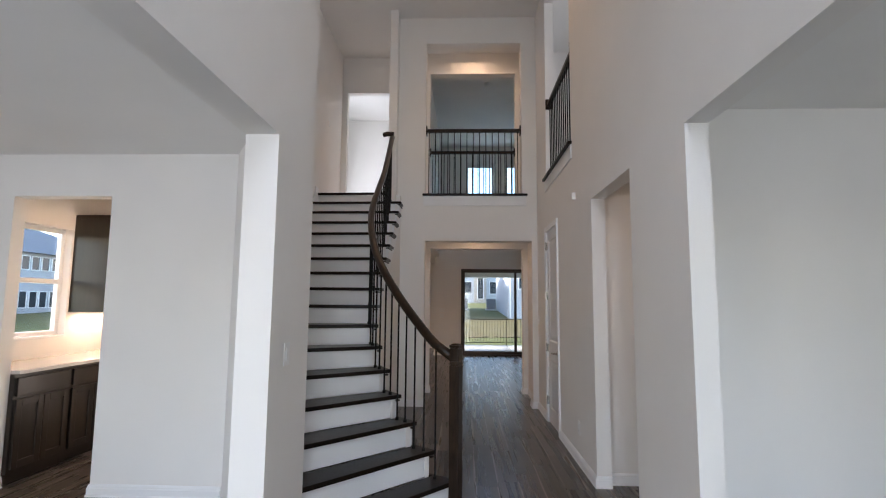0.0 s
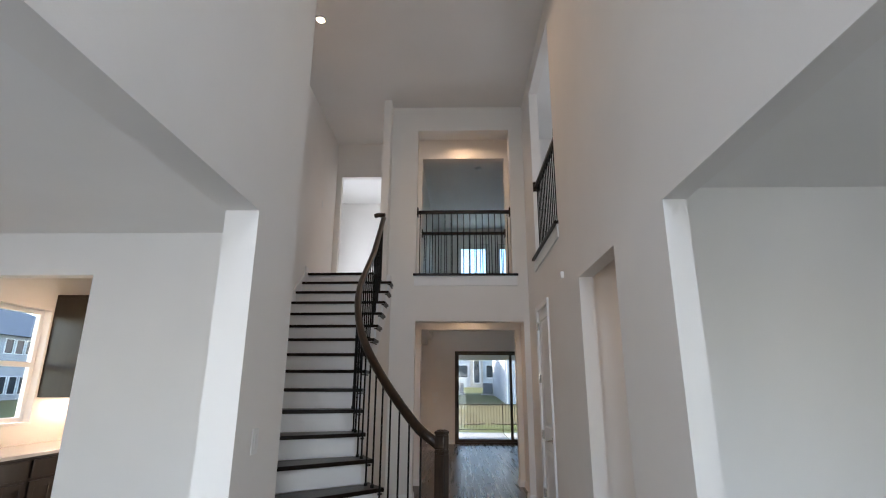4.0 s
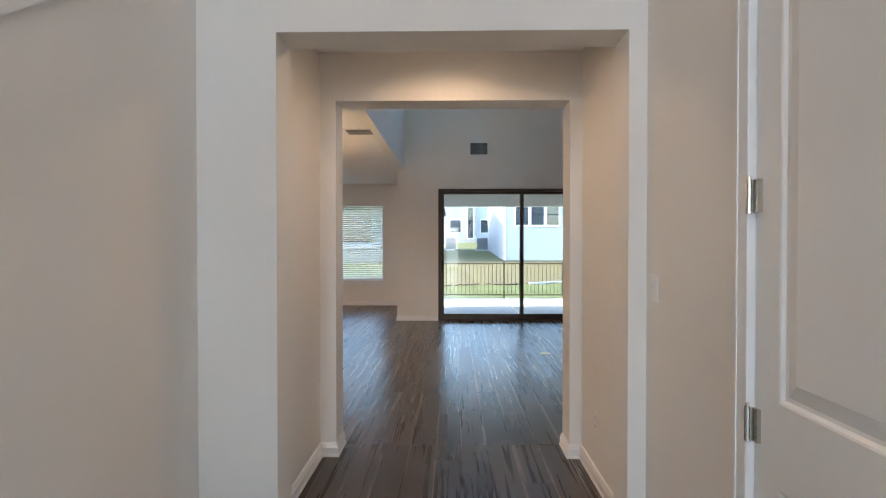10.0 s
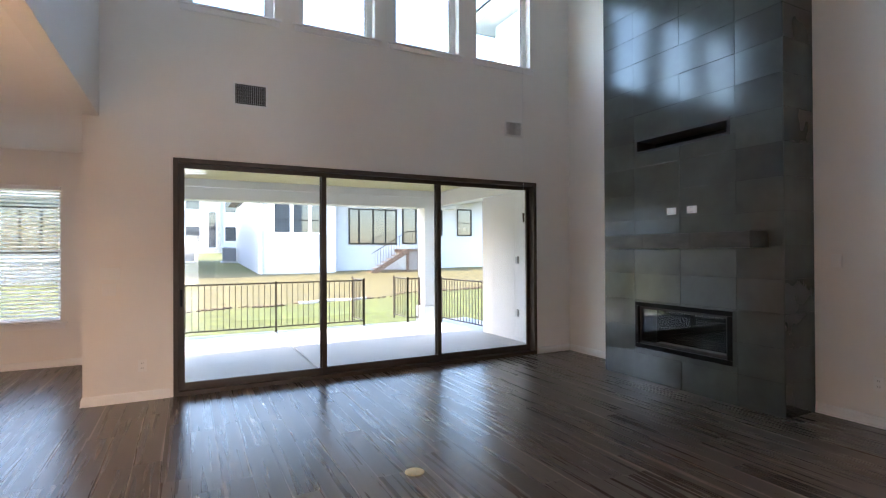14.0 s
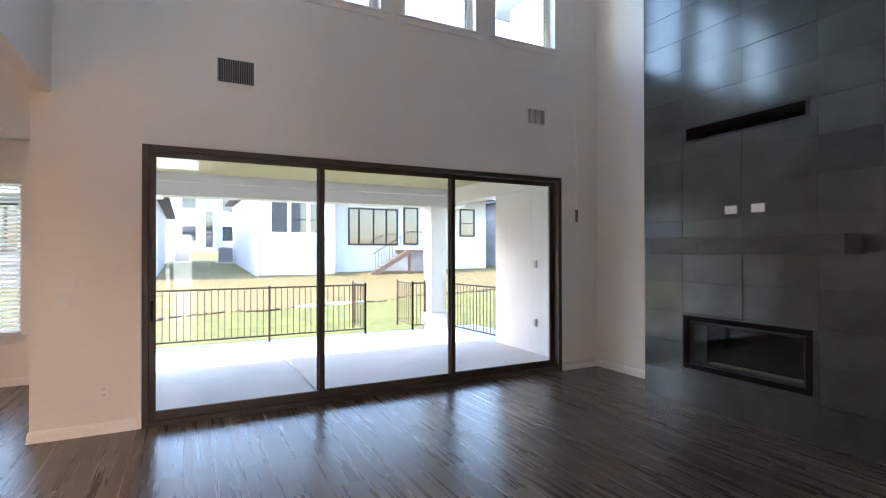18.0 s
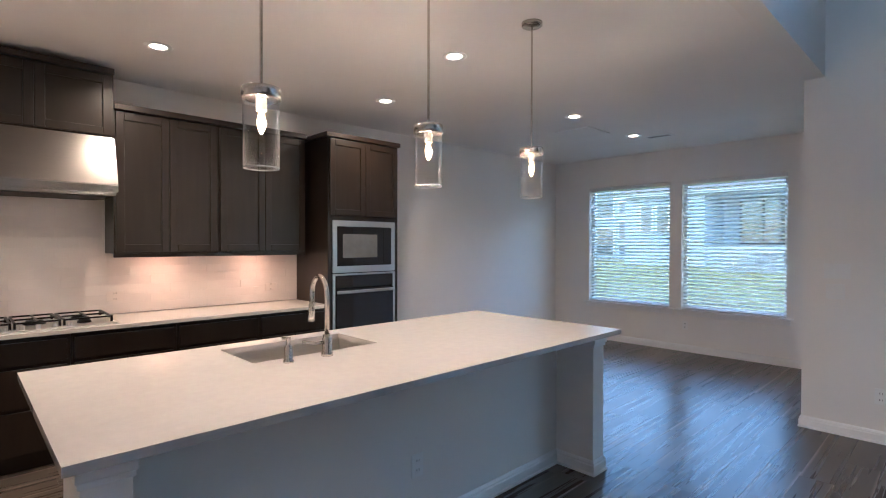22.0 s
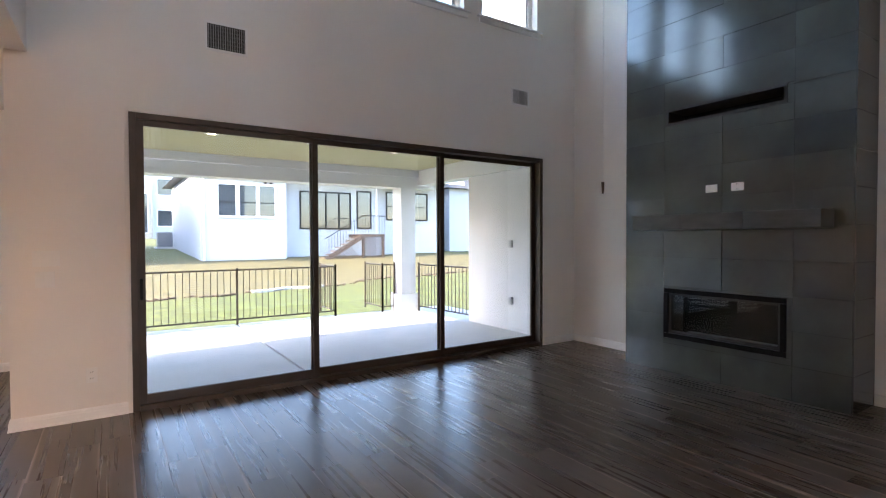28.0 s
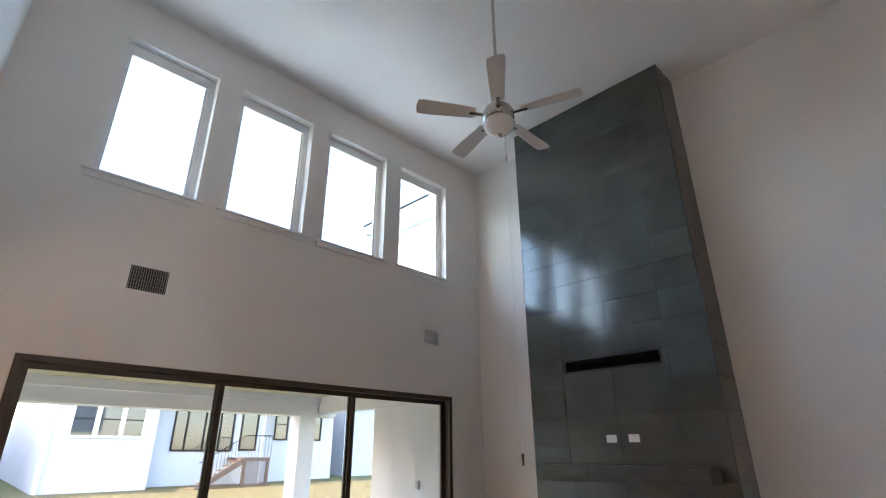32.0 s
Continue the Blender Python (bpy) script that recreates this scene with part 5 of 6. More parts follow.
part("end_panel", bx(-2.54, PX - 0.022, 13.272, 13.29, 0.0, 0.884), CAB, isl)
baseboard([(-1.285, 10.345), (-1.285, 10.47), (PX, 10.47), (PX, 13.05), (-1.285, 13.05), (-1.285, 13.18), (PX, 13.18)])
sink = thing("sink", (-2.21, 11.5, 0.70), "undermount stainless steel sink", "sink")
sb = bmesh.new()
a, b, c, d = SK
for q in ((a - 0.01, b + 0.01, c - 0.01, d + 0.01, 0.670, 0.674), (a - 0.012, a - 0.008, c - 0.01, d + 0.01, 0.674, 0.884), (b + 0.008, b + 0.012, c - 0.01, d + 0.01, 0.674, 0.884), (a - 0.008, b + 0.008, c - 0.012, c - 0.008, 0.674, 0.884), (a - 0.008, b + 0.008, d + 0.008, d + 0.012, 0.674, 0.884)):
    box(sb, *q)
part("basin", sb, STEEL, sink)
part("drain", rd((-2.21, 11.5, 0.674), (-2.21, 11.5, 0.678), 0.045, seg=20), NICKEL, sink)
fa = thing("faucet", (-1.91, 11.48, 0.915), "brushed nickel gooseneck kitchen faucet", "faucet")
part("base", lathe([(0, 0), (0.03, 0), (0.03, 0.012), (0.024, 0.02), (0.023, 0.09), (0.018, 0.11), (0, 0.112)], (-1.91, 11.48, 0.915)), NICKEL, fa, smooth=True)
goose = [(-1.91, 11.48, 1.02), (-1.91, 11.48, 1.22)] + [(-1.91 - 0.075 + 0.075 * math.cos(radians(t)), 11.48, 1.22 + 0.10 * math.sin(radians(t))) for t in range(15, 196, 15)] + [(-2.062, 11.48, 1.17)]
part("neck", sweep(goose, round_section(0.0125, 12), up=Vector((0, 1, 0))), NICKEL, fa, smooth=True)
part("spray_head", rd((-2.062, 11.48, 1.18), (-2.072, 11.48, 1.075), 0.015, 0.019, 14), NICKEL, fa, smooth=True)
part("lever", sweep([(-1.91, 11.46, 0.985), (-1.91, 11.42, 0.985), (-1.925, 11.35, 1.0)], round_section(0.0085, 10)), NICKEL, fa, smooth=True)
so = thing("soap_dispenser", (-1.905, 11.265, 0.915), "brushed nickel soap dispenser on the island", "soap dispenser")
part("body", lathe([(0, 0), (0.026, 0), (0.026, 0.008), (0.02, 0.014), (0.02, 0.075), (0.012, 0.085), (0.012, 0.12), (0, 0.122)], (-1.905, 11.265, 0.915)), NICKEL, so, smooth=True)
part("spout", rd((-1.895, 11.265, 1.03), (-1.97, 11.265, 1.022), 0.007, seg=8), NICKEL, so)
wall_plate("outlet_plate", (PX + 0.0, 11.79, 0.365), "+x", "white outlet on the island's painted panel", "outlet")

# backsplash: glazed tiles in running bond
splash = thing("backsplash", (XK, 10.5, 0.915), "glossy off-white subway-tile backsplash", "backsplash")
part("grout_bed", bx(XK + 0.0005, XK + 0.0108, 8.45, 12.632, 0.919, 1.408), GROUTW, splash)
part("grout_bed", bx(XK + 0.0005, XK + 0.0108, 10.03, 10.96, 1.408, 1.826), GROUTW, splash)
TLW, TLH = 0.305, 0.0765
tile_meshes = {}
for r in range(13):
    z0 = 0.920 + r * TLH
    z1 = min(z0 + TLH - 0.0014, 1.822)
    y_lo, y_hi = (9.0, 12.63) if z1 < 1.41 else (10.032, 10.958)
    if z0 > 1.815:
        break
    y = y_lo - (TLW / 2 if r % 2 else 0)
    while y < y_hi - 0.01:
        a, b = max(y, y_lo), min(y + TLW - 0.0014, y_hi)
        if b - a > 0.012:
            key = (round(b - a, 3), round(z1 - z0, 3))
            if key not in tile_meshes:
                bm = bx(0, 0.0075, -(b - a) / 2, (b - a) / 2, 0, z1 - z0, 0.0012)
                tile_meshes[key] = mesh_of("tile", bm, SUBWAY)
            o = new("tile", tile_meshes[key])
            o.parent = splash
            o.location = Vector((XK + 0.0045 + 0.0004 * ((r * 7 + int(y * 10)) % 3), (a + b) / 2, z0)) - ORG[splash]
            o.rotation_euler = (0, 0.006 * math.sin(r * 3.1 + y * 5), 0.006 * math.cos(r * 1.7 + y * 9))
        y += TLW
for y in (9.62, 11.03, 12.35):
    wall_plate("outlet_plate", (XK + 0.0135, y, 1.06), "+x", "pale outlet in the tiled backsplash", "outlet", 0.118, 0.075, ALMOND)
for y in (8.9, 9.7, 11.35, 12.13):
    s = thing("cabinet_light", (XK + 0.25, y, UZ0), "warm puck light under the wall cabinets, lit", "light", "puck lights")
    part("housing", lathe([(0, -0.001), (0.036, -0.001), (0.036, -0.010), (0.030, -0.014), (0.026, -0.012)], (XK + 0.25, y, UZ0), 20), PLASTIC, s, smooth=True)
    part("lens", lathe([(0, -0.011), (0.026, -0.011), (0.026, -0.008), (0, -0.008)], (XK + 0.25, y, UZ0), 20), STRIP, s, "glowing lens")
    area("puck_lamp", (XK + 0.25, y, UZ0 - 0.018), (XK + 0.15, y, 0.9), 0.06, 0.06, 0.22, (1.0, 0.47, 0.24), "DISK")


def recessed_light(x, y, z, power=2.0, label="recessed ceiling downlight with white trim ring, lit"):
    t = thing("recessed_light", (x, y, z), label, "light", "recessed lights")
    part("trim_ring", lathe([(0.050, -0.001), (0.088, -0.001), (0.088, -0.005), (0.072, -0.010), (0.054, -0.006), (0.050, -0.003)], (x, y, z), 24), VINYL, t, smooth=True)
    part("lens", lathe([(0, -0.003), (0.050, -0.003), (0.050, -0.0015), (0, -0.0015)], (x, y, z), 24), LAMP, t, "glowing lens")
    if power:
        can_lamp(x, y, z, power)
    return t


for x, y in ((-3.50, 9.24), (-3.43, 11.10), (-2.18, 10.95), (-3.40, 13.0), (-2.16, 12.66)):
    recessed_light(x, y, KC)
for y in (14.75, 16.1):
    recessed_light(-2.48, y, KC, 0.15)
recessed_light(0.29, 5.26, FC, 1.1)
recessed_light(-1.40, 5.84, FC, 0.7)
recessed_light(0.42, 8.62, FC, 1.1)
recessed_light(0.46, 8.6, RC, 0.58)
recessed_light(6.2, 10.2, RC, 1.2)
recessed_light(2.3, 4.35, RC, 0.32)
recessed_light(-3.0, 5.6, RC, 2.2)


def pendant(x, y):
    p = thing("pendant_lamp", (x, y, KC), "clear glass cylinder pendant lamp with nickel cap, lit", "pendant lamp", "island pendants")
    part("canopy", lathe([(0, -0.001), (0.062, -0.001), (0.062, -0.02), (0.05, -0.026), (0, -0.028)], (x, y, KC), 24), NICKEL, p, smooth=True)
    part("stem", rd((x, y, KC - 0.02), (x, y, 2.06), 0.006), NICKEL, p)
    part("cap", lathe([(0, 0.014), (0.068, 0.014), (0.071, 0.010), (0.071, -0.026), (0.068, -0.028), (0, -0.028)], (x, y, 2.055), 28), NICKEL, p, smooth=True)
    part("socket", rd((x, y, 2.04), (x, y, 1.985), 0.021, 0.019, 14), OPAL, p, "white lamp socket")
    part("shade", lathe([(0.066, 0.0), (0.066, -0.272), (0.0635, -0.272), (0.0635, 0.0)], (x, y, 2.045), 32), CLEAR, p, "clear glass cylinder shade", smooth=True)
    part("rim", lathe([(0.0634, -0.271), (0.0634, -0.274), (0.065, -0.2755), (0.0664, -0.274), (0.0664, -0.271), (0.065, -0.270), (0.0634, -0.271)], (x, y, 2.045), 32), RIMGLASS, p, "thick glass rim", smooth=True)
    part("bulb", lathe([(0.007, 0), (0.010, -0.015), (0.016, -0.04), (0.013, -0.065), (0.004, -0.085), (0, -0.086)], (x, y, 1.985), 16), BULB, p, "glowing candle bulb", smooth=True)
    d = bpy.data.lights.new("pendant_glow", "POINT")
    d.energy, d.color, d.shadow_soft_size = 4.0, WARM, 0.02
    o = new("pendant_glow", d)
    o.location = (x, y, 1.93)


for y in (10.93, 11.77, 12.61):
    pendant(-1.455, y)


def ceiling_grille(x, y, z, w, d, label, n=9, along="x"):
    g = thing("ceiling_vent", (x, y, z), label, "vent", "ceiling vents")
    part("backing", bx(x - w / 2 + 0.02, x + w / 2 - 0.02, y - d / 2 + 0.02, y + d / 2 - 0.02, z - 0.003, z - 0.001), GRILLE, g)
    for a in (((x - w / 2, x + w / 2, y - d / 2, y - d / 2 + 0.028)), ((x - w / 2, x + w / 2, y + d / 2 - 0.028, y + d / 2)), ((x - w / 2, x - w / 2 + 0.028, y - d / 2 + 0.028, y + d / 2 - 0.028)), ((x + w / 2 - 0.028, x + w / 2, y - d / 2 + 0.028, y + d / 2 - 0.028))):
        part("frame", bx(*a, z - 0.006, z - 0.001, 0.0015), VINYL, g)
    for i in range(n):
        q = y - d / 2 + 0.03 + (d - 0.06) * (i + 0.5) / n
        part("slat", bx(x - w / 2 + 0.028, x + w / 2 - 0.028, q - 0.0045, q + 0.0045, z - 0.0048, z - 0.0034), VINYL, g)


ceiling_grille(-0.665, 11.84, KC, 0.36, 0.34, "white supply vent in the kitchen ceiling", 6)
ceiling_grille(-2.27, 16.36, KC, 0.32, 0.16, "white supply vent in the nook ceiling", 3)
sp = thing("ceiling_panel", (-2.85, 15.5, KC), "flat white square panel on the kitchen ceiling", "panel")
part("panel", bx(-3.1, -2.6, 15.25, 15.75, KC - 0.012, KC - 0.001, 0.004), CEIL, sp)


def wall_grille(axis, at, a, z, w, h, dark, n, label, sign):
    o = (at, a, z) if axis == "x" else (a, at, z)
    g = thing("wall_vent", o, label, "vent", "wall vents")

    def B(u0, u1, v0, v1, d0, d1, bev=0.0):
        t0, t1 = sorted((at + sign * d0, at + sign * d1))
        if axis == "x":
            return bx(t0, t1, a + u0, a + u1, z + v0, z + v1, bev)
        return bx(a + u0, a + u1, t0, t1, z + v0, z + v1, bev)

    part("backing", B(-w / 2 + 0.02, w / 2 - 0.02, -h / 2 + 0.02, h / 2 - 0.02, 0.001, 0.003), GRILLE, g)
    for u0, u1, v0, v1 in ((-w / 2, w / 2, h / 2 - 0.022, h / 2), (-w / 2, w / 2, -h / 2, -h / 2 + 0.022), (-w / 2, -w / 2 + 0.022, -h / 2 + 0.022, h / 2 - 0.022), (w / 2 - 0.022, w / 2, -h / 2 + 0.022, h / 2 - 0.022)):
        part("frame", B(u0, u1, v0, v1, 0.001, 0.009, 0.002), PLASTIC, g)
    for i in range(n):
        u = -w / 2 + 0.022 + (w - 0.044) * (i + 0.5) / n
        part("slat", B(u - (0.006 if n == 23 else 0.0022 if dark else 0.0034), u + (0.006 if n == 23 else 0.0022 if dark else 0.0034), -h / 2 + 0.022, h / 2 - 0.022, 0.004, 0.010), BOXGREY if dark else PLASTIC, g)
    if dark:
        for i in range(6):
            v = -h / 2 + 0.022 + (h - 0.044) * (i + 0.5) / 6
            part("bar", B(-w / 2 + 0.022, w / 2 - 0.022, v - 0.002, v + 0.002, 0.003, 0.006), ACMETAL, g)


wall_grille("y", YS, 0.97, 3.21, 0.36, 0.26, True, 16, "white-framed return vent with dark slots high on the wall", -1)
wall_grille("y", YS, 4.457, 3.21, 0.30, 0.22, False, 14, "pale supply vent high on the wall", -1)
wall_grille("x", FL, 1.575, 3.02, 0.50, 0.226, False, 23, "large white return-air vent high on the foyer wall", 1)

# ---- ceiling fan ----
FX, FY, FZ = 2.5, 12.24, 4.27
fan = thing("ceiling_fan", (FX, FY, LC), "five-blade nickel ceiling fan with opal bowl light on a long rod", "ceiling fan")
part("canopy", lathe([(0, -0.001), (0.07, -0.001), (0.066, -0.04), (0.03, -0.065), (0, -0.066)], (FX, FY, LC), 24), NICKEL, fan, smooth=True)
part("downrod", rd((FX, FY, LC - 0.05), (FX, FY, FZ + 0.1), 0.013), NICKEL, fan)
part("motor", lathe([(0, 0.12), (0.03, 0.12), (0.035, 0.08), (0.11, 0.06), (0.125, 0.03), (0.125, -0.02), (0.10, -0.05), (0.06, -0.06), (0, -0.06)], (FX, FY, FZ), 28), NICKEL, fan, smooth=True)
part("light_bowl", lathe([(0.118, -0.055), (0.128, -0.075), (0.118, -0.115), (0.085, -0.15), (0.04, -0.168), (0, -0.172)], (FX, FY, FZ), 28), OPAL, fan, "opal glass bowl", smooth=True)
part("finial", lathe([(0, -0.168), (0.022, -0.172), (0.018, -0.185), (0, -0.195)], (FX, FY, FZ), 16), NICKEL, fan, smooth=True)
for i in range(5):
    a = radians(73.6 + 72 * i)
    bm = bmesh.new()
    poly = [(0.19, -0.052), (0.60, -0.070), (0.655, -0.062), (0.668, 0.0), (0.655, 0.062), (0.60, 0.070), (0.19, 0.052)]
    lo = [bm.verts.new((x, y, -0.004)) for x, y in poly]
    hi = [bm.verts.new((x, y, 0.004)) for x, y in poly]
    bm.faces.new(lo[::-1])
    bm.faces.new(hi)
    for j in range(7):
        bm.faces.new((lo[j], lo[(j + 1) % 7], hi[(j + 1) % 7], hi[j]))
    bmesh.ops.transform(bm, matrix=Matrix.Translation((FX, FY, FZ + 0.01)) @ Matrix.Rotation(a, 4, "Z") @ Matrix.Rotation(radians(12), 4, "X"), verts=bm.verts)
    bl = part("blade", bm, FANBLADE, fan, "silver-grey fan blade")
    bm = bx(0.10, 0.24, -0.016, 0.016, -0.010, -0.003, 0.003)
    bmesh.ops.transform(bm, matrix=Matrix.Translation((FX, FY, FZ + 0.004)) @ Matrix.Rotation(a, 4, "Z") @ Matrix.Rotation(radians(8), 4, "X"), verts=bm.verts)
    part("blade_iron", bm, NICKEL, bl)
part("pull_chain", rd((FX + 0.04, FY - 0.02, FZ - 0.13), (FX + 0.045, FY - 0.02, FZ - 0.36), 0.0015, seg=5), NICKEL, fan)
part("pull_end", rd((FX + 0.045, FY - 0.02, FZ - 0.36), (FX + 0.045, FY - 0.02, FZ - 0.41), 0.006, 0.004, 8), NICKEL, fan)
part("long_cord", rd((FX + 0.06, FY, FZ - 0.12), (FX + 0.06, FY, 1.76), 0.0014, seg=5), VINYL, fan)
part("cord_end", rd((FX + 0.06, FY, 1.76), (FX + 0.06, FY, 1.69), 0.009, 0.006, 8), BRONZE, fan, "small dark cord pull")

fp = thing("floor_outlet", (1.70, 12.30, 0), "round brass floor outlet cover", "outlet")
part("plate", lathe([(0, 0.0), (0.066, 0.0), (0.066, 0.003), (0.06, 0.006), (0, 0.006)], (1.70, 12.30, 0.001), 28), BRASS, fp)
for i in (-1, 1):
    part("flap", lathe([(0, 0.006), (0.02, 0.006), (0.019, 0.008), (0, 0.008)], (1.70 + 0.026 * i, 12.30, 0.001), 14), BRASS, fp)

# ---- terrace and garden ----
PZ = -0.06
tb = bx(-0.55, 1.855, YS2, 19.55, PZ - 0.2, PZ, 0.006)
box(tb, 1.90, 6.2, YS2, 19.55, PZ - 0.2, PZ, 0.006)
box(tb, 1.855, 1.90, YS2, 19.53, PZ - 0.19, PZ - 0.03)
solo("terrace", tb, CONCRETE, "pale concrete covered terrace with a control joint", "terrace")
wall("terrace_wall", "x", 5.42, 5.62, YS2, 17.5, PZ, 2.80, (), STUCCO, "white stucco terrace side wall")
solo("terrace_ceiling", bx(-0.55, 5.75, YS2, 19.62, 2.80, 2.95), SOFFIT, "tan painted terrace ceiling", "ceiling")
beam = bmesh.new()
box(beam, -0.55, 5.75, 19.17, 19.55, 2.44, 2.80)
box(beam, 5.35, 5.62, YS2, 19.17, 2.50, 2.80)
solo("terrace_beam", beam, STUCCO, "white stucco beam at the terrace edge", "beam")
solo("terrace_beam_west", bx(-0.55, -0.42, YN + 0.15, 19.17, 2.44, 2.80), STUCCO, "white stucco beam at the terrace side", "beam")
solo("terrace_roof", bx(-0.9, 6.0, YS2, 19.95, 2.95, 3.15), BOUNCEROOF, "low terrace roof, top out of view, pale to bounce daylight", "roof")
col = thing("terrace_column", (5.13, 19.34, PZ), "square white stucco column with stepped base", "column")
part("shaft", bx(4.965, 5.295, 19.175, 19.53, PZ + 0.36, 2.44, 0.006), STUCCO, col)
part("base", bx(4.915, 5.345, 19.125, 19.54, PZ, PZ + 0.36, 0.01), STUCCO, col)
copy_thing(col, pose(-0.36, 19.34, PZ))
for i, (x, y) in enumerate(((1.2, 17.4), (2.55, 17.4), (3.9, 17.4))):
    recessed_light(x, y, 2.80, 0, "recessed terrace downlight, lit")
for z in (1.33, 0.42):
    wb = thing("outlet_box", (5.42, 16.35, z), "grey weatherproof box on the terrace wall", "outlet", "terrace boxes")
    part("cover", bx(5.385, 5.42, 16.315, 16.385, z - 0.06, z + 0.06, 0.006), BOXGREY, wb)
    part("lid", bx(5.378, 5.385, 16.322, 16.378, z - 0.05, z + 0.035, 0.003), BOXGREY, wb)


def fence(points, label, gap=0.105, z0=PZ, h=0.97):
    f = thing("fence", (points[0][0], points[0][1], z0), label, "fence", "terrace fences")
    for (xa, ya), (xb, yb) in zip(points, points[1:]):
        d = Vector((xb - xa, yb - ya))
        n = max(1, round(d.length / gap))
        part("rail", rd((xa, ya, z0 + h - 0.02), (xb, yb, z0 + h - 0.02), 0.014, seg=4), BRONZE, f)
        part("rail", rd((xa, ya, z0 + 0.10), (xb, yb, z0 + 0.10), 0.013, seg=4), BRONZE, f)
        for i in range(n + 1):
            p = Vector((xa, ya)) + d * (i / n)
            if i in (0, n) or i % 18 == 0:
                part("post", bx(p.x - 0.016, p.x + 0.016, p.y - 0.016, p.y + 0.016, z0, z0 + h + 0.02), BRONZE, f)
            else:
                part("picket", bx(p.x - 0.0055, p.x + 0.0055, p.y - 0.0055, p.y + 0.0055, z0 + 0.10, z0 + h - 0.02), BRONZE, f)


fence([(0.0, 19.42), (3.66, 19.42), (3.66, 20.25)], "black iron fence along the terrace edge")
fence([(4.66, 20.25), (4.66, 19.42), (4.93, 19.42)], "short black iron fence beside the terrace steps")
fence([(5.33, 19.1), (5.47, 17.52)], "black iron fence between column and terrace wall")
fence([(-0.47, 17.55), (-0.47, 19.1)], "black iron fence at the terrace side")
step = thing("terrace_steps", (4.16, 20.0, -0.5), "pale concrete steps down to the lawn", "steps")
for i in range(3):
    part("step", bx(3.70, 4.62, 19.55 + 0.3 * i, 19.85 + 0.3 * i, -0.6, PZ - 0.16 * (i + 1), 0.01), CONCRETE, step)


def ground_height(x, y):
    z = -0.5
    z += 0.95 * min(1, max(0, (y - 21.0) / 12.0)) ** 1.2
    if y > 33:
        z += min(1.6, (y - 33) * 0.035)
    return z + 0.035 * math.sin(x * 0.9) * math.cos(y * 0.7)


def ground():
    bm = bmesh.new()
    xs = [-600, -200, -60] + [-30 + i for i in range(0, 71)] + [60, 200, 600]
    ys = [-600, -150, -30, 0, 15.6, 19.2] + [19.8 + 0.6 * i for i in range(0, 60)] + [70, 120, 300, 900]
    grid = [[bm.verts.new((x, y, ground_height(x, y))) for x in xs] for y in ys]
    for r0, r1 in zip(grid, grid[1:]):
        for i in range(len(xs) - 1):
            bm.faces.new((r0[i], r0[i + 1], r1[i + 1], r1[i]))
    return bm


solo("ground", ground(), LAWN, "sloping lawn, green near the terrace and dry beyond", "lawn", "structure", smooth=True)


def house_window(h, x0, x1, z0, z1, y, bars=(), white=True):
    """A window with frame and pane set in a wall that faces -y."""
    w = part("window", bx(x0, x1, y - 0.03, y - 0.02, z0, z1), DARKGLASS, h, "dark reflecting window")
    fm = VINYL if white else BLACK
    part("frame", bx(x0 - 0.07, x0, y - 0.06, y, z0 - 0.07, z1 + 0.07), fm, w)
    part("frame", bx(x1, x1 + 0.07, y - 0.06, y, z0 - 0.07, z1 + 0.07), fm, w)
    part("frame", bx(x0, x1, y - 0.06, y, z1, z1 + 0.07), fm, w)
    part("sill", bx(x0, x1, y - 0.08, y, z0 - 0.07, z0), fm, w)
    for b in bars:
        part("muntin", bx(x0, x1, y - 0.05, y - 0.02, b - 0.02, b + 0.02), BLACK, w)
    return w


def roof_prism(x0, x1, y0, y1, z, h):
    bm = bmesh.new()
    o = 0.5
    v = [bm.verts.new(p) for p in ((x0 - o, y0 - o, z), (x1 + o, y0 - o, z), (x1 + o, y1 + o, z), (x0 - o, y1 + o, z), (x0 + 2.5, (y0 + y1) / 2, z + h), (x1 - 2.5, (y0 + y1) / 2, z + h))]
    for f in ((0, 1, 5, 4), (1, 2, 5), (2, 3, 4, 5), (3, 0, 4), (3, 2, 1, 0)):
        bm.faces.new([v[i] for i in f])
    return bm


HY = 34.0
house = thing("house", (8, HY + 5, 0), "white stucco one-storey house with deck stairs behind the lawn", "house", "neighbouring houses")
part("wall", bx(3.3, 6.95, HY, HY + 12, -0.5, 4.6), SIDING, house)
part("wall", bx(6.95, 12.1, HY + 0.9, HY + 12, -0.5, 4.6), SIDING, house)
part("wall", bx(12.1, 16.45, HY + 1.6, HY + 12, -0.5, 4.6), SIDING, house)
part("roof", roof_prism(3.3, 16.45, HY, HY + 12, 4.6, 2.6), ROOF, house)
part("fascia", bx(2.85, 16.9, HY - 0.48, HY - 0.42, 4.42, 4.62), TRIM, house)
part("plinth_line", bx(3.3, 6.95, HY - 0.02, HY, 1.55, 1.60), SIDING, house)
for a, b in ((4.01, 4.72), (4.88, 5.59), (5.74, 6.42)):
    house_window(house, a, b, 2.45, 3.82, HY, (3.05,))
gd = house_window(house, 7.93, 10.48, 1.97, 3.72, HY + 0.9, (), False)
for x in (8.42, 9.2, 9.9):
    part("mullion", bx(x - 0.03, x + 0.03, HY + 0.82, HY + 0.88, 1.97, 3.72), BLACK, gd)
house_window(house, 10.95, 11.65, 2.0, 3.85, HY + 0.9, (), False)
house_window(house, 13.02, 13.62, 2.5, 3.95, HY + 1.6, (3.2,), False)
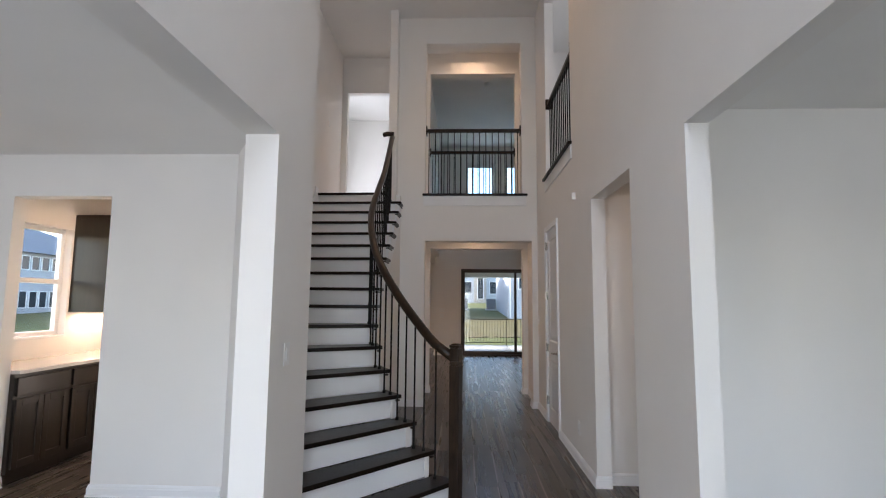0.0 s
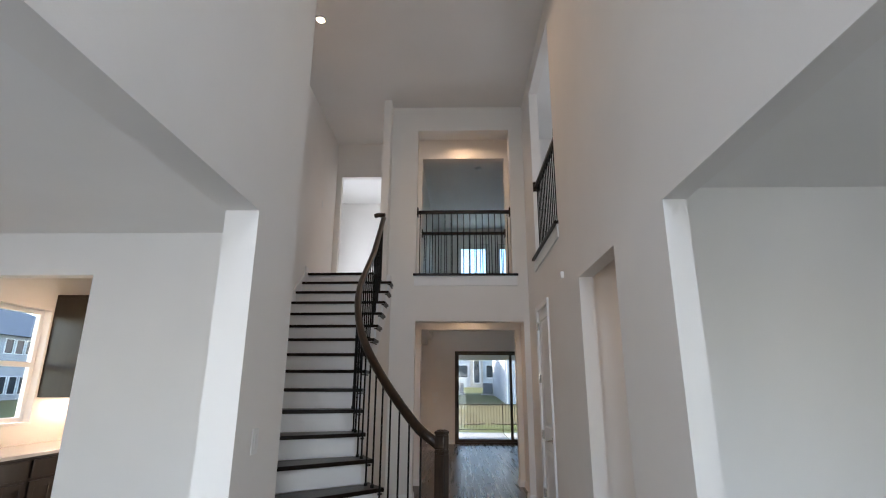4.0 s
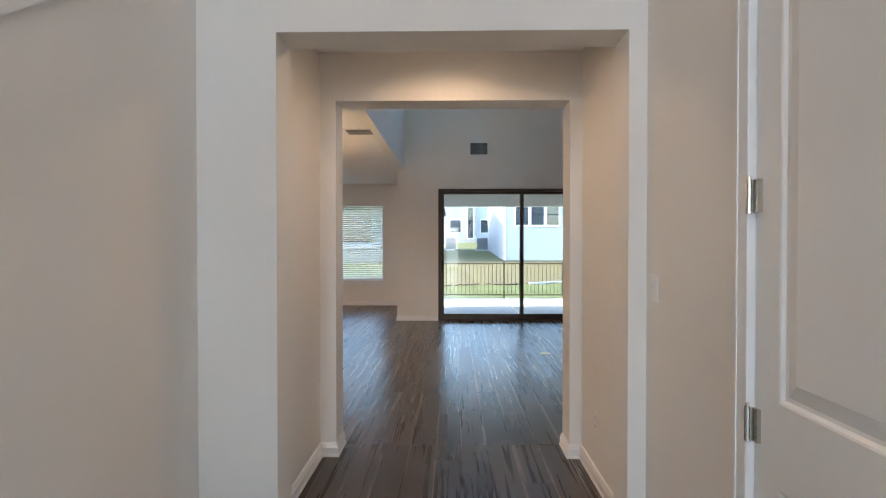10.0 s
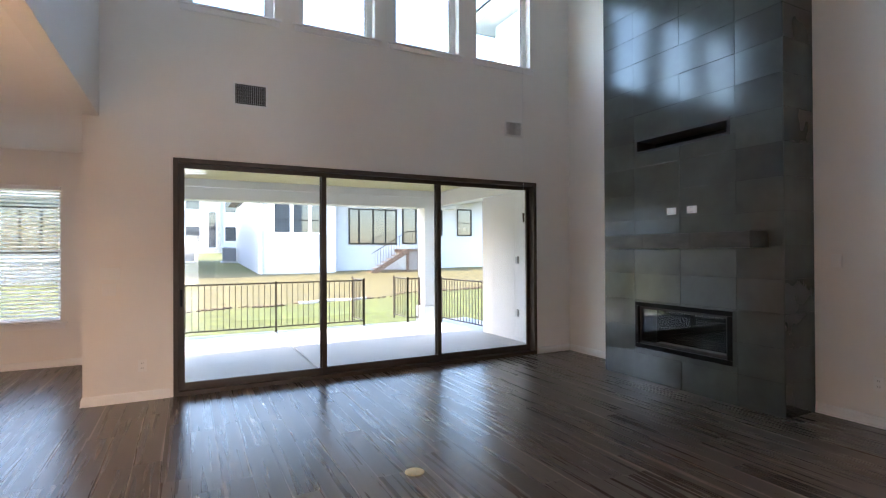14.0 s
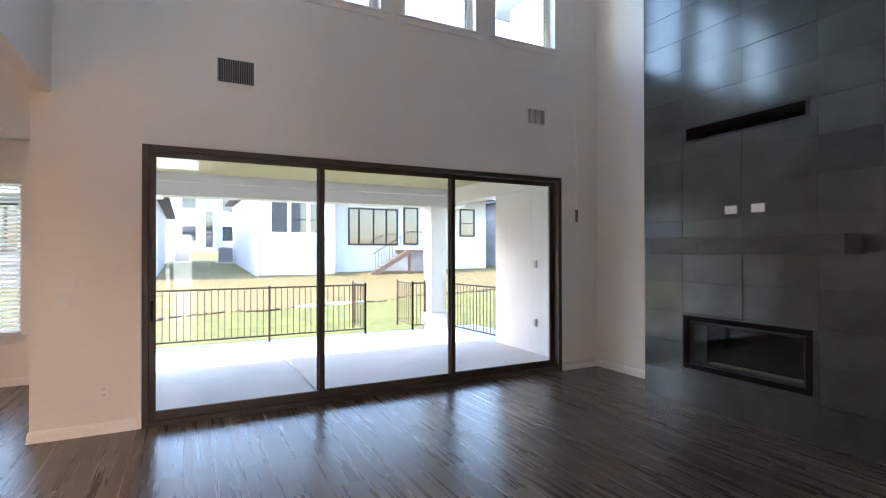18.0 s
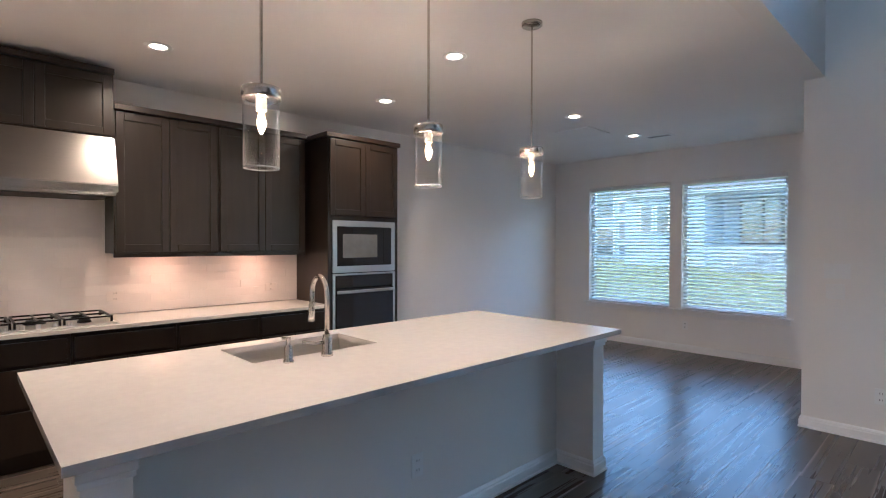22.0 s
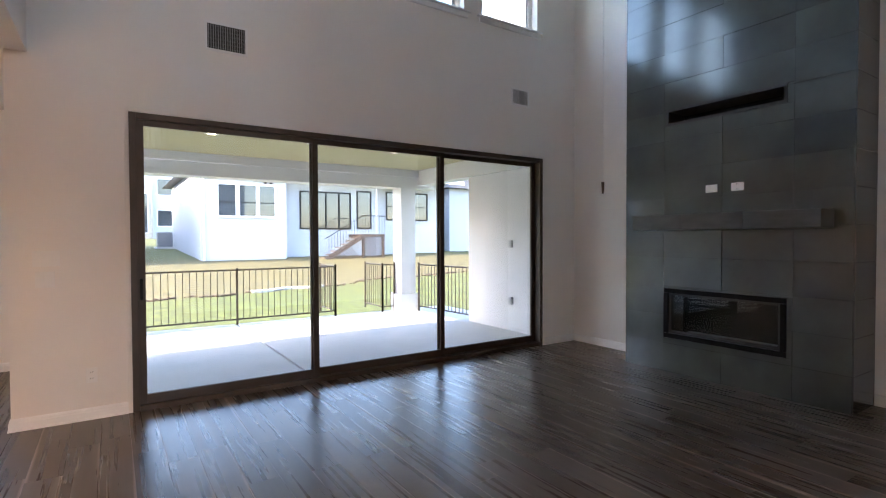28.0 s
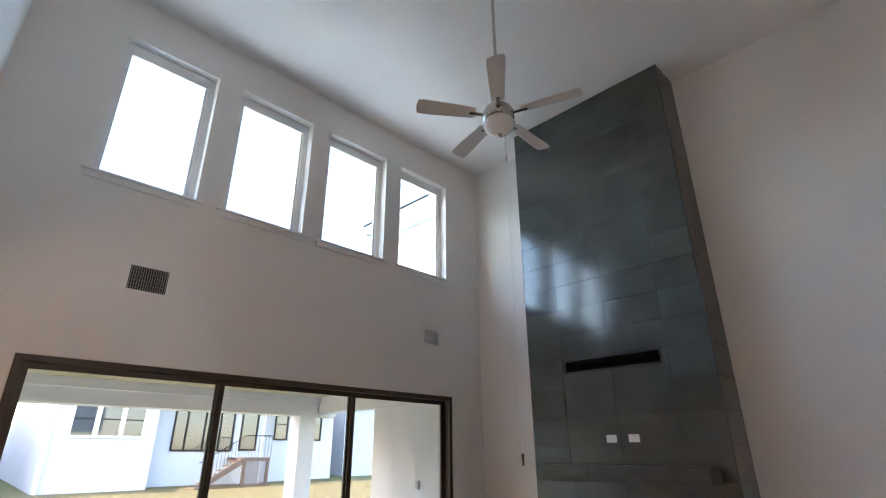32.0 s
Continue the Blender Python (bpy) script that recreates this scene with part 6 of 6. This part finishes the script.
house_window(house, 14.75, 15.6, 2.5, 3.95, HY + 1.6, (3.2,), False)
part("downpipe", rd((3.42, HY - 0.05, -0.3), (3.42, HY - 0.05, 4.4), 0.04, seg=8), VINYL, house)
part("downpipe", rd((12.02, HY + 0.85, -0.3), (12.02, HY + 0.85, 4.4), 0.04, seg=8), VINYL, house)
flood = part("flood_light", bx(5.95, 6.25, HY - 0.05, HY, 4.02, 4.07), BLACK, house, "twin black flood light under the eaves")
for x in (5.97, 6.23):
    part("lamp_head", rd((x, HY - 0.05, 4.03), (x, HY - 0.17, 3.96), 0.05, 0.065, 10), BLACK, flood)
deck = thing("deck_stairs", (11.2, HY - 0.4, 0.3), "brown wooden deck with lattice skirt and stairs with iron rail", "deck")
DZ = 1.64
D0, D1 = 10.42, 11.62
part("platform", bx(D0, D1, HY - 0.9, HY + 0.88, DZ - 0.14, DZ), DECK, deck)
for x in (D0 + 0.06, D1 - 0.06):
    part("post", bx(x - 0.06, x + 0.06, HY - 0.88, HY - 0.76, 0.2, DZ - 0.14), DECK, deck)
lat = bmesh.new()
for i in range(-6, 8):
    x = D0 + i * 0.16
    for way in (1, -1):
        a, b = max(x, D0), min(x + 1.1, D1)
        if b > a:
            za, zb = (0.40 + (a - x), 0.40 + (b - x)) if way > 0 else (DZ - 0.14 - (a - x), DZ - 0.14 - (b - x))
            rod(lat, (a, HY - 0.83 - 0.01 * way, za), (b, HY - 0.83 - 0.01 * way, zb), 0.018, seg=4)
part("lattice", lat, DECK, deck)
for i in range(7):
    x = D0 - 0.27 * (i + 1)
    part("stair_tread", bx(x, x + 0.28, HY - 0.9, HY, DZ - 0.16 * (i + 1) - 0.05, DZ - 0.16 * (i + 1)), DECK, deck)
part("stair_string", sweep([(D0, HY - 0.9, DZ - 0.1), (D0 - 1.9, HY - 0.9, DZ - 1.22)], [(-0.02, -0.12), (0.02, -0.12), (0.02, 0.1), (-0.02, 0.1)]), DECK, deck)
skl = bmesh.new()
for i in range(13):
    x = D0 - 0.13 * i
    top = DZ - 0.25 - (D0 - x) * 0.59
    if top > 0.45:
        h = min(top - 0.35, 1.0)
        rod(skl, (x, HY - 0.85, 0.35), (x - h * 0.6, HY - 0.85, 0.35 + h * 0.62), 0.014, seg=4)
        rod(skl, (x - 0.3, HY - 0.84, 0.35), (x, HY - 0.84, 0.35 + 0.3), 0.014, seg=4)
part("stair_lattice", skl, DECK, deck)
part("rail", rd((D0, HY - 0.9, DZ + 0.9), (D0 - 1.9, HY - 0.9, DZ - 0.22), 0.02, seg=4), IRON, deck)
part("rail", rd((D0, HY - 0.9, DZ + 0.9), (D1, HY - 0.9, DZ + 0.9), 0.02, seg=4), IRON, deck)
for i in range(13):
    x = D0 - 0.145 * i
    zz = DZ - (D0 - x) * 0.59
    part("picket", rd((x, HY - 0.9, zz), (x, HY - 0.9, zz + 0.9), 0.009, seg=4), IRON, deck)
for i in range(1, 9):
    x = D0 + 0.15 * i
    part("picket", rd((x, HY - 0.9, DZ), (x, HY - 0.9, DZ + 0.9), 0.009, seg=4), IRON, deck)

hl = thing("house", (-6, HY + 5, 0), "white stucco house with a shaded porch across the lawn", "house", "neighbouring houses")
part("wall", bx(-10.9, -7.35, HY - 1.0, HY + 14, -0.5, 3.75), SIDING, hl)
part("wall", bx(-7.35, -3.0, HY + 1.4, HY + 14, -0.5, 3.75), SIDING, hl)
part("wall", bx(-7.35, -3.0, HY - 0.9, HY + 1.4, -0.5, 1.42), SIDING, hl)
part("wall", bx(-3.0, -0.55, HY - 1.0, HY + 14, -0.5, 3.75), SIDING, hl)
part("porch_ceiling", bx(-7.35, -3.0, HY - 1.0, HY + 1.4, 3.55, 3.75), SIDING, hl)
part("fascia", bx(-11.2, -0.25, HY - 1.42, HY - 1.36, 3.62, 3.80), TRIM, hl)
part("roof", roof_prism(-10.9, -0.55, HY - 1.0, HY + 14, 3.76, 2.6), ROOF, hl)
for a, b in ((-10.11, -9.61), (-9.36, -8.86), (-8.61, -8.11)):
    house_window(hl, a, b, 2.05, 3.2, HY - 1.0, (2.6,))
pd = house_window(hl, -6.6, -4.4, 1.55, 3.4, HY + 1.4, (), False)
for x in (-5.75, -5.05):
    part("mullion", bx(x - 0.04, x + 0.04, HY + 1.32, HY + 1.38, 1.55, 3.4), BLACK, pd)
porch = thing("porch_stairs", (-5.2, HY - 1.9, 0.2), "pale wooden porch stairs with lattice skirt", "deck")
part("platform", bx(-5.3, -3.4, HY - 1.95, HY - 1.0, 1.16, 1.27), PALEWOOD, porch)
part("stair_string", sweep([(-5.3, HY - 1.95, 1.2), (-6.95, HY - 1.95, 0.28)], [(-0.02, -0.08), (0.02, -0.08), (0.02, 0.08), (-0.02, 0.08)]), PALEWOOD, porch)
for x in (-5.3, -4.4, -3.45):
    part("post", bx(x - 0.05, x + 0.05, HY - 1.94, HY - 1.84, 0.1, 1.16), PALEWOOD, porch)
for i in range(5):
    part("stair_tread", bx(-5.3 - 0.33 * (i + 1), -5.3 - 0.33 * i, HY - 1.9, HY - 1.05, 1.04 - 0.18 * i, 1.09 - 0.18 * i), PALEWOOD, porch)
skl = bmesh.new()
for i in range(-6, 27):
    for way in (1, -1):
        prev = None
        for j in range(9):
            x = -6.9 + i * 0.135 + way * j * 0.12
            z = 0.22 + j * 0.12
            lim = 1.16 if x > -5.3 else 1.16 - (-5.3 - x) * 0.56
            if -6.9 < x < -3.45 and z < lim:
                p = (x, HY - 1.90 + 0.012 * way, z)
                if prev:
                    rod(skl, prev, p, 0.02, seg=4)
                prev = p
part("lattice", skl, PALEWOOD, porch)
hm = thing("house", (-18, HY + 8, 0), "pale house with tall windows behind the nook", "house", "neighbouring houses")
part("wall", bx(-25, -12.4, HY + 3.0, HY + 14, -0.5, 5.2), SIDING, hm)
part("roof", roof_prism(-25, -12.4, HY + 3.0, HY + 14, 5.2, 2.6), ROOF, hm)
for z0, z1 in ((0.9, 2.3), (2.95, 4.4)):
    house_window(hm, -14.55, -13.55, z0, z1, HY + 3.0, ((z0 + z1) / 2,))
for z0, z1 in ((0.9, 1.4), (1.8, 2.7), (3.1, 3.8)):
    house_window(hm, -13.2, -12.85, z0, z1, HY + 3.0)
for z0, z1 in ((0.9, 2.4), (3.2, 4.6)):
    house_window(hm, -17.6, -16.7, z0, z1, HY + 3.0, ((z0 + z1) / 2,))
part("downpipe", rd((-0.6, HY - 1.08, 0.2), (-0.6, HY - 1.08, 3.7), 0.04, seg=6), SIDING, hl)
hr = thing("house", (20, HY + 8, 0), "white stucco house beyond the first", "house", "neighbouring houses")
part("wall", bx(18.2, 30, HY + 3.0, HY + 14, -0.5, 4.6), SIDING, hr)
part("roof", roof_prism(18.2, 30, HY + 3.0, HY + 14, 4.6, 2.6), ROOF, hr)
hw = thing("house", (-35, 35, 0), "pale two-storey house with grey roof beyond the pantry window", "house", "neighbouring houses")
part("wall", bx(-42, -30, 26, 45, -0.5, 4.7), SIDING, hw)
part("roof", roof_prism(-42, -30, 26, 45, 4.7, 2.4), GREYROOF, hw)
for y in (33.9, 34.75, 35.6, 36.5):
    for z0, z1 in ((3.55, 4.45), (0.9, 2.0)):
        w = part("window", bx(-30, -29.98, y, y + 0.6, z0, z1), DARKGLASS, hw, "dark reflecting window")
        for q in (y - 0.05, y + 0.6):
            part("frame", bx(-30, -29.94, q, q + 0.05, z0 - 0.05, z1 + 0.05), VINYL, w)
        part("frame", bx(-30, -29.94, y, y + 0.6, z1, z1 + 0.05), VINYL, w)
        part("sill", bx(-30, -29.93, y, y + 0.6, z0 - 0.05, z0), VINYL, w)
far = thing("house", (2.5, 60, 0), "far two-storey house with stone front and dark roof", "house", "neighbouring houses")
part("wall", bx(-3.5, 9, 62, 72, 0.5, 8.2), SIDING, far)
part("stone_front", bx(1.7, 3.2, 61.8, 62, 0.5, 6.6), STONE, far)
part("roof", roof_prism(-3.5, 9, 62, 72, 8.2, 3), ROOF, far)
for x0, z0 in ((3.6, 2.6), (3.6, 5.4), (0.2, 5.6), (0.2, 2.6)):
    house_window(far, x0, x0 + 1.2, z0, z0 + 1.4, 62, (z0 + 0.7,))
house_window(far, 2.15, 2.8, 2.0, 5.4, 61.8, (3.2, 4.3))
for x, y in ((0.35, 45.5), (2.75, 44.5)):
    ac = thing("air_conditioner", (x, y, ground_height(x, y)), "grey outdoor air-conditioning unit beside a house", "air conditioner", "outdoor units")
    z = ground_height(x, y)
    part("pad", bx(x - 0.5, x + 0.5, y - 0.5, y + 0.5, z - 0.05, z + 0.08), CONCRETE, ac)
    part("cabinet", bx(x - 0.4, x + 0.4, y - 0.4, y + 0.4, z + 0.08, z + 0.95, 0.04), ACMETAL, ac)
    part("fan_guard", lathe([(0, 0.97), (0.33, 0.97), (0.35, 0.95)], (x, y, z), 20), BLACK, ac)


def seam_y(x):
    return 25.15 + 0.21 * x + 0.12 * math.sin(x * 1.7) + 0.06 * math.sin(x * 4.3)


def edging():
    pts = []
    for i in range(25):
        x = 3.55 + 0.1 * i
        pts.append((x, seam_y(x) - 0.05, ground_height(x, seam_y(x)) + 0.05))
    return sweep(pts, [(-0.07, -0.06), (0.07, -0.06), (0.07, 0.012), (0.05, 0.02), (-0.05, 0.02), (-0.07, 0.012)])


edge = thing("garden_kerb", (4.7, 26.1, 0), "thin pale concrete edging at the seam of the lawn", "kerb")
part("strip", edging(), CONCRETE, edge)
clods = bmesh.new()
rs = random.Random(21)
for i in range(330):
    x = rs.uniform(-2.5, 15.0)
    y = seam_y(x) + rs.gauss(0, 0.06)
    r = rs.uniform(0.02, 0.065)
    bmesh.ops.create_icosphere(clods, subdivisions=1, radius=r, matrix=Matrix.Translation((x, y, ground_height(x, y) + r * 0.3)) @ Matrix.Rotation(rs.uniform(0, 3), 4, "Z") @ Matrix.Diagonal((rs.uniform(1, 2.6), rs.uniform(0.7, 1.2), rs.uniform(0.5, 0.9), 1)))
solo("soil_clods", clods, SOIL, "dark broken soil and debris along the lawn's seam", "soil", "stuff")
# the storey above the terrace side wall, seen through the last upper windows
wing = thing("upper_storey", (6.5, 16.4, 3.15), "white stucco upper storey above the terrace wall, eaves darkened for shade", "house wing")
part("wall", bx(5.72, 8.6, YS2 + 0.002, 17.46, 3.151, 5.86), STUCCO, wing)
part("soffit", bx(5.29, 9.05, YS2 + 0.002, 17.87, 5.861, 5.885), EAVES, wing, "soffit with its shade put in as grey")
part("fascia", bx(5.265, 5.29, YS2 + 0.002, 17.895, 5.85, 6.03), EAVES, wing, "white fascia board darkened to grey for shade")
part("fascia", bx(5.29, 9.05, 17.87, 17.895, 5.85, 6.03), EAVES, wing, "white fascia board darkened to grey for shade")
part("drip_edge", bx(5.235, 5.30, YS2 + 0.002, 17.925, 6.031, 6.051), BLACK, wing, "dark metal drip edge")


def wing_roof():
    bm = bmesh.new()
    lo = [bm.verts.new(p) for p in ((5.26, YS2 + 0.003, 6.052), (9.05, YS2 + 0.003, 6.052), (9.05, 17.9, 6.052), (5.26, 17.9, 6.052))]
    hi = [bm.verts.new(p) for p in ((7.1, YS2 + 0.003, 6.9), (7.1, 16.0, 6.9))]
    for f in ((lo[3], lo[2], lo[1], lo[0]), (lo[0], hi[0], hi[1], lo[3]), (lo[3], hi[1], lo[2]), (lo[2], hi[1], hi[0], lo[1]), (lo[1], hi[0], lo[0])):
        bm.faces.new(f)
    bmesh.ops.recalc_face_normals(bm, faces=bm.faces)
    return bm


part("roof", wing_roof(), ROOF, wing)
solo("terrace_beam_trim", bx(-0.42, 5.35, 19.125, 19.17, 2.66, 2.80, 0.004), STUCCO, "white stepped band along the terrace beam", "beam")

# ---- baseboards ----
baseboard([(FL - 0.17, 2.90), (FL, 2.90), (FL, 3.38)])
baseboard([(FR, 6.333), (FR, 4.82), (FR + 0.12, 4.82)])
baseboard([(FR + 0.12, 4.90), (3.4, 4.90)])
baseboard([(FR + 0.12, 3.815), (FR, 3.815), (FR, 2.975), (FR + 0.12, 2.975)])
baseboard([(-0.68, YE), (-0.32, YE), (-0.32, YE2), (-0.42, YE2), (-0.42, YV), (-0.312, YV), (-0.312, YV2), (-0.56, YV2)])
baseboard([(XFW, YV2), (1.271, YV2), (1.271, YV), (FR, YV), (FR, YE2), (1.271, YE2), (1.271, YE), (FR, YE), (FR, 7.20)])
side = [inner(k) + (outer(k) - inner(k)).normalized() * 0.05 for k in (1.9, 2.5, 3, 3.5, 4, 4.5, 5, 5.5, 6, 6.5, 7, 7.5, 8)] + [Vector((-0.685, 6.0)), Vector((-0.685, YE))]
baseboard([(p.x, p.y) for p in side])
baseboard([(XFW, YS), (XFW, 13.895)])
baseboard([(XFW, 11.762), (XFW, 10.625), (XFW + 0.14, 10.625)])
baseboard([(XFW + 0.14, 9.55), (XFW, 9.55), (XFW, YV2)])
baseboard([(XFW + 0.14, 11.5), (6.9, 11.5), (6.9, 8.7)])
baseboard([(XK, 13.5), (XK, YN), (-0.556, YN), (-0.556, YS), (0.183, YS)])
baseboard([(4.877, YS), (XFW, YS)])
baseboard([(-2.60, 4.52), (-2.60, 4.40), (-1.58, 4.40)])
baseboard([(-4.5, 4.40), (-3.42, 4.40), (-3.42, 4.52)])
baseboard([(FR + 0.12, 3.65), (4.6, 3.65)])

# ---- plates and small fittings ----
wall_plate("light_switch", (FL, 3.13, 1.22), "+x", "white rocker switch on the foyer wall", "switch")
wall_plate("light_switch", (1.797, 4.90, 1.205), "-y", "white rocker switch in the passage", "switch")
wall_plate("outlet_plate", (-0.685, 6.50, 0.37), "+x", "white outlet low on the stair side wall", "outlet")
wall_plate("outlet_plate", (FR, 5.43, 0.33), "-x", "white outlet low on the foyer wall", "outlet")
wall_plate("light_switch", (FR, 7.835, 1.26), "-x", "white rocker switch beside the closet door", "switch")
wall_plate("outlet_plate", (FR, 8.71, 0.37), "-x", "white outlet low in the vestibule", "outlet")
wall_plate("light_switch", (-0.33, YS, 1.28), "-y", "white three-gang switch plate beside the patio door", "switch", 0.165)
wall_plate("light_switch", (-0.34, YS, 1.12), "-y", "white two-gang switch plate beside the patio door", "switch", 0.118)
wall_plate("outlet_plate", (-0.06, YS, 0.35), "-y", "white outlet beside the patio door", "outlet")
wall_plate("outlet_plate", (-2.32, YN, 0.36), "-y", "white outlet under the nook windows", "outlet")
wall_plate("light_switch", (XFW, 11.59, 1.38), "-x", "white switch plate beside the fireplace", "switch", 0.085)
wall_plate("outlet_plate", (XFW, 11.29, 0.36), "-x", "white outlet beside the fireplace", "outlet")
wall_plate("light_switch", (XO, 8.38, 4.40), "+x", "white switch beside the stair landing", "switch")
chime = thing("door_chime", (FR, 5.42, 2.55), "small white door chime on the foyer wall", "chime")
part("cover", bx(FR - 0.035, FR, 5.405, 5.435, 2.515, 2.585, 0.006), PAINT, chime)
smoke = thing("smoke_detector", (0.76, 10.7, LC), "round white smoke detector on the high ceiling", "smoke detector")
part("body", lathe([(0, -0.001), (0.07, -0.001), (0.07, -0.02), (0.055, -0.036), (0, -0.038)], (0.76, 10.7, LC), 24), PLASTIC, smoke, smooth=True)

# ---- plank floor ----
FLOOR_AREAS = [(-0.85, 1.473, -1.6, 9.277), (-4.5, -0.85, -1.6, 4.52), (-2.0, -0.85, 4.52, 8.2), (1.473, 4.6, -1.6, 3.80), (1.473, 3.4, 3.80, 5.0), (-3.98, -2.35, 4.52, 7.3), (-4.43, 5.46, 9.277, 15.24), (-4.43, -0.42, 8.2, 9.277), (-4.43, -0.42, 15.24, 17.37), (5.46, 6.9, 8.7, 11.5)]
sub = bmesh.new()
for x0, x1, y0, y1 in FLOOR_AREAS:
    box(sub, x0, x1, y0, y1, -0.12, -0.010)
floor = solo("floor", sub, SUB, "dark brown-grey wood plank floor", "floor")
PW = 0.182


def plank_layout():
    rg = random.Random(11)
    near, rest = [], []
    i0, i1 = int(-4.6 / PW) - 1, int(7.0 / PW) + 1
    for i in range(i0, i1):
        x = i * PW
        y = -1.7 - rg.uniform(0, 1.4)
        while y < 17.4:
            L = rg.choice((1.2, 1.22, 0.9, 1.5))
            for ax0, ax1, ay0, ay1 in FLOOR_AREAS:
                a, b, c, d = max(x, ax0), min(x + PW, ax1), max(y, ay0), min(y + L, ay1)
                if b - a > 0.01 and d - c > 0.02:
                    is_near = -0.9 < (a + b) / 2 < 3.4 and 5.0 < (c + d) / 2 < 15.2
                    (near if is_near else rest).append((a, b, c, d))
            y += L
    return near, rest


near, rest = plank_layout()
extra = near[300:]
near = near[:300]


def plank_bm(bm, a, b, c, d):
    e, g, z = 0.0008, 0.0002, -0.0004
    lo = [bm.verts.new(p) for p in ((a + g, c + g, -0.010), (b - g, c + g, -0.010), (b - g, d - g, -0.010), (a + g, d - g, -0.010))]
    mi = [bm.verts.new((v.co.x, v.co.y, z - 0.0016)) for v in lo]
    hi = [bm.verts.new(p) for p in ((a + g + e, c + g + e, z), (b - g - e, c + g + e, z), (b - g - e, d - g - e, z), (a + g + e, d - g - e, z))]
    bm.faces.new(hi)
    for r0, r1 in ((lo, mi), (mi, hi)):
        for i in range(4):
            bm.faces.new((r0[i], r0[(i + 1) % 4], r1[(i + 1) % 4], r1[i]))


for q in near:
    bm = bmesh.new()
    plank_bm(bm, *q)
    part("plank", bm, PLANK, floor)
bm = bmesh.new()
for q in rest + extra:
    plank_bm(bm, *q)
o = part("planks", bm, PLANKS, floor)
tagged(o, kind="stuff")
